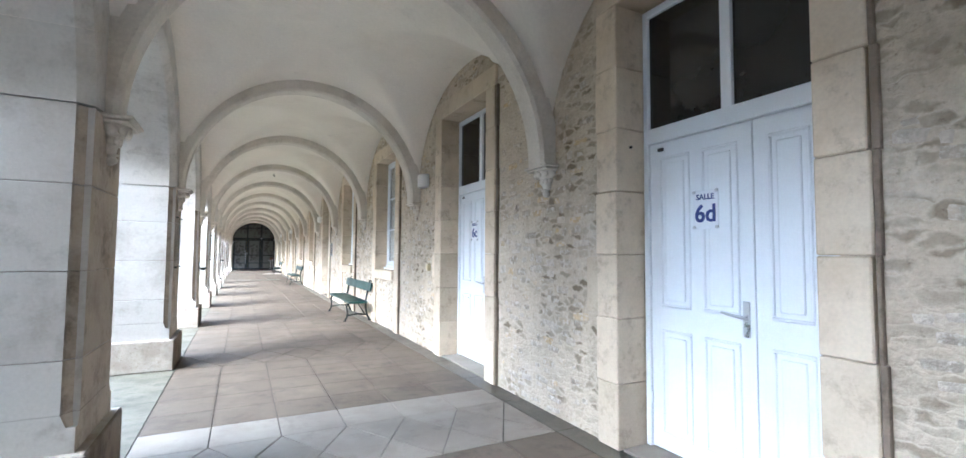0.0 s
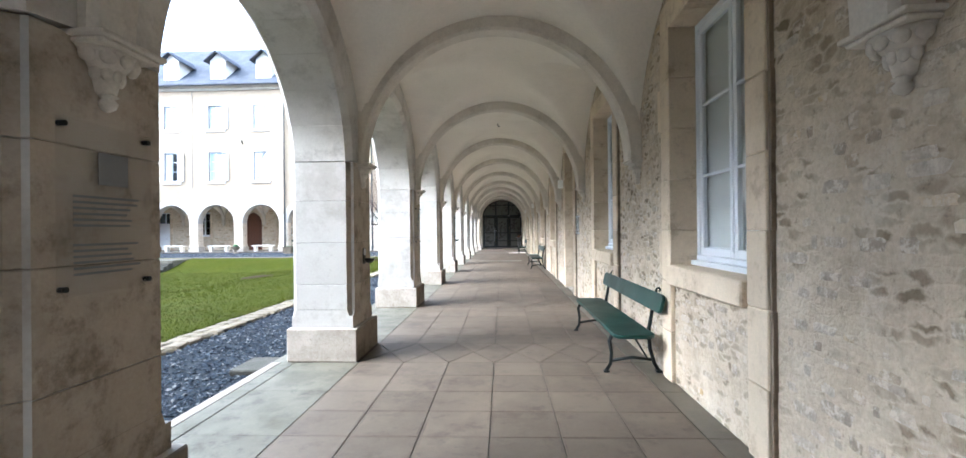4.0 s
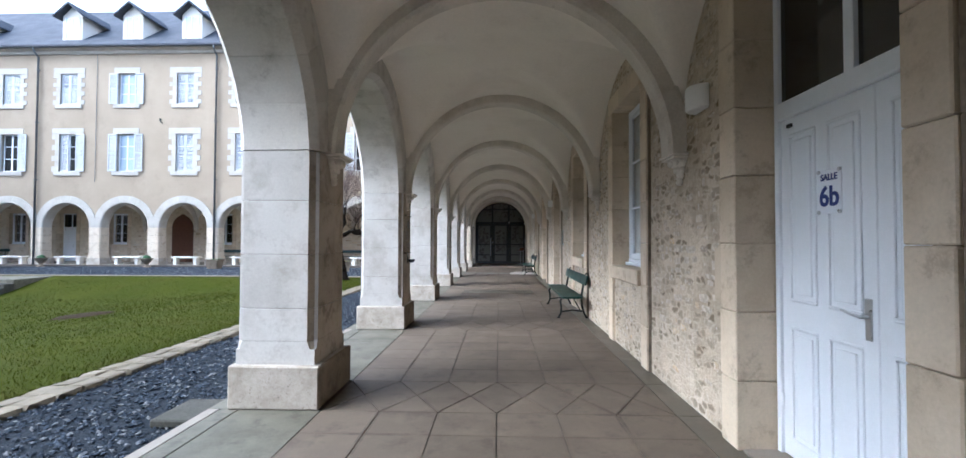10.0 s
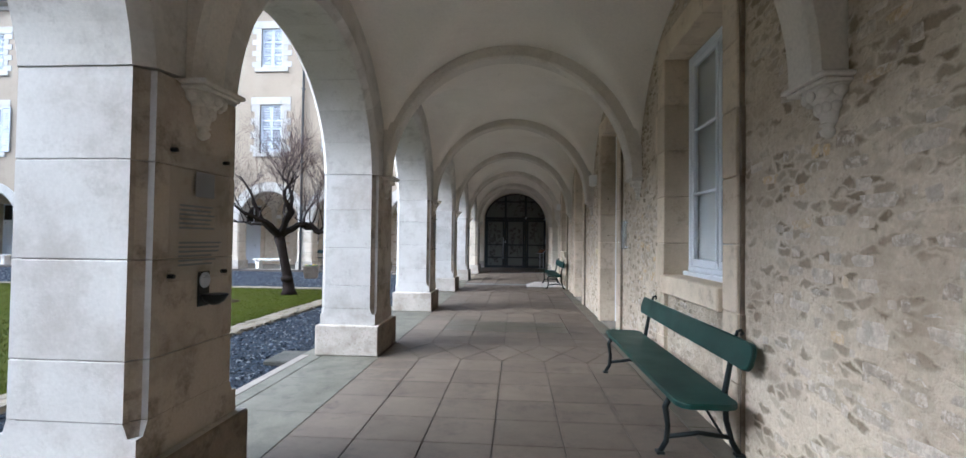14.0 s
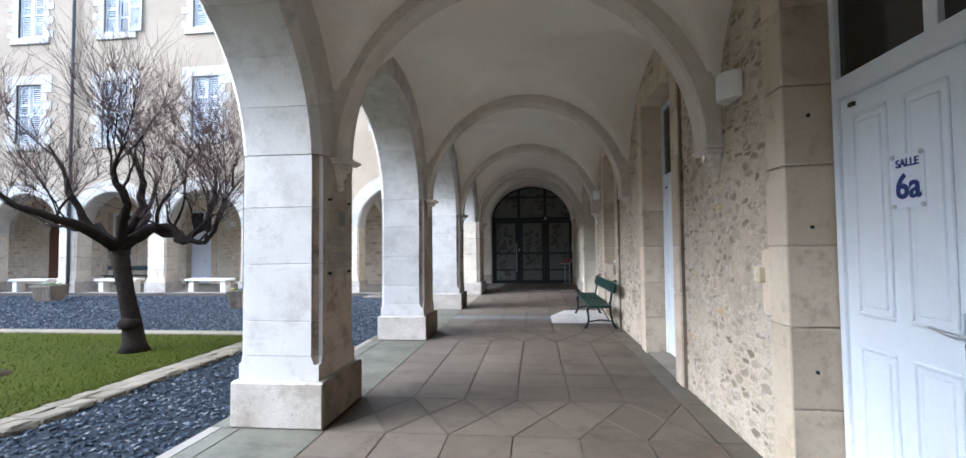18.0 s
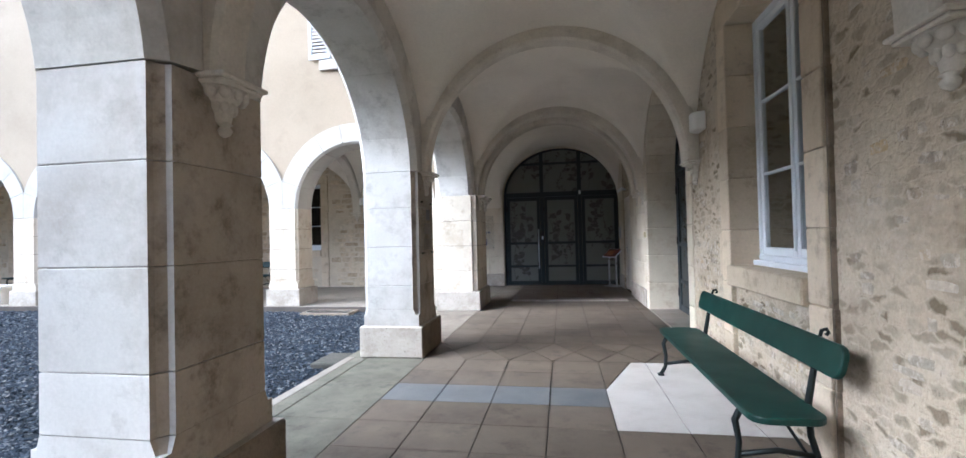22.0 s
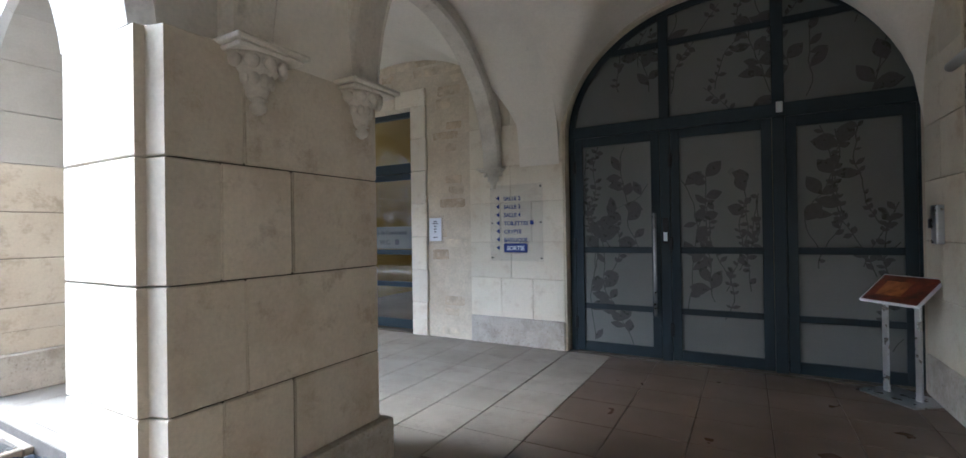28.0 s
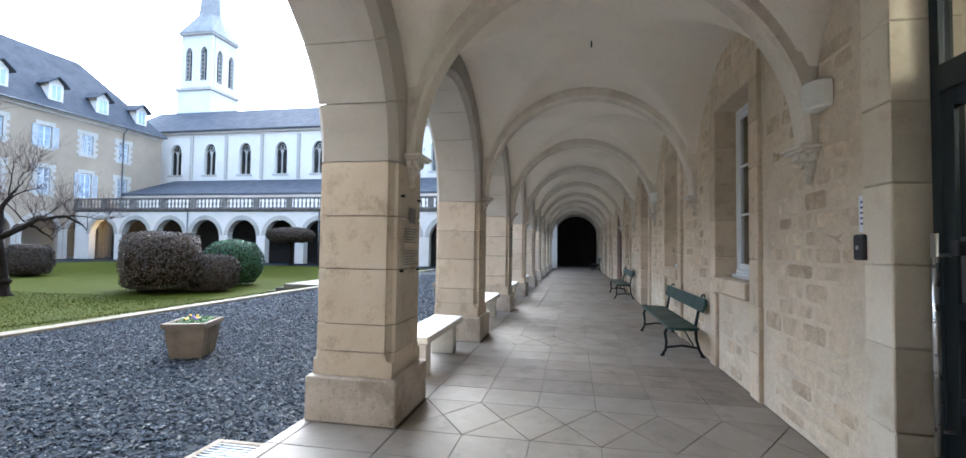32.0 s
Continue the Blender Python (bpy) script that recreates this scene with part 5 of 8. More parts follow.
def ashlar(u0, u1, cuts, m, zs, skip=()):
    for i, (a, b) in enumerate(zip(zs, zs[1:])):
        us = [u0] + [u for u in (cuts[0] if i % 2 else cuts[1]) if u0 < u < u1] + [u1]
        for q, w in zip(us, us[1:]):
            if any(not (w <= s[0] or q >= s[1] or b <= s[2] or a >= s[3]) for s in skip):
                continue
            o = part("block", box((q + 0.003, -0.014, a + 0.003), (w - 0.003, 0.02, b - 0.003), 0.004), M_ASHLAR, af)
            o.matrix_basis = m


AZ = (0.36, 0.88, 1.36, 1.88, 2.36, 2.9, 3.4, 3.9)
mE = pose(EAST, 0, 0, 0, 0, -90)
ashlar(-40.72, -38.70, ((-40.1, -39.3), (-39.75,)), mE, AZ)
ashlar(-43.0, -42.13, ((-42.6,), ()), mE, AZ)
ashlar(-1.37, -0.02, ((-0.75,), (-0.9, -0.45)), pose(0, NORTH, 0), AZ)
for lo, hi, m in (((-40.72, -0.03, 0.001), (-38.70, 0.02, 0.36), mE), ((-43.0, -0.03, 0.001), (-42.13, 0.02, 0.36), mE), ((-1.37, -0.03, 0.001), (-0.02, 0.02, 0.36), pose(0, NORTH, 0))):
    o = part("base_course", box(lo, hi, 0.012), M_PLINTH, af)
    o.matrix_basis = m

# glazed door of the second corridor
mm = pose(CD, NORTH, 0)
make_surround(0.62, 3.36, mm, 0, M_ASHLAR, 0.27, 0.34)
gd = thing("glass_door", "tall slate-grey framed glass door with a frosted name band", "glass door", mm)
bm = box((-0.62, 0.16, 0), (-0.55, 0.24, 3.36), 0.003)
box((0.55, 0.16, 0), (0.62, 0.24, 3.36), 0.003, bm)
box((-0.55, 0.16, 3.28), (0.55, 0.24, 3.36), 0.003, bm)
box((-0.55, 0.15, 2.42), (0.55, 0.24, 2.57), 0.003, bm)
part("frame", bm, M_DARKFR, gd)
bm = box((-0.55, 0.165, 0.02), (-0.46, 0.225, 2.41), 0.003)
box((0.46, 0.165, 0.02), (0.55, 0.225, 2.41), 0.003, bm)
for z0, z1 in ((0.02, 0.16), (0.66, 0.74), (1.16, 1.24), (2.32, 2.41)):
    box((-0.46, 0.166, z0), (0.46, 0.224, z1), 0.003, bm)
lf = part("leaf", bm, M_DARKFR, gd)
for z0, z1 in ((0.16, 0.66), (0.74, 1.16), (1.24, 2.32)):
    o = part("pane", box((-0.46, 0.19, z0), (0.46, 0.196, z1)), M_GLASS, lf)
    o.visible_shadow = False
o = part("pane", box((-0.55, 0.19, 2.57), (0.55, 0.196, 3.28)), M_GLASS, gd)
o.visible_shadow = False
part("name_band", box((-0.46, 0.184, 1.25), (0.46, 0.188, 1.60)), M_FILM, lf, "frosted white name band")
text_mesh("words", "Salle de Convivialité", 0.088, M_INK, lf, pose(0.0, 0.182, 1.475, 90))
text_mesh("words", "W.C.", 0.10, M_INK, lf, pose(-0.08, 0.182, 1.32, 90))
part("pictogram", box((0.12, 0.181, 1.315), (0.20, 0.183, 1.40)), M_INK, lf, "small wheelchair pictogram")
bm = tube([(-0.50, 0.09, 0.42), (-0.50, 0.09, 1.62)], 0.018, 10)
for z in (0.55, 1.5):
    tube([(-0.50, 0.09, z), (-0.50, 0.165, z)], 0.010, 8, bm)
part("pull_bar", bm, M_STEEL, lf, "brushed steel pull bar", True)
part("closer", box((-0.44, 0.12, 1.50), (-0.38, 0.166, 1.58), 0.005), M_BLACK, lf, "black lock cylinder")

# ceiling spot in the room behind the glazed door
cs = thing("ceiling_spot", "small lit warm ceiling spot in the room behind the glass door", "ceiling lamp", pose(CD + 0.35, NORTH + 1.5, 3.18))
part("housing", lathe([(0.05, 0.0), (0.06, 0.02), (0.06, 0.12), (0.02, 1.52)], 14), M_STEEL, cs, "", True)
part("bulb", lathe([(0.01, -0.03), (0.04, -0.02), (0.045, 0.0)], 12), M_WARM, cs, "glowing bulb", True)
spl = bpy.data.lights.new("room_spot", "POINT")
spl.energy, spl.color, spl.shadow_soft_size = 6.0, (1.0, 0.78, 0.5), 0.05
new("room_spot", spl).matrix_world = pose(CD + 0.35, NORTH + 1.5, 3.08)

# small cream door beside the gate
sd = thing("door", "closed cream painted service door with a steel handle", "door", pose(EAST, 41.42, 0, 0, 0, -90))
part("frame", box((-0.675, 0.04, 0.0), (-0.60, 0.16, 2.42), 0.004), M_CREAMP, sd)
part("frame", box((0.60, 0.04, 0.0), (0.675, 0.16, 2.42), 0.004), M_CREAMP, sd)
part("frame", box((-0.60, 0.04, 2.34), (0.60, 0.16, 2.42), 0.004), M_CREAMP, sd)
lf = part("leaf", box((-0.597, 0.07, 0.012), (0.597, 0.12, 2.337), 0.004), M_CREAMP, sd)
for za, zb in ((0.15, 0.95), (1.12, 2.2)):
    part("panel", box((-0.47, 0.058, za), (0.47, 0.07, zb), 0.008), M_CREAMP, lf)
make_handle(sd, -0.50, 0.07, 1.10, 1)
part("label_plate", box((0.20, 0.052, 1.95), (0.30, 0.058, 2.10), 0.002), M_INK, sd, "small dark door label")

# ---- benches ----
def plank(half, wide, thick, r, e=0.008):
    """A board lying flat, its four corners rounded by r and its edges eased by e."""
    bm = bmesh.new()
    rings = []
    for z, q in ((0, e), (e * 0.35, e * 0.3), (e, 0), (thick - e, 0), (thick - e * 0.35, e * 0.3), (thick, e)):
        ring = []
        for sx, sy, a0 in ((1, 1, 0), (-1, 1, 90), (-1, -1, 180), (1, -1, 270)):
            for k in range(7):
                a = radians(a0 + 15 * k)
                ring.append(bm.verts.new((sx * (half - r) + (r - q) * math.cos(a), sy * (wide - r) + (r - q) * math.sin(a), z)))
        rings.append(ring)
    n = len(rings[0])
    for a, b in zip(rings, rings[1:]):
        for k in range(n):
            bm.faces.new((a[k], a[(k + 1) % n], b[(k + 1) % n], b[k]))
    bm.faces.new(rings[0][::-1])
    bm.faces.new(rings[-1])
    return bm


def make_bench(m, label="green painted wooden bench on black cast iron legs"):
    """Origin on the floor at the middle of the length; local +y is the back."""
    b = thing("bench", label, "bench", m, "green corridor benches")
    L = 1.30
    # seat and back: one thick board each, with rounded ends
    part("seat", plank(L, 0.205, 0.04, 0.10), M_GREEN, b, "green painted seat board").matrix_basis = pose(0, -0.03, 0.405)
    part("backrest", plank(L + 0.02, 0.095, 0.036, 0.07), M_GREEN, b, "green painted backrest board").matrix_basis = pose(0, 0.243, 0.745, 76)
    for s in (-1.02, 1.02):
        part("leg", tube([(s, -0.20, 0.40), (s, -0.235, 0.33), (s, -0.215, 0.2), (s, -0.225, 0.09), (s, -0.27, 0.012)], [0.022, 0.022, 0.019, 0.019, 0.021], 8), M_IRON, b, "", True)
        part("foot", box((s - 0.032, -0.30, 0), (s + 0.032, -0.24, 0.022), 0.006), M_IRON, b)
        part("leg", tube([(s, 0.255, 0.84), (s, 0.215, 0.66), (s, 0.175, 0.44), (s, 0.185, 0.25), (s, 0.225, 0.1), (s, 0.275, 0.012)], [0.016, 0.019, 0.022, 0.02, 0.02, 0.021], 8), M_IRON, b, "", True)
        part("foot", box((s - 0.032, 0.24, 0), (s + 0.032, 0.31, 0.022), 0.006), M_IRON, b)
        part("seat_bearer", tube([(s, -0.21, 0.39), (s, 0.0, 0.395), (s, 0.18, 0.39)], 0.018, 8), M_IRON, b)
        part("stretcher", tube([(s, -0.225, 0.12), (s, 0.0, 0.155), (s, 0.21, 0.13)], 0.017, 8), M_IRON, b, "", True)
        part("scroll", tube([(s, 0.25, 0.83), (s, 0.262, 0.875), (s, 0.29, 0.885), (s, 0.30, 0.862), (s, 0.285, 0.848)], 0.011, 6), M_IRON, b, "", True)
        part("brace", tube([(s, 0.16, 0.14), (s * 0.93, 0.02, 0.39)], 0.010, 6), M_IRON, b)
    return b


BX = 3.04
bn1 = make_bench(pose(BX, 8.62, 0, 0, 0, -90))
for x, y in ((BX, 21.76), (2.97, 33.12)):
    copy_thing(bn1, pose(x, y, 0, 0, 0, -90))
for x in (-8.64, -16.4, -33.6):
    copy_thing(bn1, pose(x, NORTH - 0.33, 0))


# ---- wall lamps ----
def make_lamp(m):
    l = thing("wall_lamp", "white half-round glass wall lamp, unlit", "wall lamp", m, "corridor wall lamps")
    bm = lathe([(0.125, -0.105), (0.14, -0.09), (0.14, 0.09), (0.125, 0.105)], 16, None, (0, 0, 0), 1.0, 0.95, math.pi, math.pi)
    part("shade", bm, M_LAMPW, l, "white opal glass shade", False)
    part("back_plate", box((-0.12, -0.004, -0.09), (0.12, 0.012, 0.09), 0.004), M_CREAMP, l)
    return l


lp = make_lamp(pose(EAST - 0.012, 4.18, 2.66, 0, 0, -90))
for y in (15.52, 27.02, 34.75):
    copy_thing(lp, pose(EAST - 0.012, y, 2.74, 0, 0, -90))
for x in (-4.42, PIER2 - 2 * BAY2 + 0.25):
    copy_thing(lp, pose(x, NORTH - 0.012, 2.68))
tl = thing("strip_lamp", "white strip lamp on a bracket above the service door", "lamp", pose(EAST, 41.45, 2.60, 0, 0, -90))
part("tube_cover", tube([(-0.45, -0.14, 0), (0.45, -0.14, 0)], 0.035, 10), M_LAMPW, tl, "", True)
part("bracket", box((-0.06, -0.13, -0.015), (0.06, 0.0, 0.03), 0.005), M_STEEL, tl)


# ---- plaques and signs ----
def make_pier_panel(m, seed):
    rng = random.Random(seed)
    p = thing("information_panel", "clear acrylic information panel with dark text, screwed to the pier", "information panel", m, "pier panels")
    o = part("sheet", box((-0.25, -0.022, -0.36), (0.25, -0.016, 0.36), 0.002), M_PLEXI, p, "clear acrylic sheet")
    o.visible_shadow = False
    part("picture", box((-0.06, -0.0245, 0.10), (0.10, -0.0225, 0.24)), M_INKG, p, "small dark picture")
    for blk in (0.04, -0.16):
        for i in range(6):
            w = rng.uniform(0.24, 0.36)
            part("text_line", box((-0.18, -0.0245, blk - i * 0.024), (-0.18 + w, -0.0225, blk - i * 0.024 + 0.010)), M_INKG, p)
    for sx in (-0.22, 0.22):
        for sz in (-0.33, 0.33):
            part("stud", tube([(sx, 0, sz), (sx, -0.032, sz)], 0.012, 8), M_IRON, p, "dark metal stud")
    return p


for k in (0, 2, 4, 6, 8):
    make_pier_panel(pose(-0.06, PIER0 + k * BAY, 1.62, 0, 0, 90), k)
for k in (0, 2):
    make_pier_panel(pose(PIER2 - k * BAY2, IN2 - 0.06, 1.62, 0, 0, 180), 20 + k)
for y in (13.0, 24.44):
    p = thing("information_panel", "clear acrylic plaque on steel studs beside the door", "information panel", pose(EAST, y, 1.60, 0, 0, -90), "door plaques")
    o = part("sheet", box((-0.19, -0.024, -0.21), (0.19, -0.016, 0.21), 0.002), M_PLAQUE, p, "clear acrylic sheet")
    o.visible_shadow = False
    for sx in (-0.16, 0.16):
        for sz in (-0.18, 0.18):
            part("stud", tube([(sx, 0, sz), (sx, -0.034, sz)], 0.012, 8), M_STEEL, p, "steel stud")


def rounded_plate(x0, x1, z0, z1, r, y0, y1):
    pts = []
    for cx, cz, a0 in ((x1 - r, z1 - r, 0), (x0 + r, z1 - r, 90), (x0 + r, z0 + r, 180), (x1 - r, z0 + r, 270)):
        pts += [(cx + r * math.cos(math.radians(a0 + 22.5 * k)), cz + r * math.sin(math.radians(a0 + 22.5 * k))) for k in range(5)]
    return prism(pts, y0, y1, "y")


def make_direction_sign(m, words, right, plate=None):
    s = thing("direction_sign", "clear acrylic direction sign with blue lettering and arrows", "sign", m, "direction signs")
    o = part("sheet", box((-0.36, -0.018, -0.84), (0.40, -0.012, 0.16), 0.002), M_PLEXI, s, "clear acrylic sheet")
    o.visible_shadow = False
    for i, w in enumerate(words):
        z = -i * 0.109
        last = i == len(words) - 1
        if last:
            part("plate", rounded_plate(-0.155, 0.185, z - 0.075, z + 0.045, 0.02, -0.0215, -0.0195), M_BLUE, s, "blue rounded plate")
        text_mesh("word", w, 0.072 if not last else 0.078, M_PAPER if last else M_BLUE, s, pose(0.015 if last else (-0.15 if not right else 0.20), -0.0235, z - 0.045, 90), 0.001, "CENTER" if last else ("RIGHT" if right else "LEFT"))
        if w == "TOILETTES":
            part("pictogram", rounded_plate(0.225, 0.275, z - 0.042, z + 0.012, 0.01, -0.0235, -0.0215), M_BLUE, s)
        ax = 0.27 if right else -0.215
        d = 1 if right else -1
        bm = bmesh.new()
        bm.faces.new([bm.verts.new(q) for q in ((ax, -0.0215, z - 0.048), (ax + d * 0.05, -0.0215, z - 0.013), (ax, -0.0215, z + 0.022))])
        part("arrow", bm, M_BLUE, s, "blue arrow")
    for sx in (-0.33, 0.37):
        for sz in (-0.80, -0.34, 0.12):
            part("stud", tube([(sx, 0, sz), (sx, -0.03, sz)], 0.010, 8), M_IRON, s, "dark metal stud")
    return s


make_direction_sign(pose(-0.69, NORTH - 0.014, 1.95), ("SALLE 2", "SALLE 3", "SALLE 4", "TOILETTES", "CRYPTE", "BASILIQUE", "SORTIE"), False)
# two-column sign on the corner pier
ds = thing("direction_sign", "large clear acrylic direction sign with two columns of blue lettering", "sign", pose(-0.775, CY1, 1.87, 0, 0, 180) @ Matrix.Diagonal((1.1, 1, 1, 1)), "direction signs")
# the sheet's paleness is a painted reflection
o = part("sheet", box((-0.45, -0.024, -0.82), (0.45, -0.016, 0.16), 0.002), M_ACRYL_GLARE, ds, "clear acrylic sheet")
o.visible_shadow = False
slim = Matrix.Diagonal((0.60, 1, 1, 1))
for i, w in enumerate(("SALLE 2", "SALLE 3", "SALLE 4", "CRYPTE", "BASILIQUE")):
    z = -i * 0.104 + 0.012
    text_mesh("word", w, 0.080, M_BLUE, ds, pose(0.218, -0.0275, z - 0.03, 90) @ slim, 0.001, "RIGHT")
    part("arrow", prism([(0.285, z - 0.040), (0.335, z - 0.003), (0.285, z + 0.034)], -0.0275, -0.0255, "y"), M_BLUE, ds, "blue arrow")
for i, w in enumerate(("SALLE 5", "SALLE 6", "SALLE 7", "SALLE 8")):
    z = -i * 0.104 + 0.012
    text_mesh("word", w, 0.080, M_BLUE, ds, pose(-0.355, -0.0275, z - 0.03, 90) @ slim, 0.001, "LEFT")
    part("arrow", prism([(-0.375, z - 0.040), (-0.42, z - 0.003), (-0.375, z + 0.034)], -0.0275, -0.0255, "y"), M_BLUE, ds, "blue arrow")
for w, z in (("a b", -0.082), ("c d", -0.122)):
    text_mesh("word", w, 0.046, M_BLUE, ds, pose(-0.12, -0.0275, z, 90) @ slim, 0.001, "CENTER")
part("plate", rounded_plate(-0.06, 0.23, -0.645, -0.49, 0.022, -0.0275, -0.0255), M_BLUE, ds, "blue rounded plate")
text_mesh("word", "SORTIE", 0.135, M_ASHLAR, ds, pose(0.085, -0.0290, -0.617, 90) @ Matrix.Diagonal((0.52, 1, 1, 1)), 0.001, "CENTER")
part("arrow", prism([(0.28, -0.62), (0.33, -0.566), (0.28, -0.512)], -0.0275, -0.0255, "y"), M_BLUE, ds, "blue arrow")
for sx in (-0.41, 0.375):
    for sz in (-0.79, -0.35, 0.09):
        part("stud", tube([(sx, 0, sz), (sx, -0.03, sz)], 0.010, 8), M_IRON, ds, "dark metal stud")

nt_ = thing("paper_notice", "white printed notice in a clear frame on the wall", "notice", pose(-1.953, NORTH, 1.54))
o = part("frame", box((-0.14, -0.02, -0.20), (0.14, -0.004, 0.20), 0.003), M_PLEXI, nt_, "clear frame")
o.visible_shadow = False
part("sheet", box((-0.105, -0.024, -0.165), (0.105, -0.0205, 0.165)), M_PAPER, nt_)
for i, (w, z) in enumerate(((0.06, 0.11), (0.09, 0.08), (0.04, 0.04), (0.05, 0.0), (0.04, -0.04), (0.07, -0.12))):
    part("text_line", box((-w / 2, -0.026, z), (w / 2, -0.0245, z + 0.014)), M_INK, nt_)
nt2 = thing("paper_notice", "white paper notice taped beside the glass door", "notice", pose(-3.90, NORTH - 0.019, 1.76))
part("sheet", box((-0.07, -0.004, -0.12), (0.07, 0, 0.12)), M_PAPER, nt2)
for i in range(5):
    part("text_line", box((-0.05, -0.0055, 0.07 - i * 0.035), (0.045, -0.0042, 0.082 - i * 0.035)), M_BLUE, nt2)
ic = thing("intercom", "black intercom box beside the glass door", "intercom", pose(-3.90, NORTH - 0.019, 1.55))
part("body", box((-0.055, -0.05, -0.09), (0.055, 0, 0.075), 0.01), M_BLACK, ic)
part("button", tube([(0, -0.049, -0.01), (0, -0.056, -0.01)], 0.014, 10), M_STEEL, ic, "steel button")
ic2 = thing("door_control", "small steel door control box beside the gate", "control box", pose(EAST - 0.014, 42.60, 1.50, 0, 0, -90))
part("body", box((-0.07, -0.05, -0.16), (0.07, 0, 0.16), 0.008), M_STEEL, ic2)
part("reader", box((-0.11, -0.06, -0.03), (-0.071, 0, 0.05), 0.006), M_BLACK, ic2, "black card reader")
for y, z in ((26.66, 1.30), (3.98, 1.28), (38.62, 1.45)):
    sw = thing("wall_switch", "cream plastic switch box on the stone wall", "switch", pose(EAST - 0.02, y, z, 0, 0, -90), "wall switches")
    part("box", box((-0.045, -0.035, -0.055), (0.045, 0.02, 0.055), 0.006), M_SWITCH, sw)
    part("rocker", box((-0.022, -0.042, -0.02), (0.022, -0.034, 0.02), 0.003), M_SWITCH, sw)
# the cups on the piers are ashtrays, each with a round sticker
for k in (1, 4):
    ww = thing("holy_water_cup", "small dark metal ashtray with a round blue sticker on the pier", "cup", pose(-0.06, PIER0 + k * BAY + 0.05, 1.16, 0, 0, 90), "pier cups")
    part("cup", lathe([(0.02, -0.05), (0.05, -0.03), (0.075, 0.01), (0.065, 0.012)], 12, None, (0, -0.075, 0)), M_IRON, ww, "", True)
    part("back_plate", box((-0.05, -0.012, -0.06), (0.05, 0.0, 0.14), 0.006), M_IRON, ww)
    part("medallion", lathe([(0.045, 0), (0.045, 0.006), (0.03, 0.01)], 14), M_SHUT, ww, "pale blue round sticker").matrix_basis = pose(0, -0.012, 0.09, 90)

# picture stand near the gate
ps = thing("picture_stand", "steel lectern stand with a tilted red picture panel", "picture stand", pose(3.12, 42.78, 0, 0, 0, -52))
for s in (-0.14, 0.14):
    part("leg", box((s - 0.025, -0.012, 0.012), (s + 0.025, 0.012, 0.86), 0.004), M_STEEL, ps)
part("foot_plate", box((-0.26, -0.2, 0), (0.26, 0.2, 0.012), 0.003), M_STEEL, ps)
o = part("panel", box((-0.255, -0.18, -0.012), (0.255, 0.18, 0.012), 0.004), M_PAPER, ps, "white-edged panel")
o.matrix_basis = pose(0, 0.0, 0.93, 38)
q = part("picture", box((-0.24, -0.165, 0.013), (0.24, 0.165, 0.015)), M_RED, o, "dark red printed picture")
part("figure", box((-0.16, -0.09, 0.0155), (0.06, 0.09, 0.0168), 0.0), M_ORANGE, o, "orange shapes in the picture")
ab = thing("ash_bin", "round brushed steel ash bin fixed to the corner pier", "ash bin", pose(-0.80, CY1 + 0.175, 0.40))
part("body", lathe([(0.095, 0.0), (0.105, 0.01), (0.11, 0.36), (0.104, 0.36), (0.10, 0.03)], 24), M_STEEL, ab, "", True)
part("sticker", lathe([(0.06, 0), (0.06, 0.002), (0.045, 0.003)], 20), M_PAPER, ab, "round white sticker with a blue ring").matrix_basis = pose(-0.02, 0.112, 0.22, -90)
part("bracket", box((-0.03, -0.115, 0.10), (0.03, -0.10, 0.26), 0.003), M_BLACK, ab, "dark wall bracket")

# grate in its concrete kerb at the edge of the second corridor, and the rainwater outlet of the corner pier
gr = thing("boot_grate", "black iron boot grate in a concrete frame in the gravel", "boot grate", pose(-3.33, 38.62, GZ))
bm = box((-0.56, -0.25, -0.05), (0.56, -0.19, 0.035), 0.008)
box((-0.56, 0.19, -0.05), (0.56, 0.25, 0.035), 0.008, bm)
box((-0.56, -0.19, -0.05), (-0.50, 0.19, 0.035), 0.008, bm)
box((0.50, -0.19, -0.05), (0.56, 0.19, 0.035), 0.008, bm)
part("frame", bm, M_POT, gr, "weathered concrete frame")
# a black block fills the frame in place of a shaded hollow
part("pit", box((-0.50, -0.19, -0.05), (0.50, 0.19, -0.005)), M_BLACK, gr, "black block standing for the pit's shade")
bar = None
for k in range(25):
    x = -0.48 + 0.04 * k
    if bar is None:
        bar = part("bar", tube([(0, -0.19, 0.03), (0, 0.19, 0.03)], 0.004, 6), M_STEEL, gr)
        bar.location.x = x
    else:
        share("bar", bar, gr, Matrix.Translation((x, 0, 0)))
rp = thing("drain_pipe", "white painted rainwater pipe down the corner pier into a concrete pad", "pipe", pose(-1.16, 38.80, 0))
part("pipe", tube([(0, 0.04, 1.30), (0, 0.04, 0.52), (0.0, -0.02, 0.44), (0, -0.02, 0.02), (-0.01, -0.06, -0.04)], 0.022, 10), M_WHITEP, rp, "", True)
for z in (1.16, 0.60):
    part("clip", lathe([(0.026, 0), (0.031, 0.003), (0.031, 0.02), (0.026, 0.023)], 12, None, (0, 0.04, z)), M_IRON, rp, "rusty iron clip")
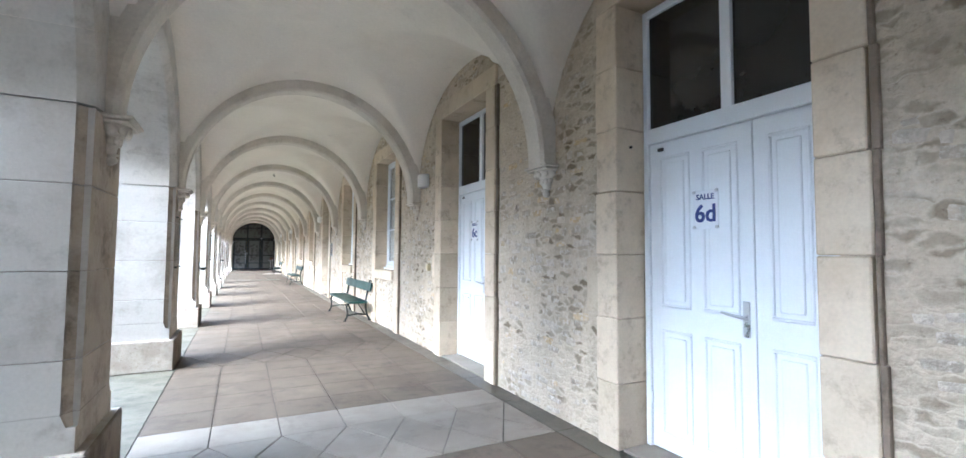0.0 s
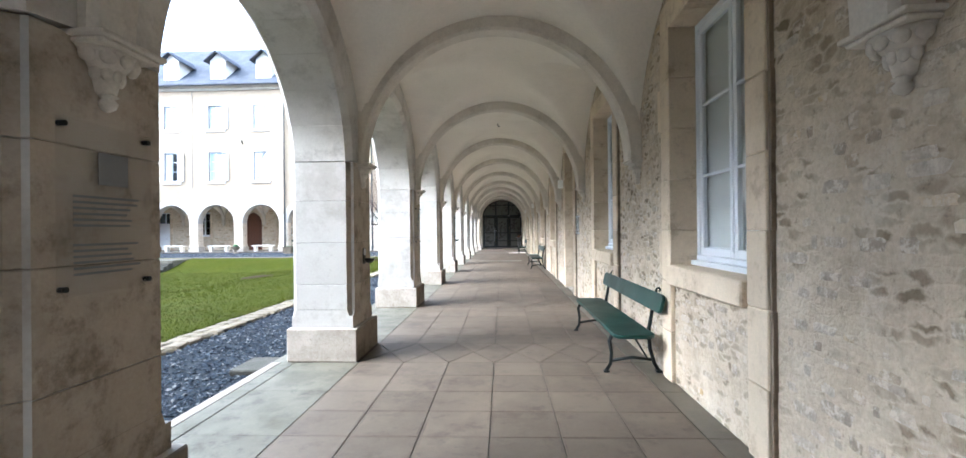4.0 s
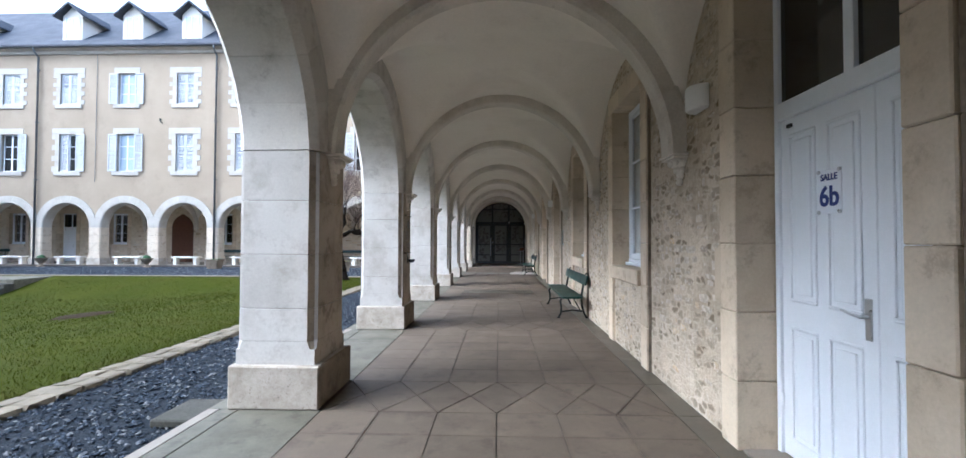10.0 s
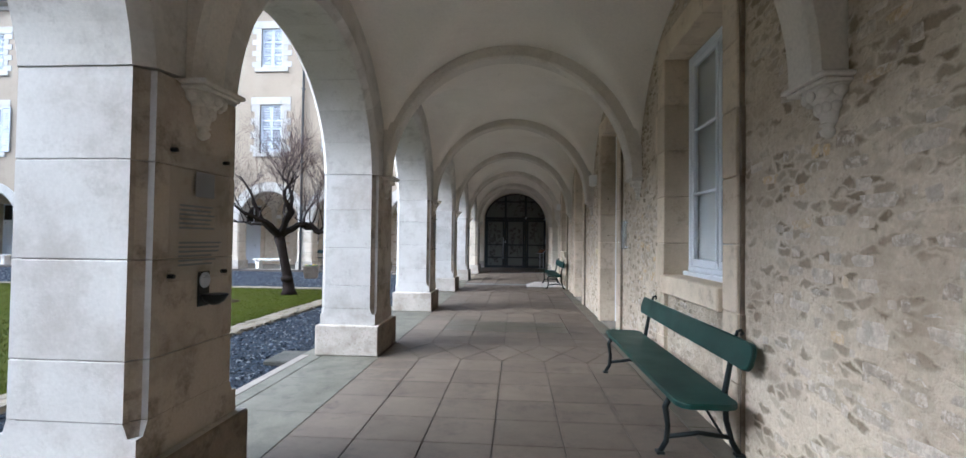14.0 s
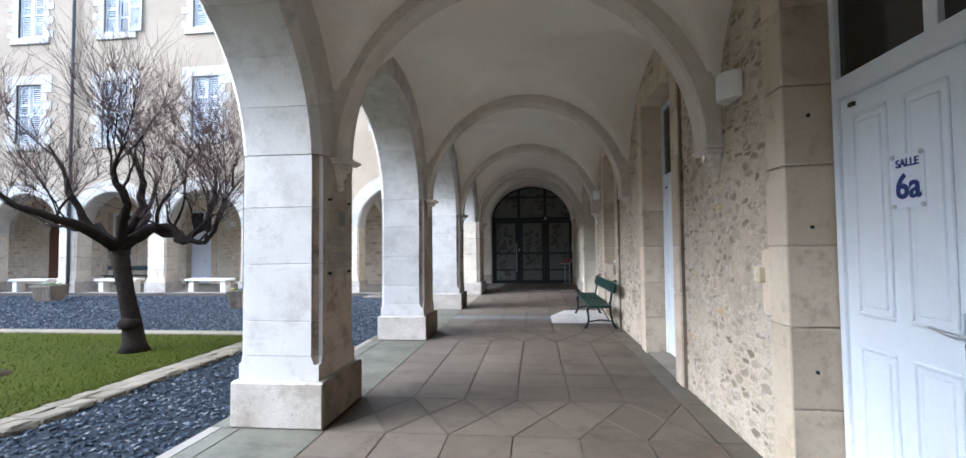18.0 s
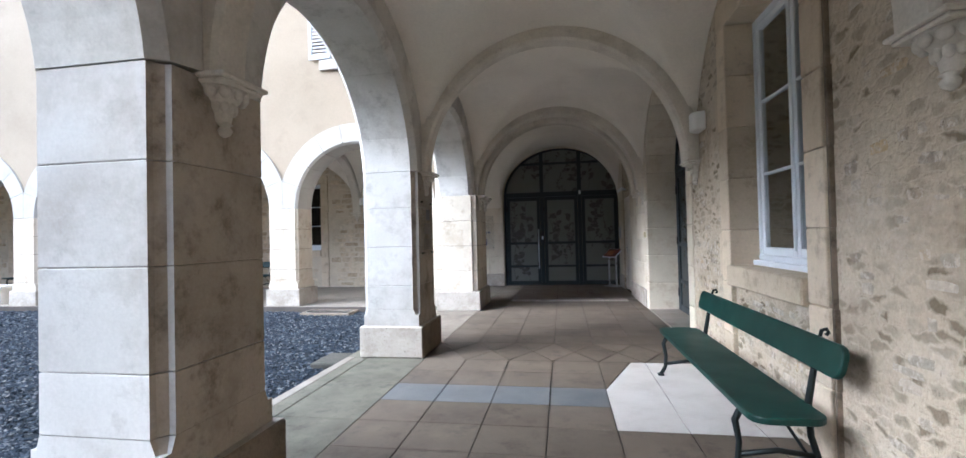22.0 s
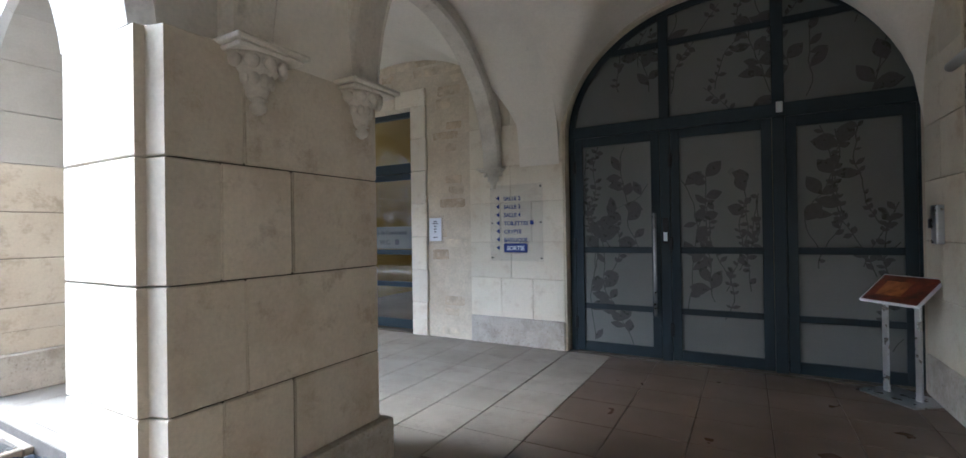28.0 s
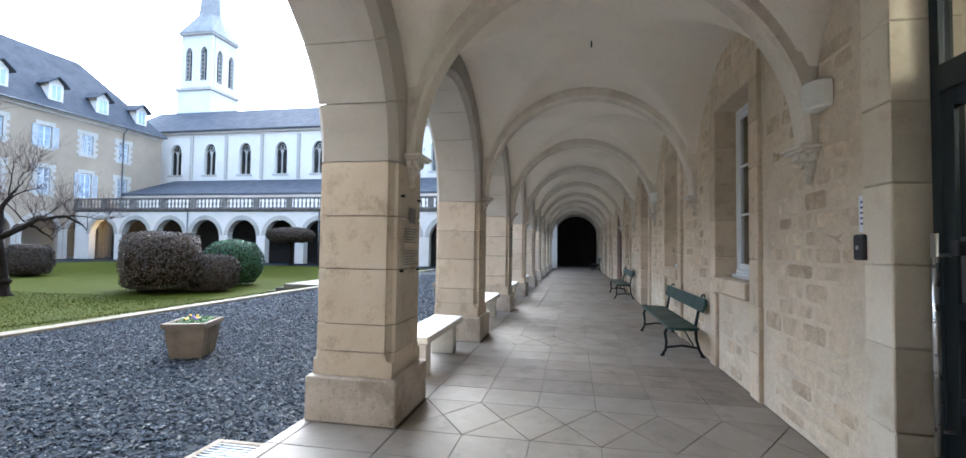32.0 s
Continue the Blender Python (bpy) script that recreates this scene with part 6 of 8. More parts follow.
pd = thing("drain_pad", "mossy concrete pad in the gravel at the corner pier's foot", "pad", pose(-1.28, 38.50, GZ))
bm = box((-0.30, -0.26, -0.05), (0.26, 0.30, 0.05), 0.02, None, 2)
part("slab", bm, M_TILE_E, pd)

# ---- buildings round the courtyard ----
def make_facade_window(parent, x, z0, z1, kind, rng, half=0.53):
    """A window in a facade: frame and panes behind the face, sill, and shutters open or closed."""
    # near-black backing stands for the unlit room behind the panes
    w = part("window", box((x - half, 0.20, z0), (x + half, 0.24, z1)), M_UNLIT, parent, {"A": "window with closed shutters", "B": "window with open shutters", "C": "window with one shutter closed"}[kind])
    bm = bmesh.new()
    for a, b in ((x - half, x - half + 0.06), (x + half - 0.06, x + half), (x - 0.045, x + 0.045)):
        box((a, 0.13, z0), (b, 0.19, z1), 0, bm)
    for z in (z0, z1 - 0.07, z0 + (z1 - z0) * 0.34, z0 + (z1 - z0) * 0.67):
        box((x - half, 0.135, z), (x + half, 0.185, z + 0.07 if z in (z0, z1 - 0.07) else z + 0.035), 0, bm)
    part("frame", bm, M_WHITEP, w)
    # some open windows get the pane with the painted sky reflection
    part("pane", box((x - half + 0.05, 0.15, z0 + 0.05), (x + half - 0.05, 0.158, z1 - 0.05)), M_SKYPANE if kind == "B" and rng.random() < 0.6 else M_DARKGLASS, w, "glossy opaque pane")
    # stone sill and lintel, with quoins down the sides of the shuttered kind
    part("sill", box((x - half - 0.30, -0.07, z0 - 0.24), (x + half + 0.30, 0.2, z0 - 0.002), 0.01), M_WHITESTONE, w)
    lw = 0.28 if kind == "B" else 0.46
    part("lintel", box((x - half - lw, -0.03, z1 + 0.002), (x + half + lw, 0.2, z1 + 0.36), 0.01), M_WHITESTONE, w)
    n = 7
    for s in (-1, 1):
        for i in range(n):
            a, b = z0 + (z1 - z0) * i / n, z0 + (z1 - z0) * (i + 1) / n
            wd = (0.26 if i % 2 else 0.46) if kind != "B" else 0.16
            lo, hi = sorted((x + s * half, x + s * (half + wd)))
            part("quoin", box((lo, -0.028, a + 0.004), (hi, 0.2, b - 0.004), 0.006), M_WHITESTONE, w)
    # shutters with slats
    for s in (-1, 1):
        sw = half - 0.01
        if kind == "A" or (kind == "C" and s < 0):
            lo, hi = sorted((x + s * 0.006, x + s * sw))
            y = 0.05
        else:
            lo, hi = sorted((x + s * (half + 0.02), x + s * (half + 0.02 + sw)))
            y = -0.085
        bm = box((lo, y, z0 + 0.01), (lo + 0.07, y + 0.04, z1 - 0.01))
        box((hi - 0.07, y, z0 + 0.01), (hi, y + 0.04, z1 - 0.01), 0, bm)
        for z in (z0 + 0.01, (z0 + z1) / 2 - 0.04, z1 - 0.09):
            box((lo + 0.07, y, z), (hi - 0.07, y + 0.04, z + 0.08), 0, bm)
        sh = part("shutter", bm, M_SHUT, w, "pale louvred wooden shutter")
        bm = bmesh.new()
        k = 26
        for i in range(k):
            z = z0 + 0.1 + (z1 - z0 - 0.2) * i / k
            vs = [bm.verts.new(q) for q in ((lo + 0.07, y + 0.004, z), (hi - 0.07, y + 0.004, z), (hi - 0.07, y + 0.036, z + 0.056), (lo + 0.07, y + 0.036, z + 0.056))]
            bm.faces.new(vs)
        part("slats", bm, M_SHUT, sh)
    return w


def make_dormer(parent, x, z, y):
    d = part("dormer", box((x - 0.62, y, z), (x + 0.62, y + 2.2, z + 1.45)), M_RENDER_W, parent, "small gabled roof dormer")
    part("dormer_window", box((x - 0.40, y - 0.02, z + 0.12), (x + 0.40, y + 0.02, z + 1.32), 0), M_SKYPANE, d, "dormer pane coloured as a sky reflection")
    bm = box((x - 0.03, y - 0.04, z + 0.12), (x + 0.03, y - 0.021, z + 1.32))
    for a, b in ((x - 0.46, x - 0.38), (x + 0.38, x + 0.46)):
        box((a, y - 0.045, z + 0.08), (b, y - 0.021, z + 1.36), 0, bm)
    part("frame", bm, M_WHITEP, d)
    bm = prism([(x - 0.95, z + 1.30), (x - 0.95, z + 1.40), (x, z + 2.22), (x + 0.95, z + 1.40), (x + 0.95, z + 1.30), (x, z + 2.08)], y - 0.38, y + 3.2, "y")
    part("dormer_roof", bm, M_SLATE, d)
    bm = prism([(x - 0.62, z + 1.45), (x + 0.62, z + 1.45), (x, z + 2.05)], y - 0.01, y + 2.2, "y")
    part("gable", bm, M_RENDER_W, d)


def make_building(m, xs, mid, top, u0, u1, label, dormers, pipes, arches=None, steep=False, seed=1, rooflights=()):
    """A three-storey range over an arcade; local -y faces the courtyard, x runs along it."""
    rng = random.Random(seed)
    b = thing("building", label, "building", m)
    holes = [(x - 0.53, x + 0.53, 5.62, 7.90) for x in xs] + [(x - 0.53, x + 0.53, 9.72, 11.60) for x in xs]
    bm = wall_mesh(u0, u1, 5.0, 13.05, 0.5, holes)
    r = BAY2 / 2
    if arches:
        hs = sorted(arches)
        edge = [u0] + [h + s * 1.47 for h in hs for s in (-1, 1)] + [u1]
        for a, c in zip(edge[0::2], edge[1::2]):
            box((a, 0, -0.1), (c, 0.6, 2.29), 0, bm)
            box((a, 0, 2.29), (c, 0.6, 5.0), 0, bm)
        for h in hs:
            arch_fill(h, 1.47, 2.29, 1.44, 5.0, 0, 0.6, bm, 20)
    else:
        for x in xs:
            arch_fill(x, r, SP2, 1.87, 5.0, 0.0, 0.5, bm, 20)
        box((u1 - 0.001, 0, 2.3), (u1 + 0.02, 0.5, 5.0), 0, bm)
    bmesh.ops.remove_doubles(bm, verts=bm.verts, dist=0.002)
    part("wall", bm, M_RENDER, b, "weathered beige lime render")
    if arches:
        for h in arches:
            for i in range(9):
                bm = bmesh.new()
                a0, a1 = math.pi * i / 9 + 0.004, math.pi * (i + 1) / 9 - 0.004
                rr = [[bm.verts.new((h - q * math.cos(a), y, 2.29 + q * math.sin(a))) for q, y in ((1.44, -0.03), (1.80, -0.03), (1.80, 0.1), (1.44, 0.1))] for a in (a0, (a0 + a1) / 2, a1)]
                for q, w in zip(rr, rr[1:]):
                    for j in range(4):
                        bm.faces.new((q[j], q[(j + 1) % 4], w[(j + 1) % 4], w[j]))
                bm.faces.new(rr[0][::-1])
                bm.faces.new(rr[-1])
                part("voussoir", bm, M_WHITESTONE, b, "pale arch stone")
            for s in (-1, 1):
                lo, hi = sorted((h + s * 1.44, h + s * 1.80))
                part("pier_facing", box((lo, -0.03, -0.1), (hi, 0.1, 2.285), 0.005), M_WHITESTONE, b, "pale stone pier facing")
        part("arcade_back", box((u0, 3.9, -0.1), (u1, 4.1, 5)), M_RENDER_W, b, "shaded back wall of the arcade")
        part("arcade_ceiling", box((u0, 0.6, 4.0), (u1, 3.9, 4.2)), M_VAULT, b)
    for x, a, c in zip(xs, mid, top):
        make_facade_window(b, x, 5.62, 7.90, a, rng)
        make_facade_window(b, x, 9.72, 11.60, c, rng)
    part("cornice", prism([(0.1, 12.75), (-0.10, 12.80), (-0.16, 12.95), (-0.38, 13.02), (-0.38, 13.12), (0.1, 13.12)], u0, u1, "x"), M_WHITESTONE, b, "moulded stone cornice")
    part("gutter", tube([(u0, -0.46, 13.14), (u1, -0.46, 13.14)], 0.085, 8), M_ZINC, b, "zinc gutter", True)
    for px in pipes:
        part("downpipe", tube([(px, -0.46, 13.1), (px, -0.40, 12.9), (px, -0.10, 12.6), (px, -0.10, 0.0)], 0.055, 8), M_ZINC, b, "zinc downpipe", True)
        for z in (2.6, 5.1, 8.6, 11.8):
            part("pipe_clip", box((px - 0.075, -0.17, z), (px + 0.075, 0.0, z + 0.05), 0.004), M_ZINC, b)
    ry, rz = (4.3, 19.7) if steep else (5.6, 18.2)
    if steep:
        bm = bmesh.new()
        e = [bm.verts.new(q) for q in ((u0 - 0.3, -0.55, 13.15), (u1 + 0.3, -0.55, 13.15), (u1 + 0.3, 2 * ry + 0.5, 13.15), (u0 - 0.3, 2 * ry + 0.5, 13.15))]
        g = [bm.verts.new(q) for q in ((u0 - 0.3, ry, rz), (u1 - 6.0, ry, rz))]
        for q in ((e[0], e[1], g[1], g[0]), (e[1], e[2], g[1]), (e[2], e[3], g[0], g[1]), (e[3], e[0], g[0]), e[::-1]):
            bm.faces.new(q)
        part("roof", bm, M_SLATE, b, "blue-grey hipped slate roof")
    else:
        part("roof", prism([(-0.55, 13.10), (-0.55, 13.20), (ry, rz), (2 * ry + 0.5, 13.2), (2 * ry + 0.5, 13.1)], u0 - 0.3, u1 + 0.3, "x"), M_SLATE, b, "blue-grey slate roof")
    for x in dormers:
        make_dormer(b, x, 14.05 if steep else 13.75, 0.12)
    if rooflights:
        part("cable", tube([(-22.85, -0.03, 5.0), (-22.85, -0.03, 13.0)], 0.014, 6), M_ZINC, b, "thin grey cable")
        part("wall_hook", tube([(-18.8, 0.02, 8.75), (-18.8, -0.16, 8.78), (-18.72, -0.2, 8.62), (-18.66, -0.12, 8.5)], 0.035, 6), M_IRON, b, "dark iron hook")
    for x in rooflights:
        sl = math.atan2(rz - 13.2, ry + 0.55)
        rl = part("rooflight", box((-0.42, 0, 0), (0.42, 0.95, 0.09), 0.01), M_ZINC, b, "small rooflight with a pale pane")
        rl.matrix_basis = pose(x, 0.42, 13.2 + 0.97 * math.tan(sl) - 0.02, math.degrees(sl))
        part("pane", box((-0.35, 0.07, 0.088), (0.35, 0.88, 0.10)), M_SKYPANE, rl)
    part("back_wall", box((u0, 2 * ry - 0.5, 5.0), (u1, 2 * ry, 13.1)), M_RENDER, b)
    part("end_wall", prism([(0.5, 5.0), (2 * ry - 0.5, 5.0), (2 * ry - 0.5, 13.1)] + ([] if steep else [(ry, rz - 0.3)]) + [(0.5, 13.1)], u1 - 0.4, u1 - 0.001, "x"), M_RENDER, b)
    return b


FACE2 = IN2 - 0.73
XN = [PIER2 + BAY2 / 2] + W2C
make_building(pose(0, FACE2, 0), XN, "BBAAABCBAB", "BBACABAAAB", -38.0, -1.02,
              "three-storey beige rendered range with shuttered windows over the arcade", [-13.6, -17.1, -20.8, -24.6, -31.3], (-8.45, -15.4, -26.5, -33.1), rooflights=(-34.5,))
# the same range's end over the corner
bm = box((-1.02, FACE2 + 0.006, 5.0), (EAST + 0.6, NORTH + 0.6, 13.0))
tagged(link("wall_upper_corner", bm, M_RENDER), "beige rendered upper storeys over the corner", "wall", "", "structure")
bm = box((-0.72, -14, 5.0), (EAST + 0.6, FACE2, 12.5))
tagged(link("wall_upper_east", bm, M_RENDER), "beige rendered upper storeys over the long corridor", "wall", "", "structure")
XS = [4.6 + 3.65 * k for k in range(11)]
make_building(pose(0.4, -4.3, 0, 0, 0, 180), XS, "AAABAABAABA", "AAABABAABAA", 1.2, 45.6,
              "long three-storey range with a steep slate roof and dormers", [43.1 - 4.25 * k for k in range(9)], (10.2, 27.0, 41.0), XS, True, 4)

# ---- terrace wing and church ----
tw = thing("terrace_wing", "single-storey pale arcade wing with a balustraded terrace", "arcade wing", pose(-36.2, 0, 0, 0, 0, 90))
ac = [-1.2 + 3.62 * k for k in range(11)]
bm = bmesh.new()
edge = [-4.2] + [h + s * 1.40 for h in ac for s in (-1, 1)] + [40.0]
for a, c in zip(edge[0::2], edge[1::2]):
    box((a, 0, -0.1), (c, 0.6, 4.38), 0, bm)
for h in ac:
    arch_fill(h, 1.40, 2.2, 1.38, 4.38, 0, 0.6, bm, 18)
part("wall", bm, M_RENDER_W, tw, "pale stone arcade wall")
for h in ac:
    for i in range(9):
        bm = bmesh.new()
        a0, a1 = math.pi * i / 9 + 0.004, math.pi * (i + 1) / 9 - 0.004
        rr = [[bm.verts.new((h - q * math.cos(a), y, 2.2 + (q - 0.02) * math.sin(a))) for q, y in ((1.37, -0.04), (1.74, -0.04), (1.74, 0.1), (1.37, 0.1))] for a in (a0, (a0 + a1) / 2, a1)]
        for q, w in zip(rr, rr[1:]):
            for j in range(4):
                bm.faces.new((q[j], q[(j + 1) % 4], w[(j + 1) % 4], w[j]))
        bm.faces.new(rr[0][::-1])
        bm.faces.new(rr[-1])
        part("voussoir", bm, M_WHITESTONE, tw, "pale arch stone")
# near-black wall stands for the shade deep in the arcade
part("arcade_back", box((-4.2, 3.6, -0.1), (40, 3.8, 4.38)), M_UNLIT, tw, "arcade back wall, near-black as its shade")
part("terrace_floor", box((-4.2, 0.0, 4.38), (40, 4.6, 4.58)), M_RENDER_W, tw)
part("string_course", prism([(0.0, 4.23), (-0.12, 4.30), (-0.22, 4.48), (-0.22, 4.58), (0.0, 4.58)], -4.2, 40, "x"), M_DARKSTONE, tw, "moulded string course")
part("handrail", box((-4.2, -0.16, 5.33), (40, 0.12, 5.47), 0.02), M_DARKSTONE, tw, "stone balustrade rail")
bal = None
for k in range(15):
    x = -4.0 + 3.1 * k
    part("pedestal", box((x - 0.22, -0.15, 4.585), (x + 0.22, 0.11, 5.325), 0.01), M_DARKSTONE, tw)
    for j in range(7):
        mm = pose(x + 0.45 + j * 0.37, -0.02, 4.58)
        if bal is None:
            bal = part("baluster", lathe([(0.075, 0.005), (0.075, 0.08), (0.04, 0.12), (0.085, 0.30), (0.085, 0.38), (0.045, 0.55), (0.04, 0.64), (0.075, 0.70), (0.075, 0.755)], 8), M_DARKSTONE, tw, "", True)
            bal.matrix_basis = mm
        elif x + 0.45 + j * 0.37 < 40:
            share("baluster", bal, tw, mm)
for px in (7.9, 20.5, 33.0):
    part("downpipe", tube([(px, -0.08, 4.4), (px, -0.08, 0)], 0.05, 8), M_ZINC, tw, "zinc downpipe", True)
gl = thing("lantern", "lit warm lantern inside the arcade", "lantern", pose(-37.6, -1.2, 2.2))
part("lamp", lathe([(0.05, 0), (0.16, 0.1), (0.16, 0.4), (0.05, 0.5)], 10), M_WARM, gl, "glowing lamp")

ch = thing("church", "pale stone church with slate roofs, gothic windows and a belfry tower", "church", pose(-41.0, 0, 0, 0, 0, 90))
part("aisle_wall", box((-4.2, 0, 0), (44, 0.6, 6.3)), M_RENDER_W, ch)
part("aisle_roof", prism([(-0.4, 6.2), (-0.4, 6.4), (6.0, 8.6), (6.0, 8.4)], -4.2, 44, "x"), M_SLATE, ch, "lean-to slate aisle roof")
gw = [-4.1 + 4.5 * k for k in range(10)]
bm = wall_mesh(-12, 44, 8.3, 14.2, 0.7, [(g - 0.75, g + 0.75, 9.3, 12.9) for g in gw])
for g in gw:
    arch_fill(g, 0.75, 11.7, 1.15, 12.9, 0, 0.7, bm, 12)
o = part("nave_wall", bm, M_RENDER_W, ch)
o.location.y = 6.0
for g in gw:
    w = part("window", box((g - 0.75, 6.35, 9.3), (g + 0.75, 6.4, 12.9)), M_DARKGLASS, ch, "dark gothic church window")
    bm = box((g - 0.05, 6.2, 9.3), (g + 0.05, 6.35, 12.0))
    for s in (-1, 1):
        box((g + s * 0.70 - 0.06, 6.2, 9.3), (g + s * 0.70 + 0.06, 6.35, 11.9), 0, bm)
        tube([(g + s * 0.375 - 0.33, 6.27, 11.5), (g + s * 0.375 - 0.2, 6.27, 11.95), (g + s * 0.375, 6.27, 12.15), (g + s * 0.375 + 0.2, 6.27, 11.95), (g + s * 0.375 + 0.33, 6.27, 11.5)], 0.05, 6, bm)
    tube([(g + 0.22 * math.cos(a), 6.27, 12.35 + 0.22 * math.sin(a)) for a in (2 * math.pi * k / 10 for k in range(11))], 0.04, 6, bm)
    part("tracery", bm, M_WHITESTONE, w, "pale stone tracery")
    bm = box((g - 1.0, 5.93, 9.05), (g + 1.0, 6.02, 9.28))
    part("sill", bm, M_WHITESTONE, w)
for g in gw[:-1]:
    part("buttress", box((g + 2.05, 5.75, 8.7), (g + 2.35, 6.0, 13.7), 0.02), M_WHITESTONE, ch)
part("cornice", box((-12, 5.7, 13.95), (44, 6.0, 14.25), 0.03), M_WHITESTONE, ch)
part("nave_roof", prism([(5.5, 14.2), (5.5, 14.35), (11.5, 18.3), (17.5, 14.35), (17.5, 14.2)], -12, 44, "x"), M_SLATE, ch, "steep slate nave roof")
part("back_wall", box((-12, 17.0, 0), (44, 17.5, 14.2)), M_RENDER_W, ch)
bm = box((-7.9, 11.0, -2.0), (-0.2, 18.7, 19.6))
tower = part("tower", bm, M_RENDER_W, ch, "square pale stone belfry tower")
tower.matrix_basis = Matrix.Translation((-3.9 - 4.05, 14.85, 2.0)) @ Matrix.Diagonal((0.66, 0.66, 1, 1)) @ Matrix.Translation((4.05, -14.85, 0))
part("tower_band", box((-8.2, 10.7, 19.5), (0.1, 19.0, 19.9), 0.05), M_WHITESTONE, tower)
bm = wall_mesh(-7.5, -0.6, 19.9, 27.2, 0.8, [(-6.5, -5.0, 20.9, 25.4), (-3.1, -1.6, 20.9, 25.4)])
for g in (-5.75, -2.35):
    arch_fill(g, 0.75, 24.4, 1.0, 25.4, 0, 0.8, bm, 12)
o = part("belfry_wall", bm, M_RENDER_W, tower)
o.location.y = 11.4
# solid near-black block in place of the shade inside the belfry
bm = box((-7.49, 12.3, 19.9), (-1.5, 18.3, 27.2))
part("belfry_core", bm, M_UNLIT, tower, "near-black block standing for the belfry's shade")
bm = wall_mesh(12.4, 18.3, 19.9, 27.2, 0.8, [(13.0, 14.5, 20.9, 25.4), (16.2, 17.7, 20.9, 25.4)])
for g in (13.75, 16.95):
    arch_fill(g, 0.75, 24.4, 1.0, 25.4, 0, 0.8, bm, 12)
o = part("belfry_wall", bm, M_RENDER_W, tower)
o.matrix_basis = pose(-0.6, 0, 0, 0, 0, 90)
for g in (-5.75, -2.35):
    for z in [21.0 + 0.55 * k for k in range(8)]:
        part("louvre", box((g - 0.74, 11.75, z), (g + 0.74, 12.2, z + 0.10)), M_SLATE, tower)
    part("louvre_post", box((-1.0, g + 19.5 - 0.08, 20.9), (-0.75, g + 19.5 + 0.08, 24.9)), M_WHITESTONE, tower)
    for z in [21.0 + 0.55 * k for k in range(8)]:
        part("louvre", box((-1.3, g + 19.5 - 0.74, z), (-0.9, g + 19.5 + 0.74, z + 0.10)), M_SLATE, tower)
    part("louvre_post", box((g - 0.08, 11.6, 20.9), (g + 0.08, 11.8, 24.9)), M_WHITESTONE, tower)
part("tower_cornice", box((-7.9, 10.95, 27.0), (-0.2, 18.7, 27.5), 0.08), M_WHITESTONE, tower)
bm = bmesh.new()
cx, cy = -4.05, 14.8
base = [bm.verts.new((cx + r * math.cos(a), cy + r * math.sin(a), 27.3)) for a, r in ((math.pi / 4 * k, 5.6 if k % 2 else 4.0) for k in range(8))]
mids = [bm.verts.new((cx + 2.2 * math.cos(a), cy + 2.2 * math.sin(a), 30.4)) for a in (math.pi / 4 * k for k in range(8))]
tip = bm.verts.new((cx, cy, 45))
for k in range(8):
    bm.faces.new((base[k], base[(k + 1) % 8], mids[(k + 1) % 8], mids[k]))
    bm.faces.new((mids[k], mids[(k + 1) % 8], tip))
bm.faces.new(base[::-1])
part("spire", bm, M_SPIRE, tower, "octagonal stone spire")


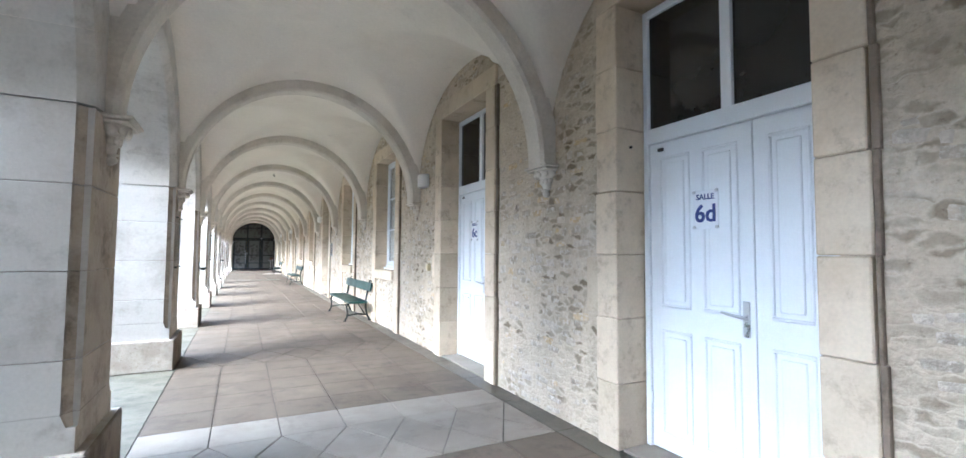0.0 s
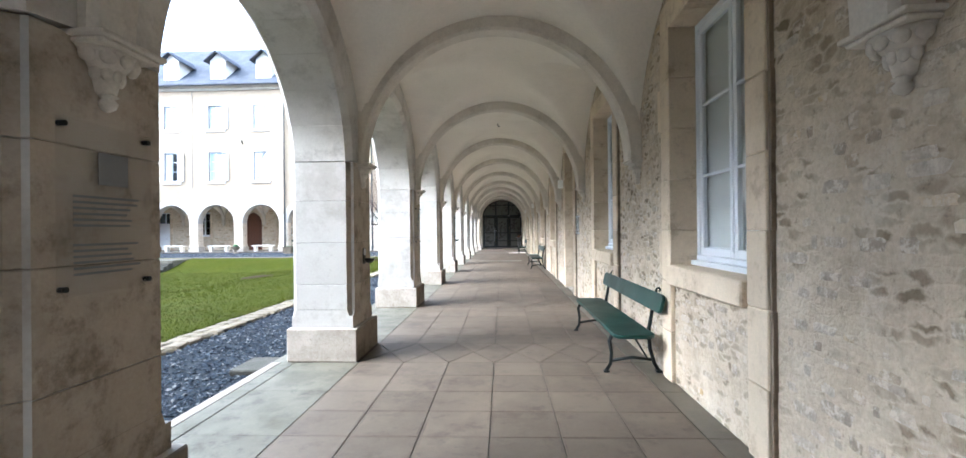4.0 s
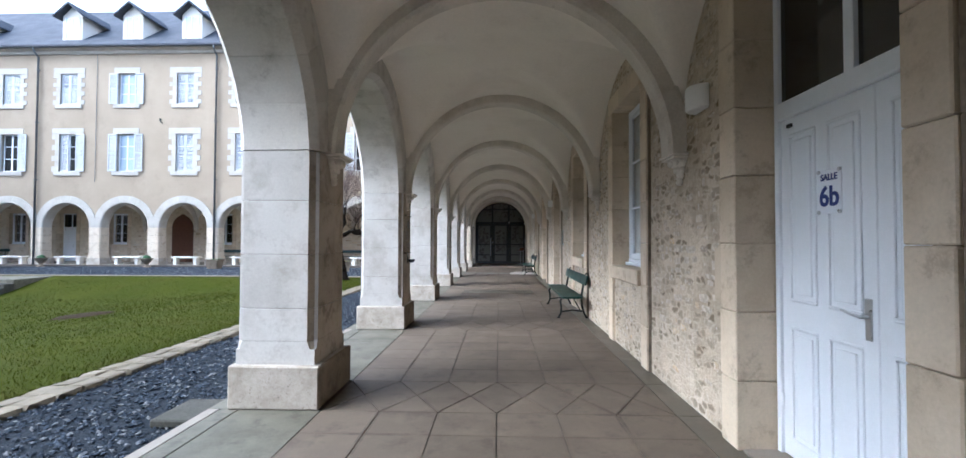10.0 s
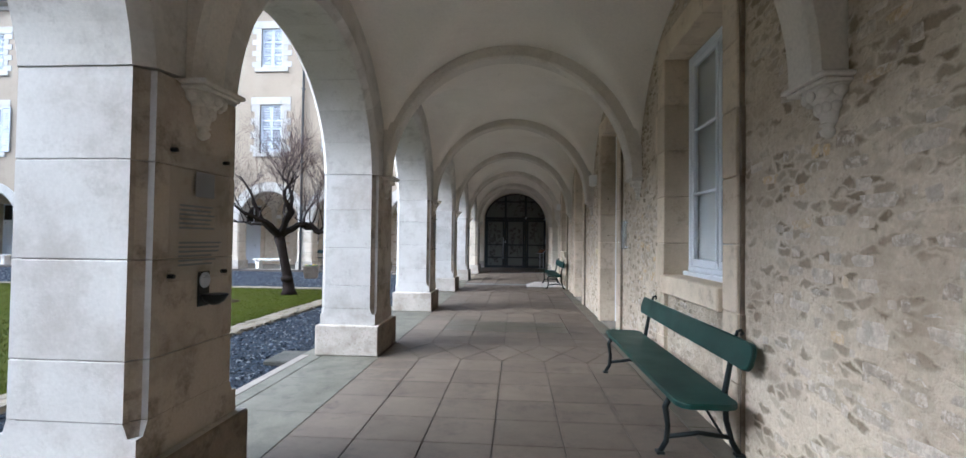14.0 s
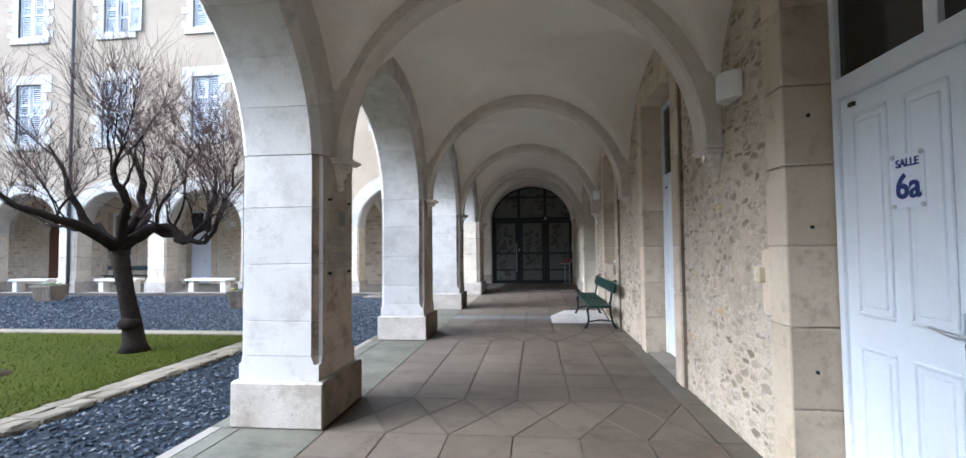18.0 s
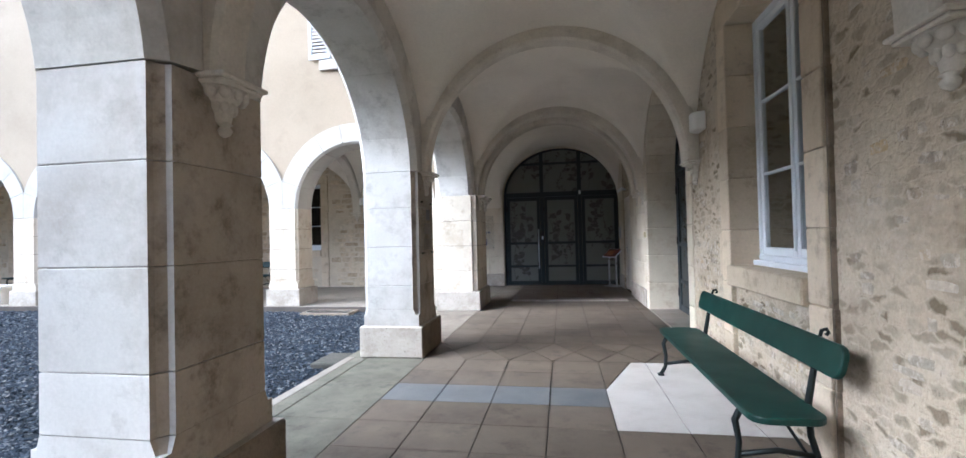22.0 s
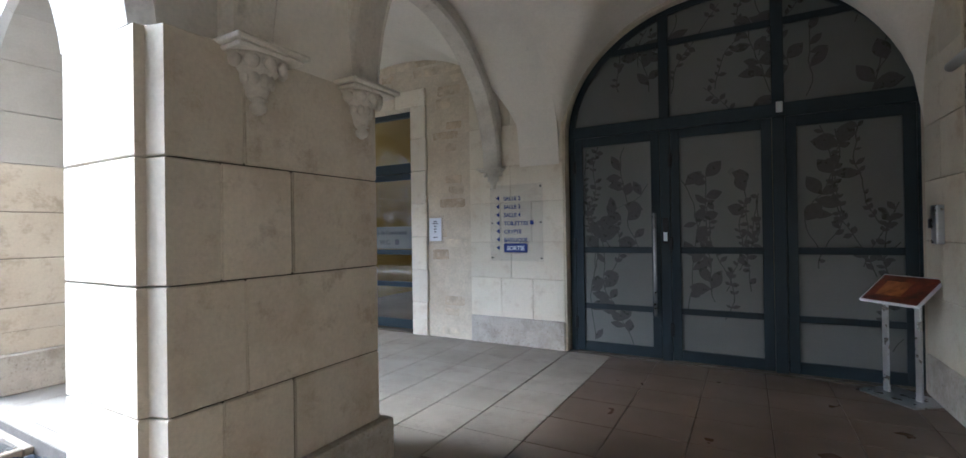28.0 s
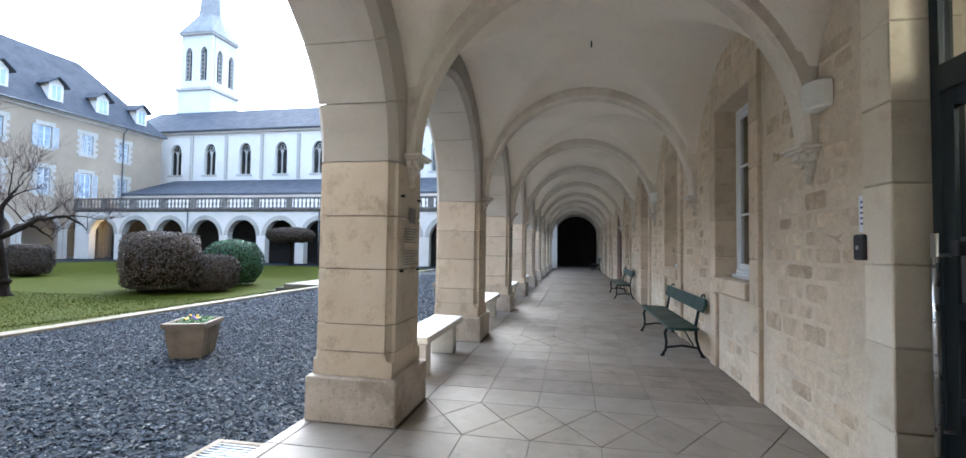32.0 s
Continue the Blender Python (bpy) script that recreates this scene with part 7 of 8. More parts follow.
# ---- trees ----
def make_tree(m, seed, height, spread, label, limbs=()):
    rng = random.Random(seed)
    t = thing("tree", label, "tree", m)
    bm, tw_v, tw_f = bmesh.new(), [], []

    def twig(a, b, r):
        d = (b - a)
        s = d.cross(Vector((0.2, 0.5, 0.7))).normalized() * r
        u = d.cross(s).normalized() * r
        o = len(tw_v)
        tw_v.extend([a + s, a - s * 0.5 + u * 0.86, a - s * 0.5 - u * 0.86, b + s * 0.4, b - s * 0.2 + u * 0.34, b - s * 0.2 - u * 0.34])
        tw_f.extend([(o, o + 1, o + 4, o + 3), (o + 1, o + 2, o + 5, o + 4), (o + 2, o, o + 3, o + 5)])

    def shoots(p, d, n, ln):
        for _ in range(n):
            q = (d * 0.6 + Vector((rng.uniform(-1, 1), rng.uniform(-1, 1), rng.uniform(-0.1, 1.2)))).normalized()
            a = p.copy()
            r = rng.uniform(0.0036, 0.0064)
            for k in range(3):
                b = a + q * ln * rng.uniform(0.7, 1.2) / 3
                twig(a, b, r)
                if k and rng.random() < 0.8:
                    q2 = (q + Vector((rng.uniform(-1, 1), rng.uniform(-1, 1), rng.uniform(-0.4, 0.8))) * 0.7).normalized()
                    twig(b, b + q2 * ln * 0.45, r * 0.6)
                a, r = b, r * 0.75
                q = (q + Vector((rng.uniform(-1, 1), rng.uniform(-1, 1), rng.uniform(-0.3, 0.7))) * 0.25).normalized()

    def limb(p, d, r, ln, depth):
        pts, rad = [p], [r]
        n = 6
        for k in range(n):
            d = (d + Vector((rng.uniform(-1, 1), rng.uniform(-1, 1), rng.uniform(-0.6, 0.9))) * 0.33).normalized()
            p = p + d * ln / n
            pts.append(p)
            rad.append(r * (1 - 0.55 * (k + 1) / n) * rng.uniform(0.9, 1.12))
            if depth < 3 and k >= 2 and rng.random() < 0.55:
                q = (d + Vector((rng.uniform(-1, 1), rng.uniform(-1, 1), rng.uniform(-0.2, 1.0))) * 0.9).normalized()
                limb(p, q, rad[-1] * 0.62, ln * rng.uniform(0.45, 0.7), depth + 1)
            if depth >= 1 and k >= 2:
                shoots(p, d, 2 if depth > 1 else 3, spread * 0.34)
        tube(pts, rad, 7 if depth < 2 else 5, bm)
        shoots(p, d, 8 if depth > 1 else 12, spread * 0.42)

    tp = [Vector((0, 0, -0.08)), Vector((-0.02, 0.02, 0.10)), Vector((-0.05, 0.0, 0.45)), Vector((-0.14, -0.02, 0.9)), Vector((-0.24, 0, 1.3)), Vector((-0.33, 0.02, height * 0.40))]
    tube(tp, [0.26, 0.17, 0.135, 0.12, 0.125, 0.15], 10, bm)
    bmesh.ops.create_icosphere(bm, subdivisions=2, radius=0.15, matrix=Matrix.Translation((-0.05, -0.04, 0.42)) @ Matrix.Diagonal((1.15, 1.1, 0.8, 1)))
    top = tp[-1]
    for path in limbs:
        pts = [top] + [Vector(q) for q in path]
        fine = [pts[0]]
        for q, w in zip(pts, pts[1:]):
            for k in range(1, 4):
                fine.append(q.lerp(w, k / 3) + Vector((rng.uniform(-1, 1), rng.uniform(-1, 1), rng.uniform(-1, 1))) * (0.045 if k < 3 else 0.0))
        rad = [0.088 * (1 - 0.84 * k / (len(fine) - 1)) * rng.uniform(0.9, 1.15) for k in range(len(fine))]
        tube(fine, rad, 8, bm)
        for k in range(4, len(fine)):
            d = (fine[k] - fine[k - 1]).normalized()
            up = (d * 0.5 + Vector((rng.uniform(-0.7, 0.5), rng.uniform(-0.7, 0.7), rng.uniform(0.3, 1.2)))).normalized()
            if rng.random() < 0.6:
                limb(fine[k], up, rad[k] * 0.34 + 0.005, spread * rng.uniform(0.25, 0.55), 2)
            shoots(fine[k], up, 1, spread * 0.3)
    for k in range(0 if limbs else 7):
        a = 2 * math.pi * k / 7 + rng.uniform(-0.3, 0.3)
        lift = rng.uniform(0.0, 0.5) if k % 2 else rng.uniform(0.7, 1.5)
        limb(top, Vector((math.cos(a), math.sin(a), lift)).normalized(), 0.085, spread * rng.uniform(0.75, 1.1), 0)
    part("trunk", bm, M_BARK, t, "gnarled dark trunk and limbs", True)
    cr = raw("crown", [tuple(v) for v in tw_v], tw_f, M_TWIG, t)
    tagged(cr, "fine bare reddish twigs")
    return t


make_tree(pose(-4.62, 30.15, GZ + 0.03), 11, 4.0, 2.0, "gnarled bare pollarded tree on the lawn's edge", (
    ((0.25, 0, 1.95), (0.60, 0.05, 1.95), (0.82, 0, 1.72), (1.15, 0.05, 1.70), (1.48, 0, 2.2), (1.72, -0.1, 2.8)),
    ((0.25, 0.05, 1.95), (0.80, 0.1, 1.75), (1.10, 0.2, 2.1), (1.15, 0.3, 2.7), (0.9, 0.4, 3.1)),
    ((-0.05, 0.2, 2.3), (-0.10, 0.15, 2.9), (-0.4, 0, 3.5)), ((0.12, -0.3, 2.3), (0.05, -0.5, 2.8), (0.35, -0.6, 3.2)),
    ((-0.7, 0, 2.0), (-1.2, 0.1, 1.95), (-1.9, 0.2, 2.05)), ((-0.75, -0.2, 2.1), (-0.95, -0.3, 2.7), (-1.4, -0.2, 3.3)),
    ((-0.5, 0.7, 2.1), (-0.8, 1.2, 2.5), (-0.9, 1.5, 3.0)), ((-0.3, -0.8, 2.0), (-0.6, -1.3, 2.2), (-1.0, -1.6, 2.8))))
make_tree(pose(-25.0, 31.1, GZ - 0.05, 0, 0, 70) @ Matrix.Scale(1.75, 4), 23, 4.2, 1.5, "tall bare courtyard tree with upright twigs", (
    ((-0.4, 0.1, 2.3), (-0.5, 0.1, 2.9), (-0.55, 0.1, 3.7)), ((-0.2, -0.2, 2.3), (-0.1, -0.3, 3.0), (-0.15, -0.3, 3.8)), ((-0.1, 0.3, 2.2), (0.15, 0.4, 2.8), (0.2, 0.5, 3.5)),
    ((-0.7, -0.1, 2.0), (-1.0, -0.2, 2.4), (-1.2, -0.3, 3.1)), ((0.1, 0.0, 2.1), (0.4, -0.1, 2.5), (0.55, -0.1, 3.2))))


make_tree(pose(-15.8, 18.3, lawn_z(-15.8, 18.3), 0, 0, 200) @ Matrix.Scale(1.45, 4), 31, 4.0, 1.9, "wide bare tree with drooping branches on the lawn", (
    ((0.5, 0.1, 2.0), (1.0, 0.2, 2.1), (1.5, 0.2, 1.9), (1.9, 0.1, 1.6)), ((-0.8, 0.2, 2.0), (-1.4, 0.2, 2.2), (-2.0, 0.1, 1.9)),
    ((0.1, -0.7, 2.2), (0.3, -1.3, 2.3), (0.2, -1.9, 1.9)), ((-0.2, 0.7, 2.1), (0.0, 1.3, 2.4), (0.1, 1.9, 2.1)),
    ((-0.1, 0.1, 2.4), (0.1, 0.0, 2.9), (0.3, -0.1, 3.2))))


# ---- clipped hedges ----
def make_bush(m, sx, sy, sz, mat, label, seed, flat=0.8):
    rng = random.Random(seed)
    b = thing("bush", label, "bush", m, "", "")
    vs, fs = [], []
    n = 8000
    for i in range(n):
        th, ph = rng.uniform(0, 2 * math.pi), math.acos(rng.uniform(-0.9, 1))
        d = Vector((math.sin(ph) * math.cos(th), math.sin(ph) * math.sin(th), math.cos(ph)))
        p = max(abs(d.x), abs(d.y), abs(d.z))
        k = (1 - flat) + flat * min(1.35, 1 / p) * 0.82
        k *= 1 + 0.06 * noise.noise(d * 3 + Vector((seed, 0, 0))) + rng.uniform(-0.06, 0.03)
        c = Vector((d.x * sx * k, d.y * sy * k, sz * 0.5 + d.z * sz * 0.52 * k))
        if c.z < 0:
            c.z = rng.uniform(0, 0.1)
        a = Vector((rng.uniform(-1, 1), rng.uniform(-1, 1), rng.uniform(-1, 1))).normalized() * 0.065
        e = a.cross(d).normalized() * 0.035
        o = len(vs)
        vs += [tuple(c - a), tuple(c + e), tuple(c + a), tuple(c - e)]
        fs.append((o, o + 1, o + 2, o + 3))
    tagged(raw("leaves", vs, fs, mat, b), "dense clipped twigs and leaves")
    bm = bmesh.new()
    bmesh.ops.create_icosphere(bm, subdivisions=3, radius=1.0)
    for v in bm.verts:
        d = v.co.normalized()
        p = max(abs(d.x), abs(d.y), abs(d.z))
        k = ((1 - flat) + flat * min(1.35, 1 / p) * 0.82) * 0.90
        v.co = Vector((d.x * sx * k, d.y * sy * k, max(0.0, sz * 0.5 + d.z * sz * 0.52 * k)))
    # dark solid body stands for the shade between the inner branches
    part("core", bm, M_EARTH, b, "solid dark core coloured as the bush's inner shade", True)
    bm = bmesh.new()
    for k in range(7):
        a = 2 * math.pi * k / 7
        tube([(0.15 * math.cos(a), 0.15 * math.sin(a), -0.05), (sx * 0.5 * math.cos(a), sy * 0.5 * math.sin(a), sz * 0.4)], [0.03, 0.015], 6, bm)
    part("stems", bm, M_BARK, b)
    return b


make_bush(pose(-19.3, 22.3, lawn_z(-19.3, 22.3), 0, 0, 45), 2.75, 1.8, 2.9, M_HEDGE, "large clipped brown-leaved hedge on the lawn", 5)
make_bush(pose(-20.0, 24.5, lawn_z(-20, 24.5)), 1.05, 1.05, 1.8, M_HEDGE, "small clipped brown-leaved bush on the lawn", 6)
make_bush(pose(-23.2, 23.0, lawn_z(-23.2, 23.0)), 1.5, 1.45, 2.5, M_BOX, "rounded dark green clipped bush on the lawn", 7, 0.4)
make_bush(pose(-24.5, 7.2, lawn_z(-24.5, 7.2)), 1.2, 1.2, 2.1, M_HEDGE, "clipped brown-leaved bush across the lawn", 8)
hz = lawn_z(-7.9, 10.4)
tp = make_bush(pose(-7.9, 10.4, hz + 1.35), 0.95, 0.85, 1.25, M_HEDGE, "clipped brown topiary head on bare upright stems", 12, 0.7)
rngs = random.Random(4)
for k in range(9):
    a = 2 * math.pi * k / 9
    p0 = Vector((0.10 * math.cos(a), 0.10 * math.sin(a), -1.40))
    p1 = Vector((0.5 * math.cos(a + 0.3) * rngs.uniform(0.4, 1), 0.5 * math.sin(a + 0.3) * rngs.uniform(0.4, 1), 0.25))
    part("stem", tube([p0, p0.lerp(p1, 0.4) + Vector((rngs.uniform(-0.06, 0.06), rngs.uniform(-0.06, 0.06), 0)), p1], [0.025, 0.016, 0.01], 6), M_TWIG, tp)
um = make_bush(pose(-33.2, 19.9, 1.6), 1.3, 1.9, 1.2, M_HEDGE, "low umbrella-shaped tree before the arcade", 10, 0.3)
um["category"] = "tree"
part("trunk", tube([(0.05, 0, -1.72), (0, 0.05, -1.0), (-0.05, 0, 0.2)], [0.11, 0.09, 0.08], 8), M_BARK, um, "", True)


# ---- planters ----
def make_planter(m, seed, flowers=True):
    rng = random.Random(seed)
    p = thing("planter", "weathered concrete planter with small flowering plants", "planter", m, "courtyard planters")
    bm = bmesh.new()
    lo, hi = 0.24, 0.32
    prof = []
    for h, r in ((0, lo), (0.30, lo + 0.05), (0.46, hi - 0.02), (0.462, hi + 0.02), (0.53, hi + 0.025), (0.532, hi - 0.035), (0.44, hi - 0.05)):
        prof.append([bm.verts.new((sx * r * 1.15, sy * r, h)) for sx, sy in ((-1, -1), (1, -1), (1, 1), (-1, 1))])
    for q, w in zip(prof, prof[1:]):
        for k in range(4):
            bm.faces.new((q[k], q[(k + 1) % 4], w[(k + 1) % 4], w[k]))
    bm.faces.new(prof[0][::-1])
    bm.faces.new(prof[-1])
    part("pot", bm, M_POT, p)
    for s in (-1, 1):
        for k in range(5):
            x = -0.24 + 0.12 * k
            part("rib", tube([(x, s * 0.252, 0.04), (x * 1.12, s * 0.312, 0.44)], 0.018, 6), M_POT, p)
    part("soil", box((-0.30, -0.25, 0.42), (0.30, 0.25, 0.47), 0.02), M_EARTH, p, "dark soil")
    vs, fs = [], []
    for i in range(260):
        c = Vector((rng.uniform(-0.29, 0.29), rng.uniform(-0.24, 0.24), 0.47 + rng.uniform(0, 0.10)))
        a = Vector((rng.uniform(-1, 1), rng.uniform(-1, 1), rng.uniform(0, 1))).normalized() * 0.035
        e = a.cross(Vector((0.3, 0.2, 0.9))).normalized() * 0.014
        o = len(vs)
        vs += [tuple(c - a), tuple(c + e), tuple(c + a), tuple(c - e)]
        fs.append((o, o + 1, o + 2, o + 3))
    raw("foliage", vs, fs, M_LEAF, p)
    if flowers:
        for i in range(9):
            bm = bmesh.new()
            bmesh.ops.create_icosphere(bm, subdivisions=1, radius=0.028)
            bmesh.ops.scale(bm, vec=(1, 1, 0.5), verts=bm.verts)
            o = part("flower", bm, M_YEL if i < 6 else M_VIO, p, "small yellow or violet flower")
            o.location = (rng.uniform(-0.26, 0.26), rng.uniform(-0.2, 0.2), 0.58)
    return p


make_planter(pose(-6.48, 35.75, GZ - 0.02, 0, 0, 20) @ Matrix.Diagonal((0.84, 0.84, 0.95, 1)), 1)
make_planter(pose(-14.4, 37.4, GZ - 0.02), 3, False)
for x in (-19.0, -25.4):
    ur = thing("stone_urn", "weathered stone urn beside the arcade", "urn", pose(x, 38.3, GZ - 0.02), "stone urns")
    part("bowl", lathe([(0.20, 0), (0.20, 0.08), (0.09, 0.14), (0.11, 0.22), (0.26, 0.38), (0.33, 0.52), (0.35, 0.55), (0.28, 0.54), (0.2, 0.44)], 16), M_POT, ur, "", True)
    part("shrub", lathe([(0.05, 0.44), (0.24, 0.52), (0.18, 0.66), (0.05, 0.72)], 9), M_BOX, ur, "low green plant")


# ---- white stone benches between the piers of the second corridor ----
def make_stone_bench(m):
    b = thing("stone_bench", "white stone bench slab on two block legs between the piers", "bench", m, "white stone benches")
    part("slab", box((-0.85, -0.22, 0.40), (0.85, 0.22, 0.49), 0.012), M_BENCHW, b)
    for s in (-0.62, 0.62):
        part("leg", box((s - 0.10, -0.16, 0), (s + 0.10, 0.16, 0.40), 0.01), M_BENCHW, b)
    return b


sb = make_stone_bench(pose(W2C[0], IN2 - 0.38, 0))
for k in (1, 2, 3, 4, 5, 6, 7, 8):
    copy_thing(sb, pose(W2C[k], IN2 - 0.38, 0))
# steps down to the lawn and flat stones by the long corridor
st = thing("stone_steps", "wide low worn stone steps up from the sunken lawn", "steps", pose(-19.3, 28.55, GZ))
for i in range(4):
    part("step", box((-1.5, 0.36 * i, -0.85), (1.5, 0.36 * i + (0.46 if i < 3 else 1.90), -0.465 + 0.155 * i), 0.02), M_WETSTONE if i < 3 else M_TILE_E, st)
for k in (1, 3, 5, 8):
    fs_ = thing("flat_stone", "flat worn stone slab in the gravel beside the pier", "stone slab", pose(-1.12, PIER0 + k * BAY - 0.32, GZ - 0.03), "flat stones")
    part("slab", box((-0.32, -0.26, 0), (0.10, 0.30, 0.075), 0.015), M_WETSTONE, fs_)
for x, y, r in ((-8.3, 13.9, 0.85), (-9.6, 23.8, 0.85), (-5.6, 28.8, 0.35)):
    ep = thing("bare_patch", "bare round earth patch in the lawn", "soil patch", None, "bare patches")
    bm = bmesh.new()
    rings = []
    for q, h in ((1.0, -0.02), (0.8, 0.035), (0.4, 0.06)):
        ring = []
        for k in range(24):
            a = 2 * math.pi * k / 24
            rr = r * q * (1 + 0.22 * noise.noise(Vector((math.cos(a) * 1.5, math.sin(a) * 1.5, x + q))))
            px, py = x + rr * math.cos(a), y + rr * 0.8 * math.sin(a)
            ring.append(bm.verts.new((px, py, lawn_z(px, py) + h + 0.02 * noise.noise(Vector((px * 5, py * 5, 1))))))
        rings.append(ring)
    for a, b in zip(rings, rings[1:]):
        for k in range(24):
            bm.faces.new((a[k], a[(k + 1) % 24], b[(k + 1) % 24], b[k]))
    bm.faces.new(rings[-1])
    part("earth", bm, M_EARTH, ep, "", True)
# doors and windows glimpsed behind the far arcade are the second corridor's own; its wooden door
wdr = thing("wooden_door", "dark brown wooden arched door in the second corridor", "door", pose(-20.1, NORTH, 0))
part("leaf", box((-0.75, -0.05, 0.0), (0.75, -0.02, 2.3), 0.01), M_WOODDOOR, wdr)
head = [(-0.75 + 1.3 * (1 - math.cos(k * 0.1885)), 2.3 + 1.3 * math.sin(k * 0.1885) * 0.85) for k in range(6)]
bm = prism([(-0.75, 2.299)] + head[1:-1] + [(0.0, 3.28)] + [(-x, z) for x, z in head[1:-1][::-1]] + [(0.75, 2.299)], -0.05, -0.02, "y")
part("arched_head", bm, M_WOODDOOR, wdr)
for z in (0.5, 1.2, 1.9):
    part("rail", box((-0.72, -0.065, z), (0.72, -0.051, z + 0.12), 0.005), M_WOODDOOR, wdr)

# ---- pieces of floors, walls and ground, last ----
def tile_mesh(name, w, d, mat, h=0.03, poly=None):
    pts = poly or [(-w / 2, -d / 2), (w / 2, -d / 2), (w / 2, d / 2), (-w / 2, d / 2)]
    bm = bmesh.new()
    a = [bm.verts.new((x, y, -h)) for x, y in pts]
    b = [bm.verts.new((x, y, -0.0015)) for x, y in pts]
    cx, cy = sum(p[0] for p in pts) / len(pts), sum(p[1] for p in pts) / len(pts)
    c = []
    for x, y in pts:
        q = Vector((cx - x, cy - y)).normalized() * 0.003
        c.append(bm.verts.new((x + q.x, y + q.y, 0)))
    n = len(pts)
    for k in range(n):
        bm.faces.new((a[k], a[(k + 1) % n], b[(k + 1) % n], b[k]))
        bm.faces.new((b[k], b[(k + 1) % n], c[(k + 1) % n], c[k]))
    me = bpy.data.meshes.new(name)
    if mat == M_TILE:
        # soiled border
        d = []
        for x, y in pts:
            q = Vector((cx - x, cy - y)).normalized() * 0.030
            d.append(bm.verts.new((x + q.x, y + q.y, 0)))
        rim = [bm.faces.new((c[k], c[(k + 1) % n], d[(k + 1) % n], d[k])) for k in range(n)]
        bm.faces.new(d)
        for f in rim:
            f.material_index = 1
    else:
        bm.faces.new(c)
    bm.to_mesh(me)
    bm.free()
    me.materials.append(mat)
    if mat == M_TILE:
        me.materials.append(M_TILE_RIM)
    return me


TMESH = {}


def shrunk(poly, g):
    """A convex polygon with every side moved inwards by g."""
    out, n = [], len(poly)
    area = sum(poly[k - 1][0] * poly[k][1] - poly[k][0] * poly[k - 1][1] for k in range(n))
    w = 1 if area > 0 else -1
    for k in range(n):
        p, a, b = Vector(poly[k]), Vector(poly[k - 1]), Vector(poly[(k + 1) % n])
        e, f = (p - a).normalized(), (b - p).normalized()
        m = Vector((-e.y - f.y, e.x + f.x)) * w
        m.normalize()
        out.append(tuple(p + m * (g / max(0.25, m.dot(Vector((-e.y, e.x)) * w)))))
    return out


def put_tile(floor, x0, x1, y0, y1, mat, poly=None, swap=False):
    """A tile over a rectangle, or over a polygon given in the same coordinates."""
    g = 0.004
    cx, cy = (x0 + x1) / 2, (y0 + y1) / 2
    rel = tuple((round(px - cx, 3), round(py - cy, 3)) for px, py in poly) if poly else None
    key = (round(x1 - x0, 3), round(y1 - y0, 3), mat.name, rel)
    if key not in TMESH:
        TMESH[key] = tile_mesh("tile", x1 - x0 - 2 * g, y1 - y0 - 0.005, mat, 0.03, shrunk(rel, 0.004) if rel else None)
    o = new("tile", TMESH[key])
    o.parent = floor
    o.location = (cx, cy, 0.0)
    return o


TX0, TW = 0.02, 0.52
cols = [TX0 + TW * i for i in range(7)]
rngt = random.Random(3)
floors = {}


def floor_for(y):
    k = 0 if y < 11 else 1 if y < 27 else 2
    if k not in floors:
        floors[k] = fl if k == 0 else tagged(new("floor"), "long corridor floor of square tan stone tiles", "floor", "", "structure")
    return floors[k]


def tone(x, y):
    if x > 3.1 and y < 31:
        return M_TILE_D
    if y > 40.0 and x > 0.5:
        return M_TILE_B
    if y > 39.6:
        return M_TILE_L
    if 33.0 < y < 33.85 and x < 2.0:
        return M_TILE_G
    if 0.45 < y < 1.85:
        return M_TILE_L
    if 24.9 < y < 25.85 and 0.5 < x < 2.6:
        return M_TILE_D
    return M_TILE


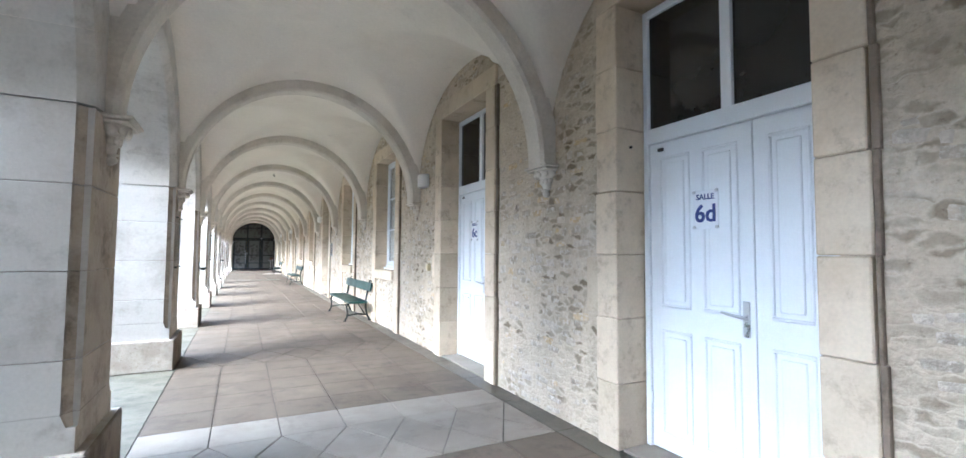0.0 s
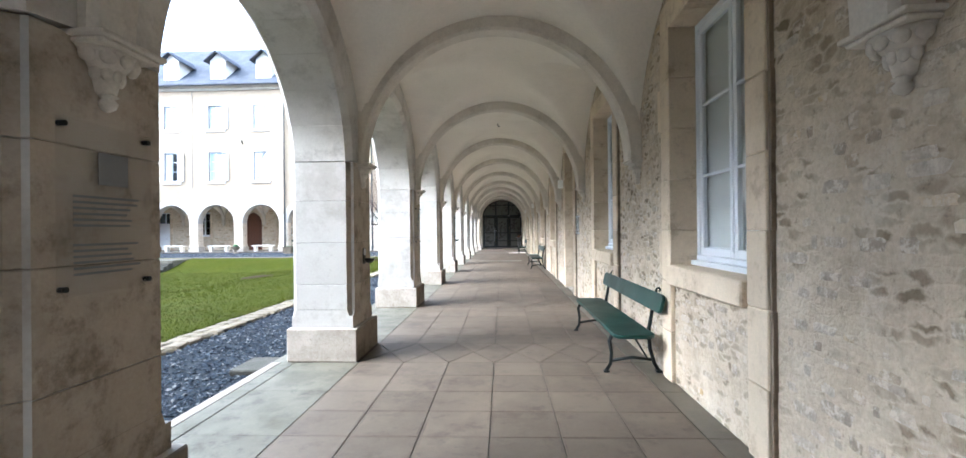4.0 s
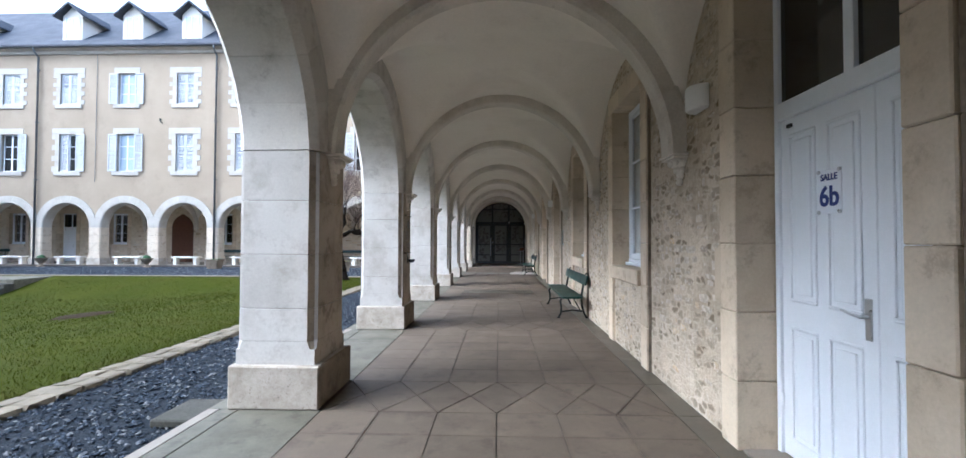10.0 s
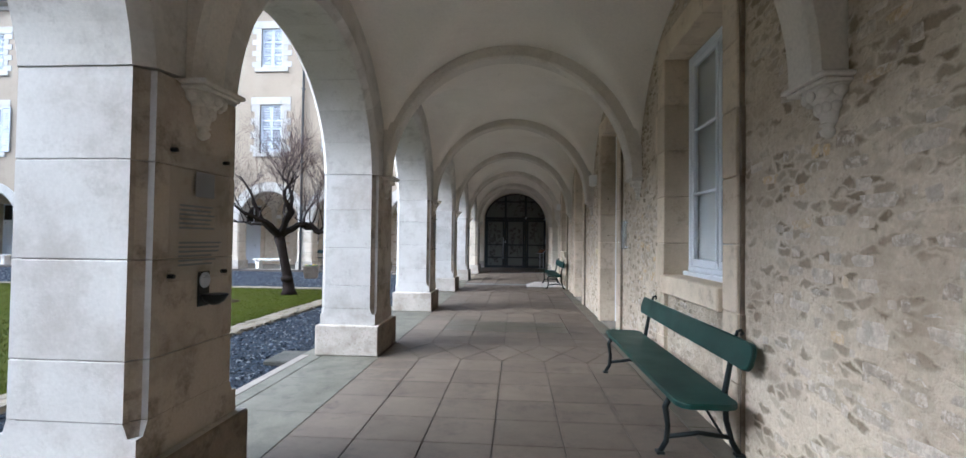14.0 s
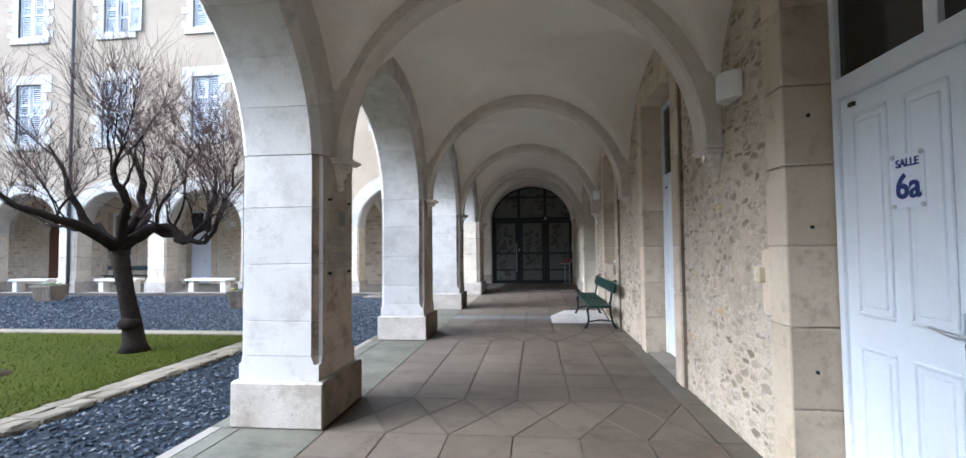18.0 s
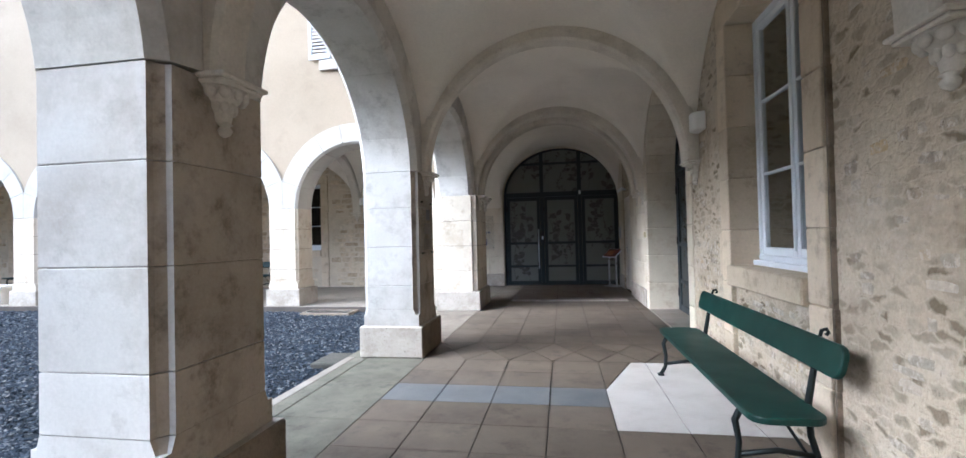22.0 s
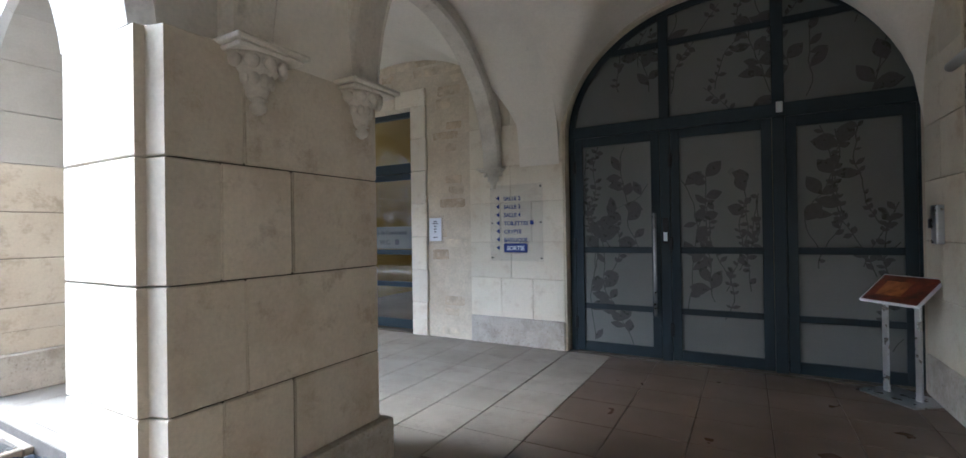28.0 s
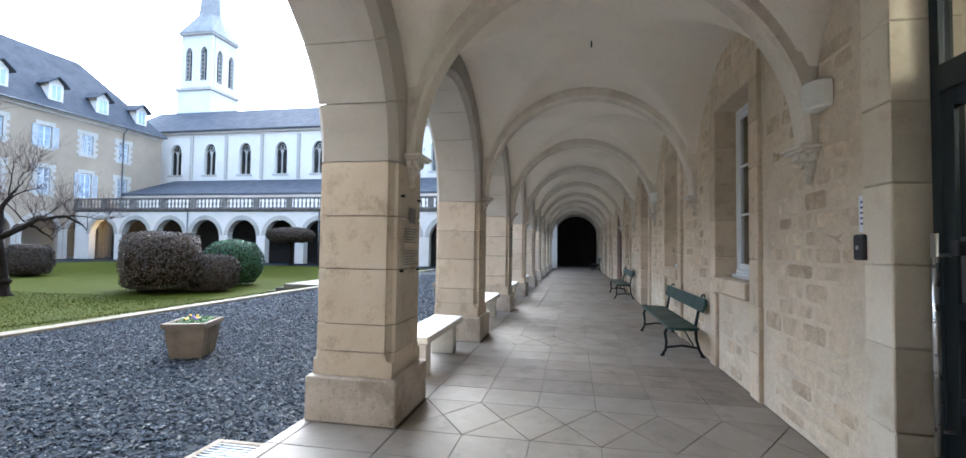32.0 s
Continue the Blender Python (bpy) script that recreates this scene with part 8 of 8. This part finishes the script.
ROWS = 6
for k in range(-2, 9):
    yb0 = PIER0 + k * BAY - 0.445
    yb1 = yb0 + 0.90
    yn = yb0 + BAY
    f = floor_for(yb0)
    # band between the piers: crossing joints that make diamonds
    ym = (yb0 + yb1) / 2
    for i, x in enumerate(cols):
        xa, xb = max(x - TW / 2, cols[0]), min(x + TW / 2, cols[-1])
        dia = [(x, yb0), (xb, ym), (x, yb1), (xa, ym)]
        dia = [q for k_, q in enumerate(dia) if q != dia[k_ - 1] and not (q[1] == ym and q[0] == x)]
        put_tile(f, xa, xb, yb0, yb1, tone(min(x, 2.9), ym), dia)
        if i < 6:
            put_tile(f, x, x + TW, yb0, ym, tone(x + 0.26, ym), [(x, yb0), (x + TW, yb0), (x + TW / 2, ym)])
            put_tile(f, x, x + TW, ym, yb1, tone(x + 0.26, ym), [(x, yb1), (x + TW / 2, ym), (x + TW, yb1)])
    d = (yn - yb1) / ROWS
    for r in range(ROWS):
        for x in cols[:-1]:
            ya = yb1 + r * d
            if x > 1.95 and 32.6 < ya + d / 2 < 34.7:
                continue
            put_tile(f, x, x + TW, ya, ya + d, tone(x + 0.26, ya + d / 2))
    for j in range(3):
        ya = yb1 + (yn - yb1) * j / 3
        yc = yb1 + (yn - yb1) * (j + 1) / 3
        if k != 7:
            put_tile(f, cols[-1], EAST + 0.02, ya, yc, tone(3.2, (ya + yc) / 2))
        edge_stone = M_TILE_M if k == 8 else M_TILE_E
        put_tile(f, -0.72, TX0, ya, yc, edge_stone)
        put_tile(f, -0.89, -0.724, ya, yc, edge_stone)
        put_tile(f, -1.0, -0.894, ya, yc, M_TILE_L)
    put_tile(f, cols[-1], EAST + 0.02, yb0, yb1, tone(3.2, yb0))
    put_tile(f, -1.0, -0.80, yb0, yb1, M_TILE_E)
# pale slabs under the far bench
f = floor_for(33)
ys0, ys1 = PIER0 + 7 * BAY + 0.455 + 2 * (BAY - 0.90) / 6, PIER0 + 8 * BAY - 0.445
put_tile(f, cols[4], cols[5], ys0, ys1, M_STRIP, [(cols[4], ys0), (cols[5], ys0), (cols[5], ys1), (cols[4] + 0.36, ys1), (cols[4], ys0 + 0.95)])
put_tile(f, cols[4], cols[4] + 0.36, ys0 + 0.95, ys1, M_TILE, [(cols[4], ys0 + 0.96), (cols[4] + 0.35, ys1), (cols[4], ys1)])
put_tile(f, cols[5], cols[6], ys0, ys1, M_STRIP)
put_tile(f, cols[6], EAST + 0.02, ys0, ys1, M_STRIP)
put_tile(f, cols[6], EAST + 0.02, PIER0 + 7 * BAY + 0.455, ys0, M_TILE)
# corner bay
y0 = PIER0 + 9 * BAY - 0.445
f = floor_for(40)
yr = [y0, y0 + 0.62, y0 + 1.25] + [39.99 + 0.507 * i for i in range(7)]
for a, b in zip(yr, yr[1:]):
    b = min(b, NORTH - 0.0)
    for x in cols[:-1]:
        if b - a > 0.05:
            mt = tone(x + 0.26, (a + b) / 2)
            if 39.65 < a < 39.9 and 0.5 < x < 2.9:
                mt = M_STRIP
            elif a < 39.9:
                mt = M_TILE
            put_tile(f, x, x + TW, a, b, mt)
    put_tile(f, cols[-1], EAST + 0.02, a, b, M_TILE_B if a > 39.9 else M_TILE)
    if a < 38.5:
        put_tile(f, -1.0, -0.80, a, b, M_TILE_E)
# second corridor
for k in range(-1, 9):
    xa1 = 0.016 if k < 0 else PIER2 - k * BAY2 + 0.40
    xb = PIER2 - (k + 1) * BAY2 + 0.40
    bands = [] if k < 0 else [(xa1 - 0.80, xa1)]
    xs0 = xa1 if k < 0 else xa1 - 0.80
    n = 9 if k < 0 else 6
    d = (xs0 - xb) / n
    RW2 = (NORTH - 0.005 - IN2 - 0.02) / 6
    yc = [IN2 + 0.02 + RW2 * i for i in range(7)]
    for xlo, xhi in bands:
        xm = (xlo + xhi) / 2
        for i, y in enumerate(yc):
            ya, yb = max(y - RW2 / 2, yc[0]), min(y + RW2 / 2, yc[6])
            dia = [(xlo, y), (xm, ya), (xhi, y), (xm, yb)]
            dia = [q for k_, q in enumerate(dia) if not (q[0] == xm and q[1] == y)]
            put_tile(fl2, xlo, xhi, ya, yb, M_TILE_L, dia)
            if i < 6:
                put_tile(fl2, xlo, xm, y, y + RW2, M_TILE_L, [(xlo, y), (xm, y + RW2 / 2), (xlo, y + RW2)])
                put_tile(fl2, xm, xhi, y, y + RW2, M_TILE_L, [(xhi, y), (xhi, y + RW2), (xm, y + RW2 / 2)])
    for r in range(n):
        x1 = xs0 - r * d
        for i in range(6):
            # three darker mid-tone rows in each bay, the others pale
            put_tile(fl2, x1 - d, x1, yc[i], yc[i] + RW2, M_TILE_M if k >= 0 and r in (1, 2, 3) else M_TILE_L)
        if k >= 0 or x1 < -1.3:
            put_tile(fl2, x1 - d, x1, IN2 - 0.75, IN2 + 0.016, M_TILE_L)
            put_tile(fl2, x1 - d, x1, IN2 - 0.86, IN2 - 0.754, M_TILE_L)
    if bands:
        put_tile(fl2, bands[0][0], bands[0][1], IN2 - 0.86, IN2 - 0.815, M_TILE_L)

# ---- stones of the rubble wall ----
rs = random.Random(8)


def stone_shape(rng, rect=False):
    """A flat-lying rough stone, about one unit wide; local y points into the wall."""
    pts = []
    n = 8
    for k in range(n):
        a = 2 * math.pi * (k + (0.5 if rect else 0)) / n + rng.uniform(-0.28, 0.28) * (0.3 if rect else 1)
        e = 0.36
        cx, cz = math.cos(a), math.sin(a)
        x = math.copysign(abs(cx) ** (0.25 if rect else e), cx) * 0.5 * (rng.uniform(0.94, 1.0) if rect else rng.uniform(0.84, 1.05))
        z = math.copysign(abs(cz) ** (0.25 if rect else e), cz) * 0.5 * (rng.uniform(0.93, 1.0) if rect else rng.uniform(0.82, 1.05))
        pts.append((x, z))
    h = rng.uniform(0.7, 1.2)
    vs = [(x, 0.35, z) for x, z in pts] + [(x * (0.95 if rect else 0.86), -0.42 * h, z * (0.92 if rect else 0.82)) for x, z in pts] + [(x * (0.82 if rect else 0.58) + rng.uniform(-0.03, 0.03), -h * rng.uniform(0.7, 1.1), z * (0.76 if rect else 0.55)) for x, z in pts]
    vs.append((rng.uniform(-0.1, 0.1), -h * 1.08, rng.uniform(-0.1, 0.1)))
    fs = []
    for k in range(n):
        q = (k + 1) % n
        fs.append((k, q, n + q, n + k))
        fs.append((n + k, n + q, 2 * n + q, 2 * n + k))
        fs.append((2 * n + k, 2 * n + q, 3 * n))
    return vs, fs


def stone_wall(wall, u0, u1, z0, z1, holes, cw, ch_, keep, mat, matj, rect, near, seed, bare=None):
    rng = random.Random(seed)
    shapes = [stone_shape(rng, rect) for _ in range(16)]
    meshes = []
    for v, fc in shapes:
        me = bpy.data.meshes.new("stone")
        me.from_pydata(v, [], fc)
        me.materials.append(mat)
        me.shade_smooth()
        meshes.append(me)
    jv, jf, singles = [], [], 0
    z, row = z0, 0
    while z < z1:
        hh = ch_ * rng.uniform(0.8, 1.25)
        u = u0 + rng.uniform(0, cw)
        while u < u1:
            w = cw * (rng.uniform(0.6, 1.4) if rect else rng.uniform(0.35, 1.7))
            cu, cz_ = u + w / 2, z + hh / 2 + (0 if rect else rng.uniform(-0.3, 0.3) * ch_)
            u += w
            patch = noise.noise(Vector((cu * 0.55, cz_ * 0.8, seed)))
            sparse = 0.0
            if bare is not None:
                # plaster covers the upper wall of the far bays
                sparse = (0.55 if cu < bare else 0.12) if cz_ > 1.95 else (-0.12 if cz_ > 0.6 else 0.1)
            if rng.random() > keep + 0.95 * patch - sparse:
                continue
            if any(h[0] - w / 2 - 0.02 < cu < h[1] + w / 2 + 0.02 and h[2] - hh / 2 < cz_ < h[3] + hh / 2 for h in holes):
                continue
            si = rng.randrange(16)
            deep = rng.uniform(0.002, 0.009) if not rect else rng.uniform(0.003, 0.008)
            s = Matrix.Translation((cu, 0.003, cz_)) @ Matrix.Rotation(rng.uniform(-0.08, 0.08) if not rect else rng.uniform(-0.02, 0.02), 4, "Y") @ Matrix.Diagonal((w * (1.0 if rect else 0.92), deep, hh * (rng.uniform(0.72, 0.98) if not rect else rng.uniform(0.86, 0.98)), 1))
            if singles < 300 and near[0] < cu < near[1] and near[2] < cz_ < near[3]:
                o = new("stone", meshes[si])
                o.parent = wall
                o.matrix_basis = s
                singles += 1
            else:
                b0 = len(jv)
                jv += [tuple(s @ Vector(q)) for q in shapes[si][0]]
                jf += [tuple(i + b0 for i in q) for q in shapes[si][1]]
        z += hh
        row += 1
    o = raw("stones", jv, jf, matj, wall, True)
    tagged(o, "", "", "", "stuff")


eh2 = [(-y - 0.97, -y + 0.97, 0, 3.76) for y in DOORS] + [(-y - 0.97, -y + 0.97, 0.96, 3.76) for y in WINDOWS] + [(-y - s * 0.84 - 0.14, -y - s * 0.84 + 0.14, 0, 1.0) for y in WINDOWS for s in (-1, 1)]
eh2 += [(-NICHE - 1.72, -NICHE + 1.72, 0, 4.5), (-NORTH, -38.6, 0, 5)]
stone_wall(we, -38.6, 6.5, 0.03, 4.05, eh2, 0.185, 0.092, 0.66, M_RUBBLE, M_RUBBLE_J, False, (-20.0, 0.0, 0.7, 2.1), 5, -21.0)
nh2 = [(-1.4, 4, 0, 5), (CD - 0.92, CD + 0.92, 0, 3.65)] + [(x - 0.87, x + 0.87, 0.95, 3.6) for x in WIN2] + [(x + s * 0.73 - 0.13, x + s * 0.73 + 0.13, 0, 1.0) for x in WIN2 for s in (-1, 1)] + [(x - 0.87, x + 0.87, 0, 3.6) for x in DOR2] + [(-21.15, -19.55, 0, 3.2)]
stone_wall(wn2, -38, -1.4, 0.03, 4.05, nh2, 0.36, 0.15, 1.6, M_COURSED, M_COURSED_J, True, (-10.0, -1.4, 0.4, 2.4), 6)

# ---- lawn kerb ----
kb = thing("lawn_kerb", "kerb of small flat worn stones round the lawn", "kerb", None, "", "structure")
km = []
for q in range(5):
    bm = box((-0.14, -0.10, -0.06), (0.14, 0.10, 0.03), 0.018)
    for v in bm.verts:
        v.co += Vector((rs.uniform(-0.03, 0.03), rs.uniform(-0.025, 0.025), rs.uniform(-0.012, 0.012)))
    me = bpy.data.meshes.new("stone")
    bm.to_mesh(me)
    bm.free()
    me.materials.append(M_KERB)
    km.append(me)
nk = 0
y = LY0
while y < LY1:
    for c in range(2):
        if nk < 280:
            o = new("stone", km[rs.randrange(5)])
            o.parent = kb
            o.matrix_basis = pose(LX1 + 0.06 + 0.19 * c, y + rs.uniform(-0.03, 0.03), GZ + 0.012, 0, 0, 90 + rs.uniform(-5, 5))
            nk += 1
    y += 0.31
part("kerb_run", box((LX0, LY1 - 0.05, GZ - 0.06), (LX1 + 0.32, LY1 + 0.28, GZ + 0.035), 0.01), M_KERB, kb)

# ---- gravel chips and grass ----
def chips(n, x0, x1, y0, y1, seed, size):
    rg = np.random.RandomState(seed)
    base = np.array([(1, 0, 0), (0, 1, 0), (-1, 0, 0), (0, -1, 0), (0, 0, 1), (0, 0, -1)], float)
    tri = np.array([(0, 1, 4), (1, 2, 4), (2, 3, 4), (3, 0, 4), (1, 0, 5), (2, 1, 5), (3, 2, 5), (0, 3, 5)])
    c = np.stack([rg.uniform(x0, x1, n), rg.uniform(y0, y1, n), GZ - 0.022 + rg.uniform(0, 0.012, n)], 1)
    ang, tilt = rg.uniform(0, 6.28, n), rg.uniform(-0.6, 0.6, n)
    sc = rg.uniform(0.5, 1.4, (n, 1)) * size * np.stack([np.ones(n), rg.uniform(0.45, 0.9, n), rg.uniform(0.22, 0.5, n)], 1)
    p = base[None] * sc[:, None]
    ct, st_ = np.cos(tilt)[:, None], np.sin(tilt)[:, None]
    p = np.stack([p[..., 0] * ct + p[..., 2] * st_, p[..., 1], -p[..., 0] * st_ + p[..., 2] * ct], -1)
    ca, sa = np.cos(ang)[:, None], np.sin(ang)[:, None]
    p = np.stack([p[..., 0] * ca - p[..., 1] * sa, p[..., 0] * sa + p[..., 1] * ca, p[..., 2]], -1) + c[:, None]
    f = (tri[None] + (np.arange(n) * 6)[:, None, None]).reshape(-1, 3)
    return p.reshape(-1, 3).tolist(), f.tolist()


cv, cf = join([chips(26000, -2.95, -1.03, 0.5, 31.5, 1, 0.026), chips(46000, -9.5, -1.03, 31.9, 38.86, 2, 0.026), chips(34000, -26, -9.5, 31.9, 38.8, 4, 0.042), chips(5000, -2.95, -1.03, 31.4, 32.2, 3, 0.026)])
tagged(raw("gravel", cv, cf, M_PEBBLE), "loose blue-grey slate chips covering the courtyard paths", "gravel", "", "stuff")
rg = np.random.RandomState(9)
n = 120000
gx = LX1 - 0.02 - rg.uniform(0, 1, n) ** 2.2 * 14
gy = rg.uniform(4, LY1 - 0.05, n)
gv, gf = [], []
for i in range(n):
    x, y = gx[i], gy[i]
    z = lawn_z(x, y) - 0.005
    a = rg.uniform(0, 6.28)
    h = rg.uniform(0.02, 0.05)
    w = 0.004 + 0.0008 * (LX1 - x)
    dx, dy = math.cos(a) * w, math.sin(a) * w
    o = len(gv)
    gv += [(x - dx, y - dy, z), (x + dx, y + dy, z), (x + rg.uniform(-0.03, 0.03), y + rg.uniform(-0.03, 0.03), z + h)]
    gf.append((o, o + 1, o + 2))
tagged(raw("grass", gv, gf, M_GRASS), "short damp winter grass", "grass", "", "stuff")
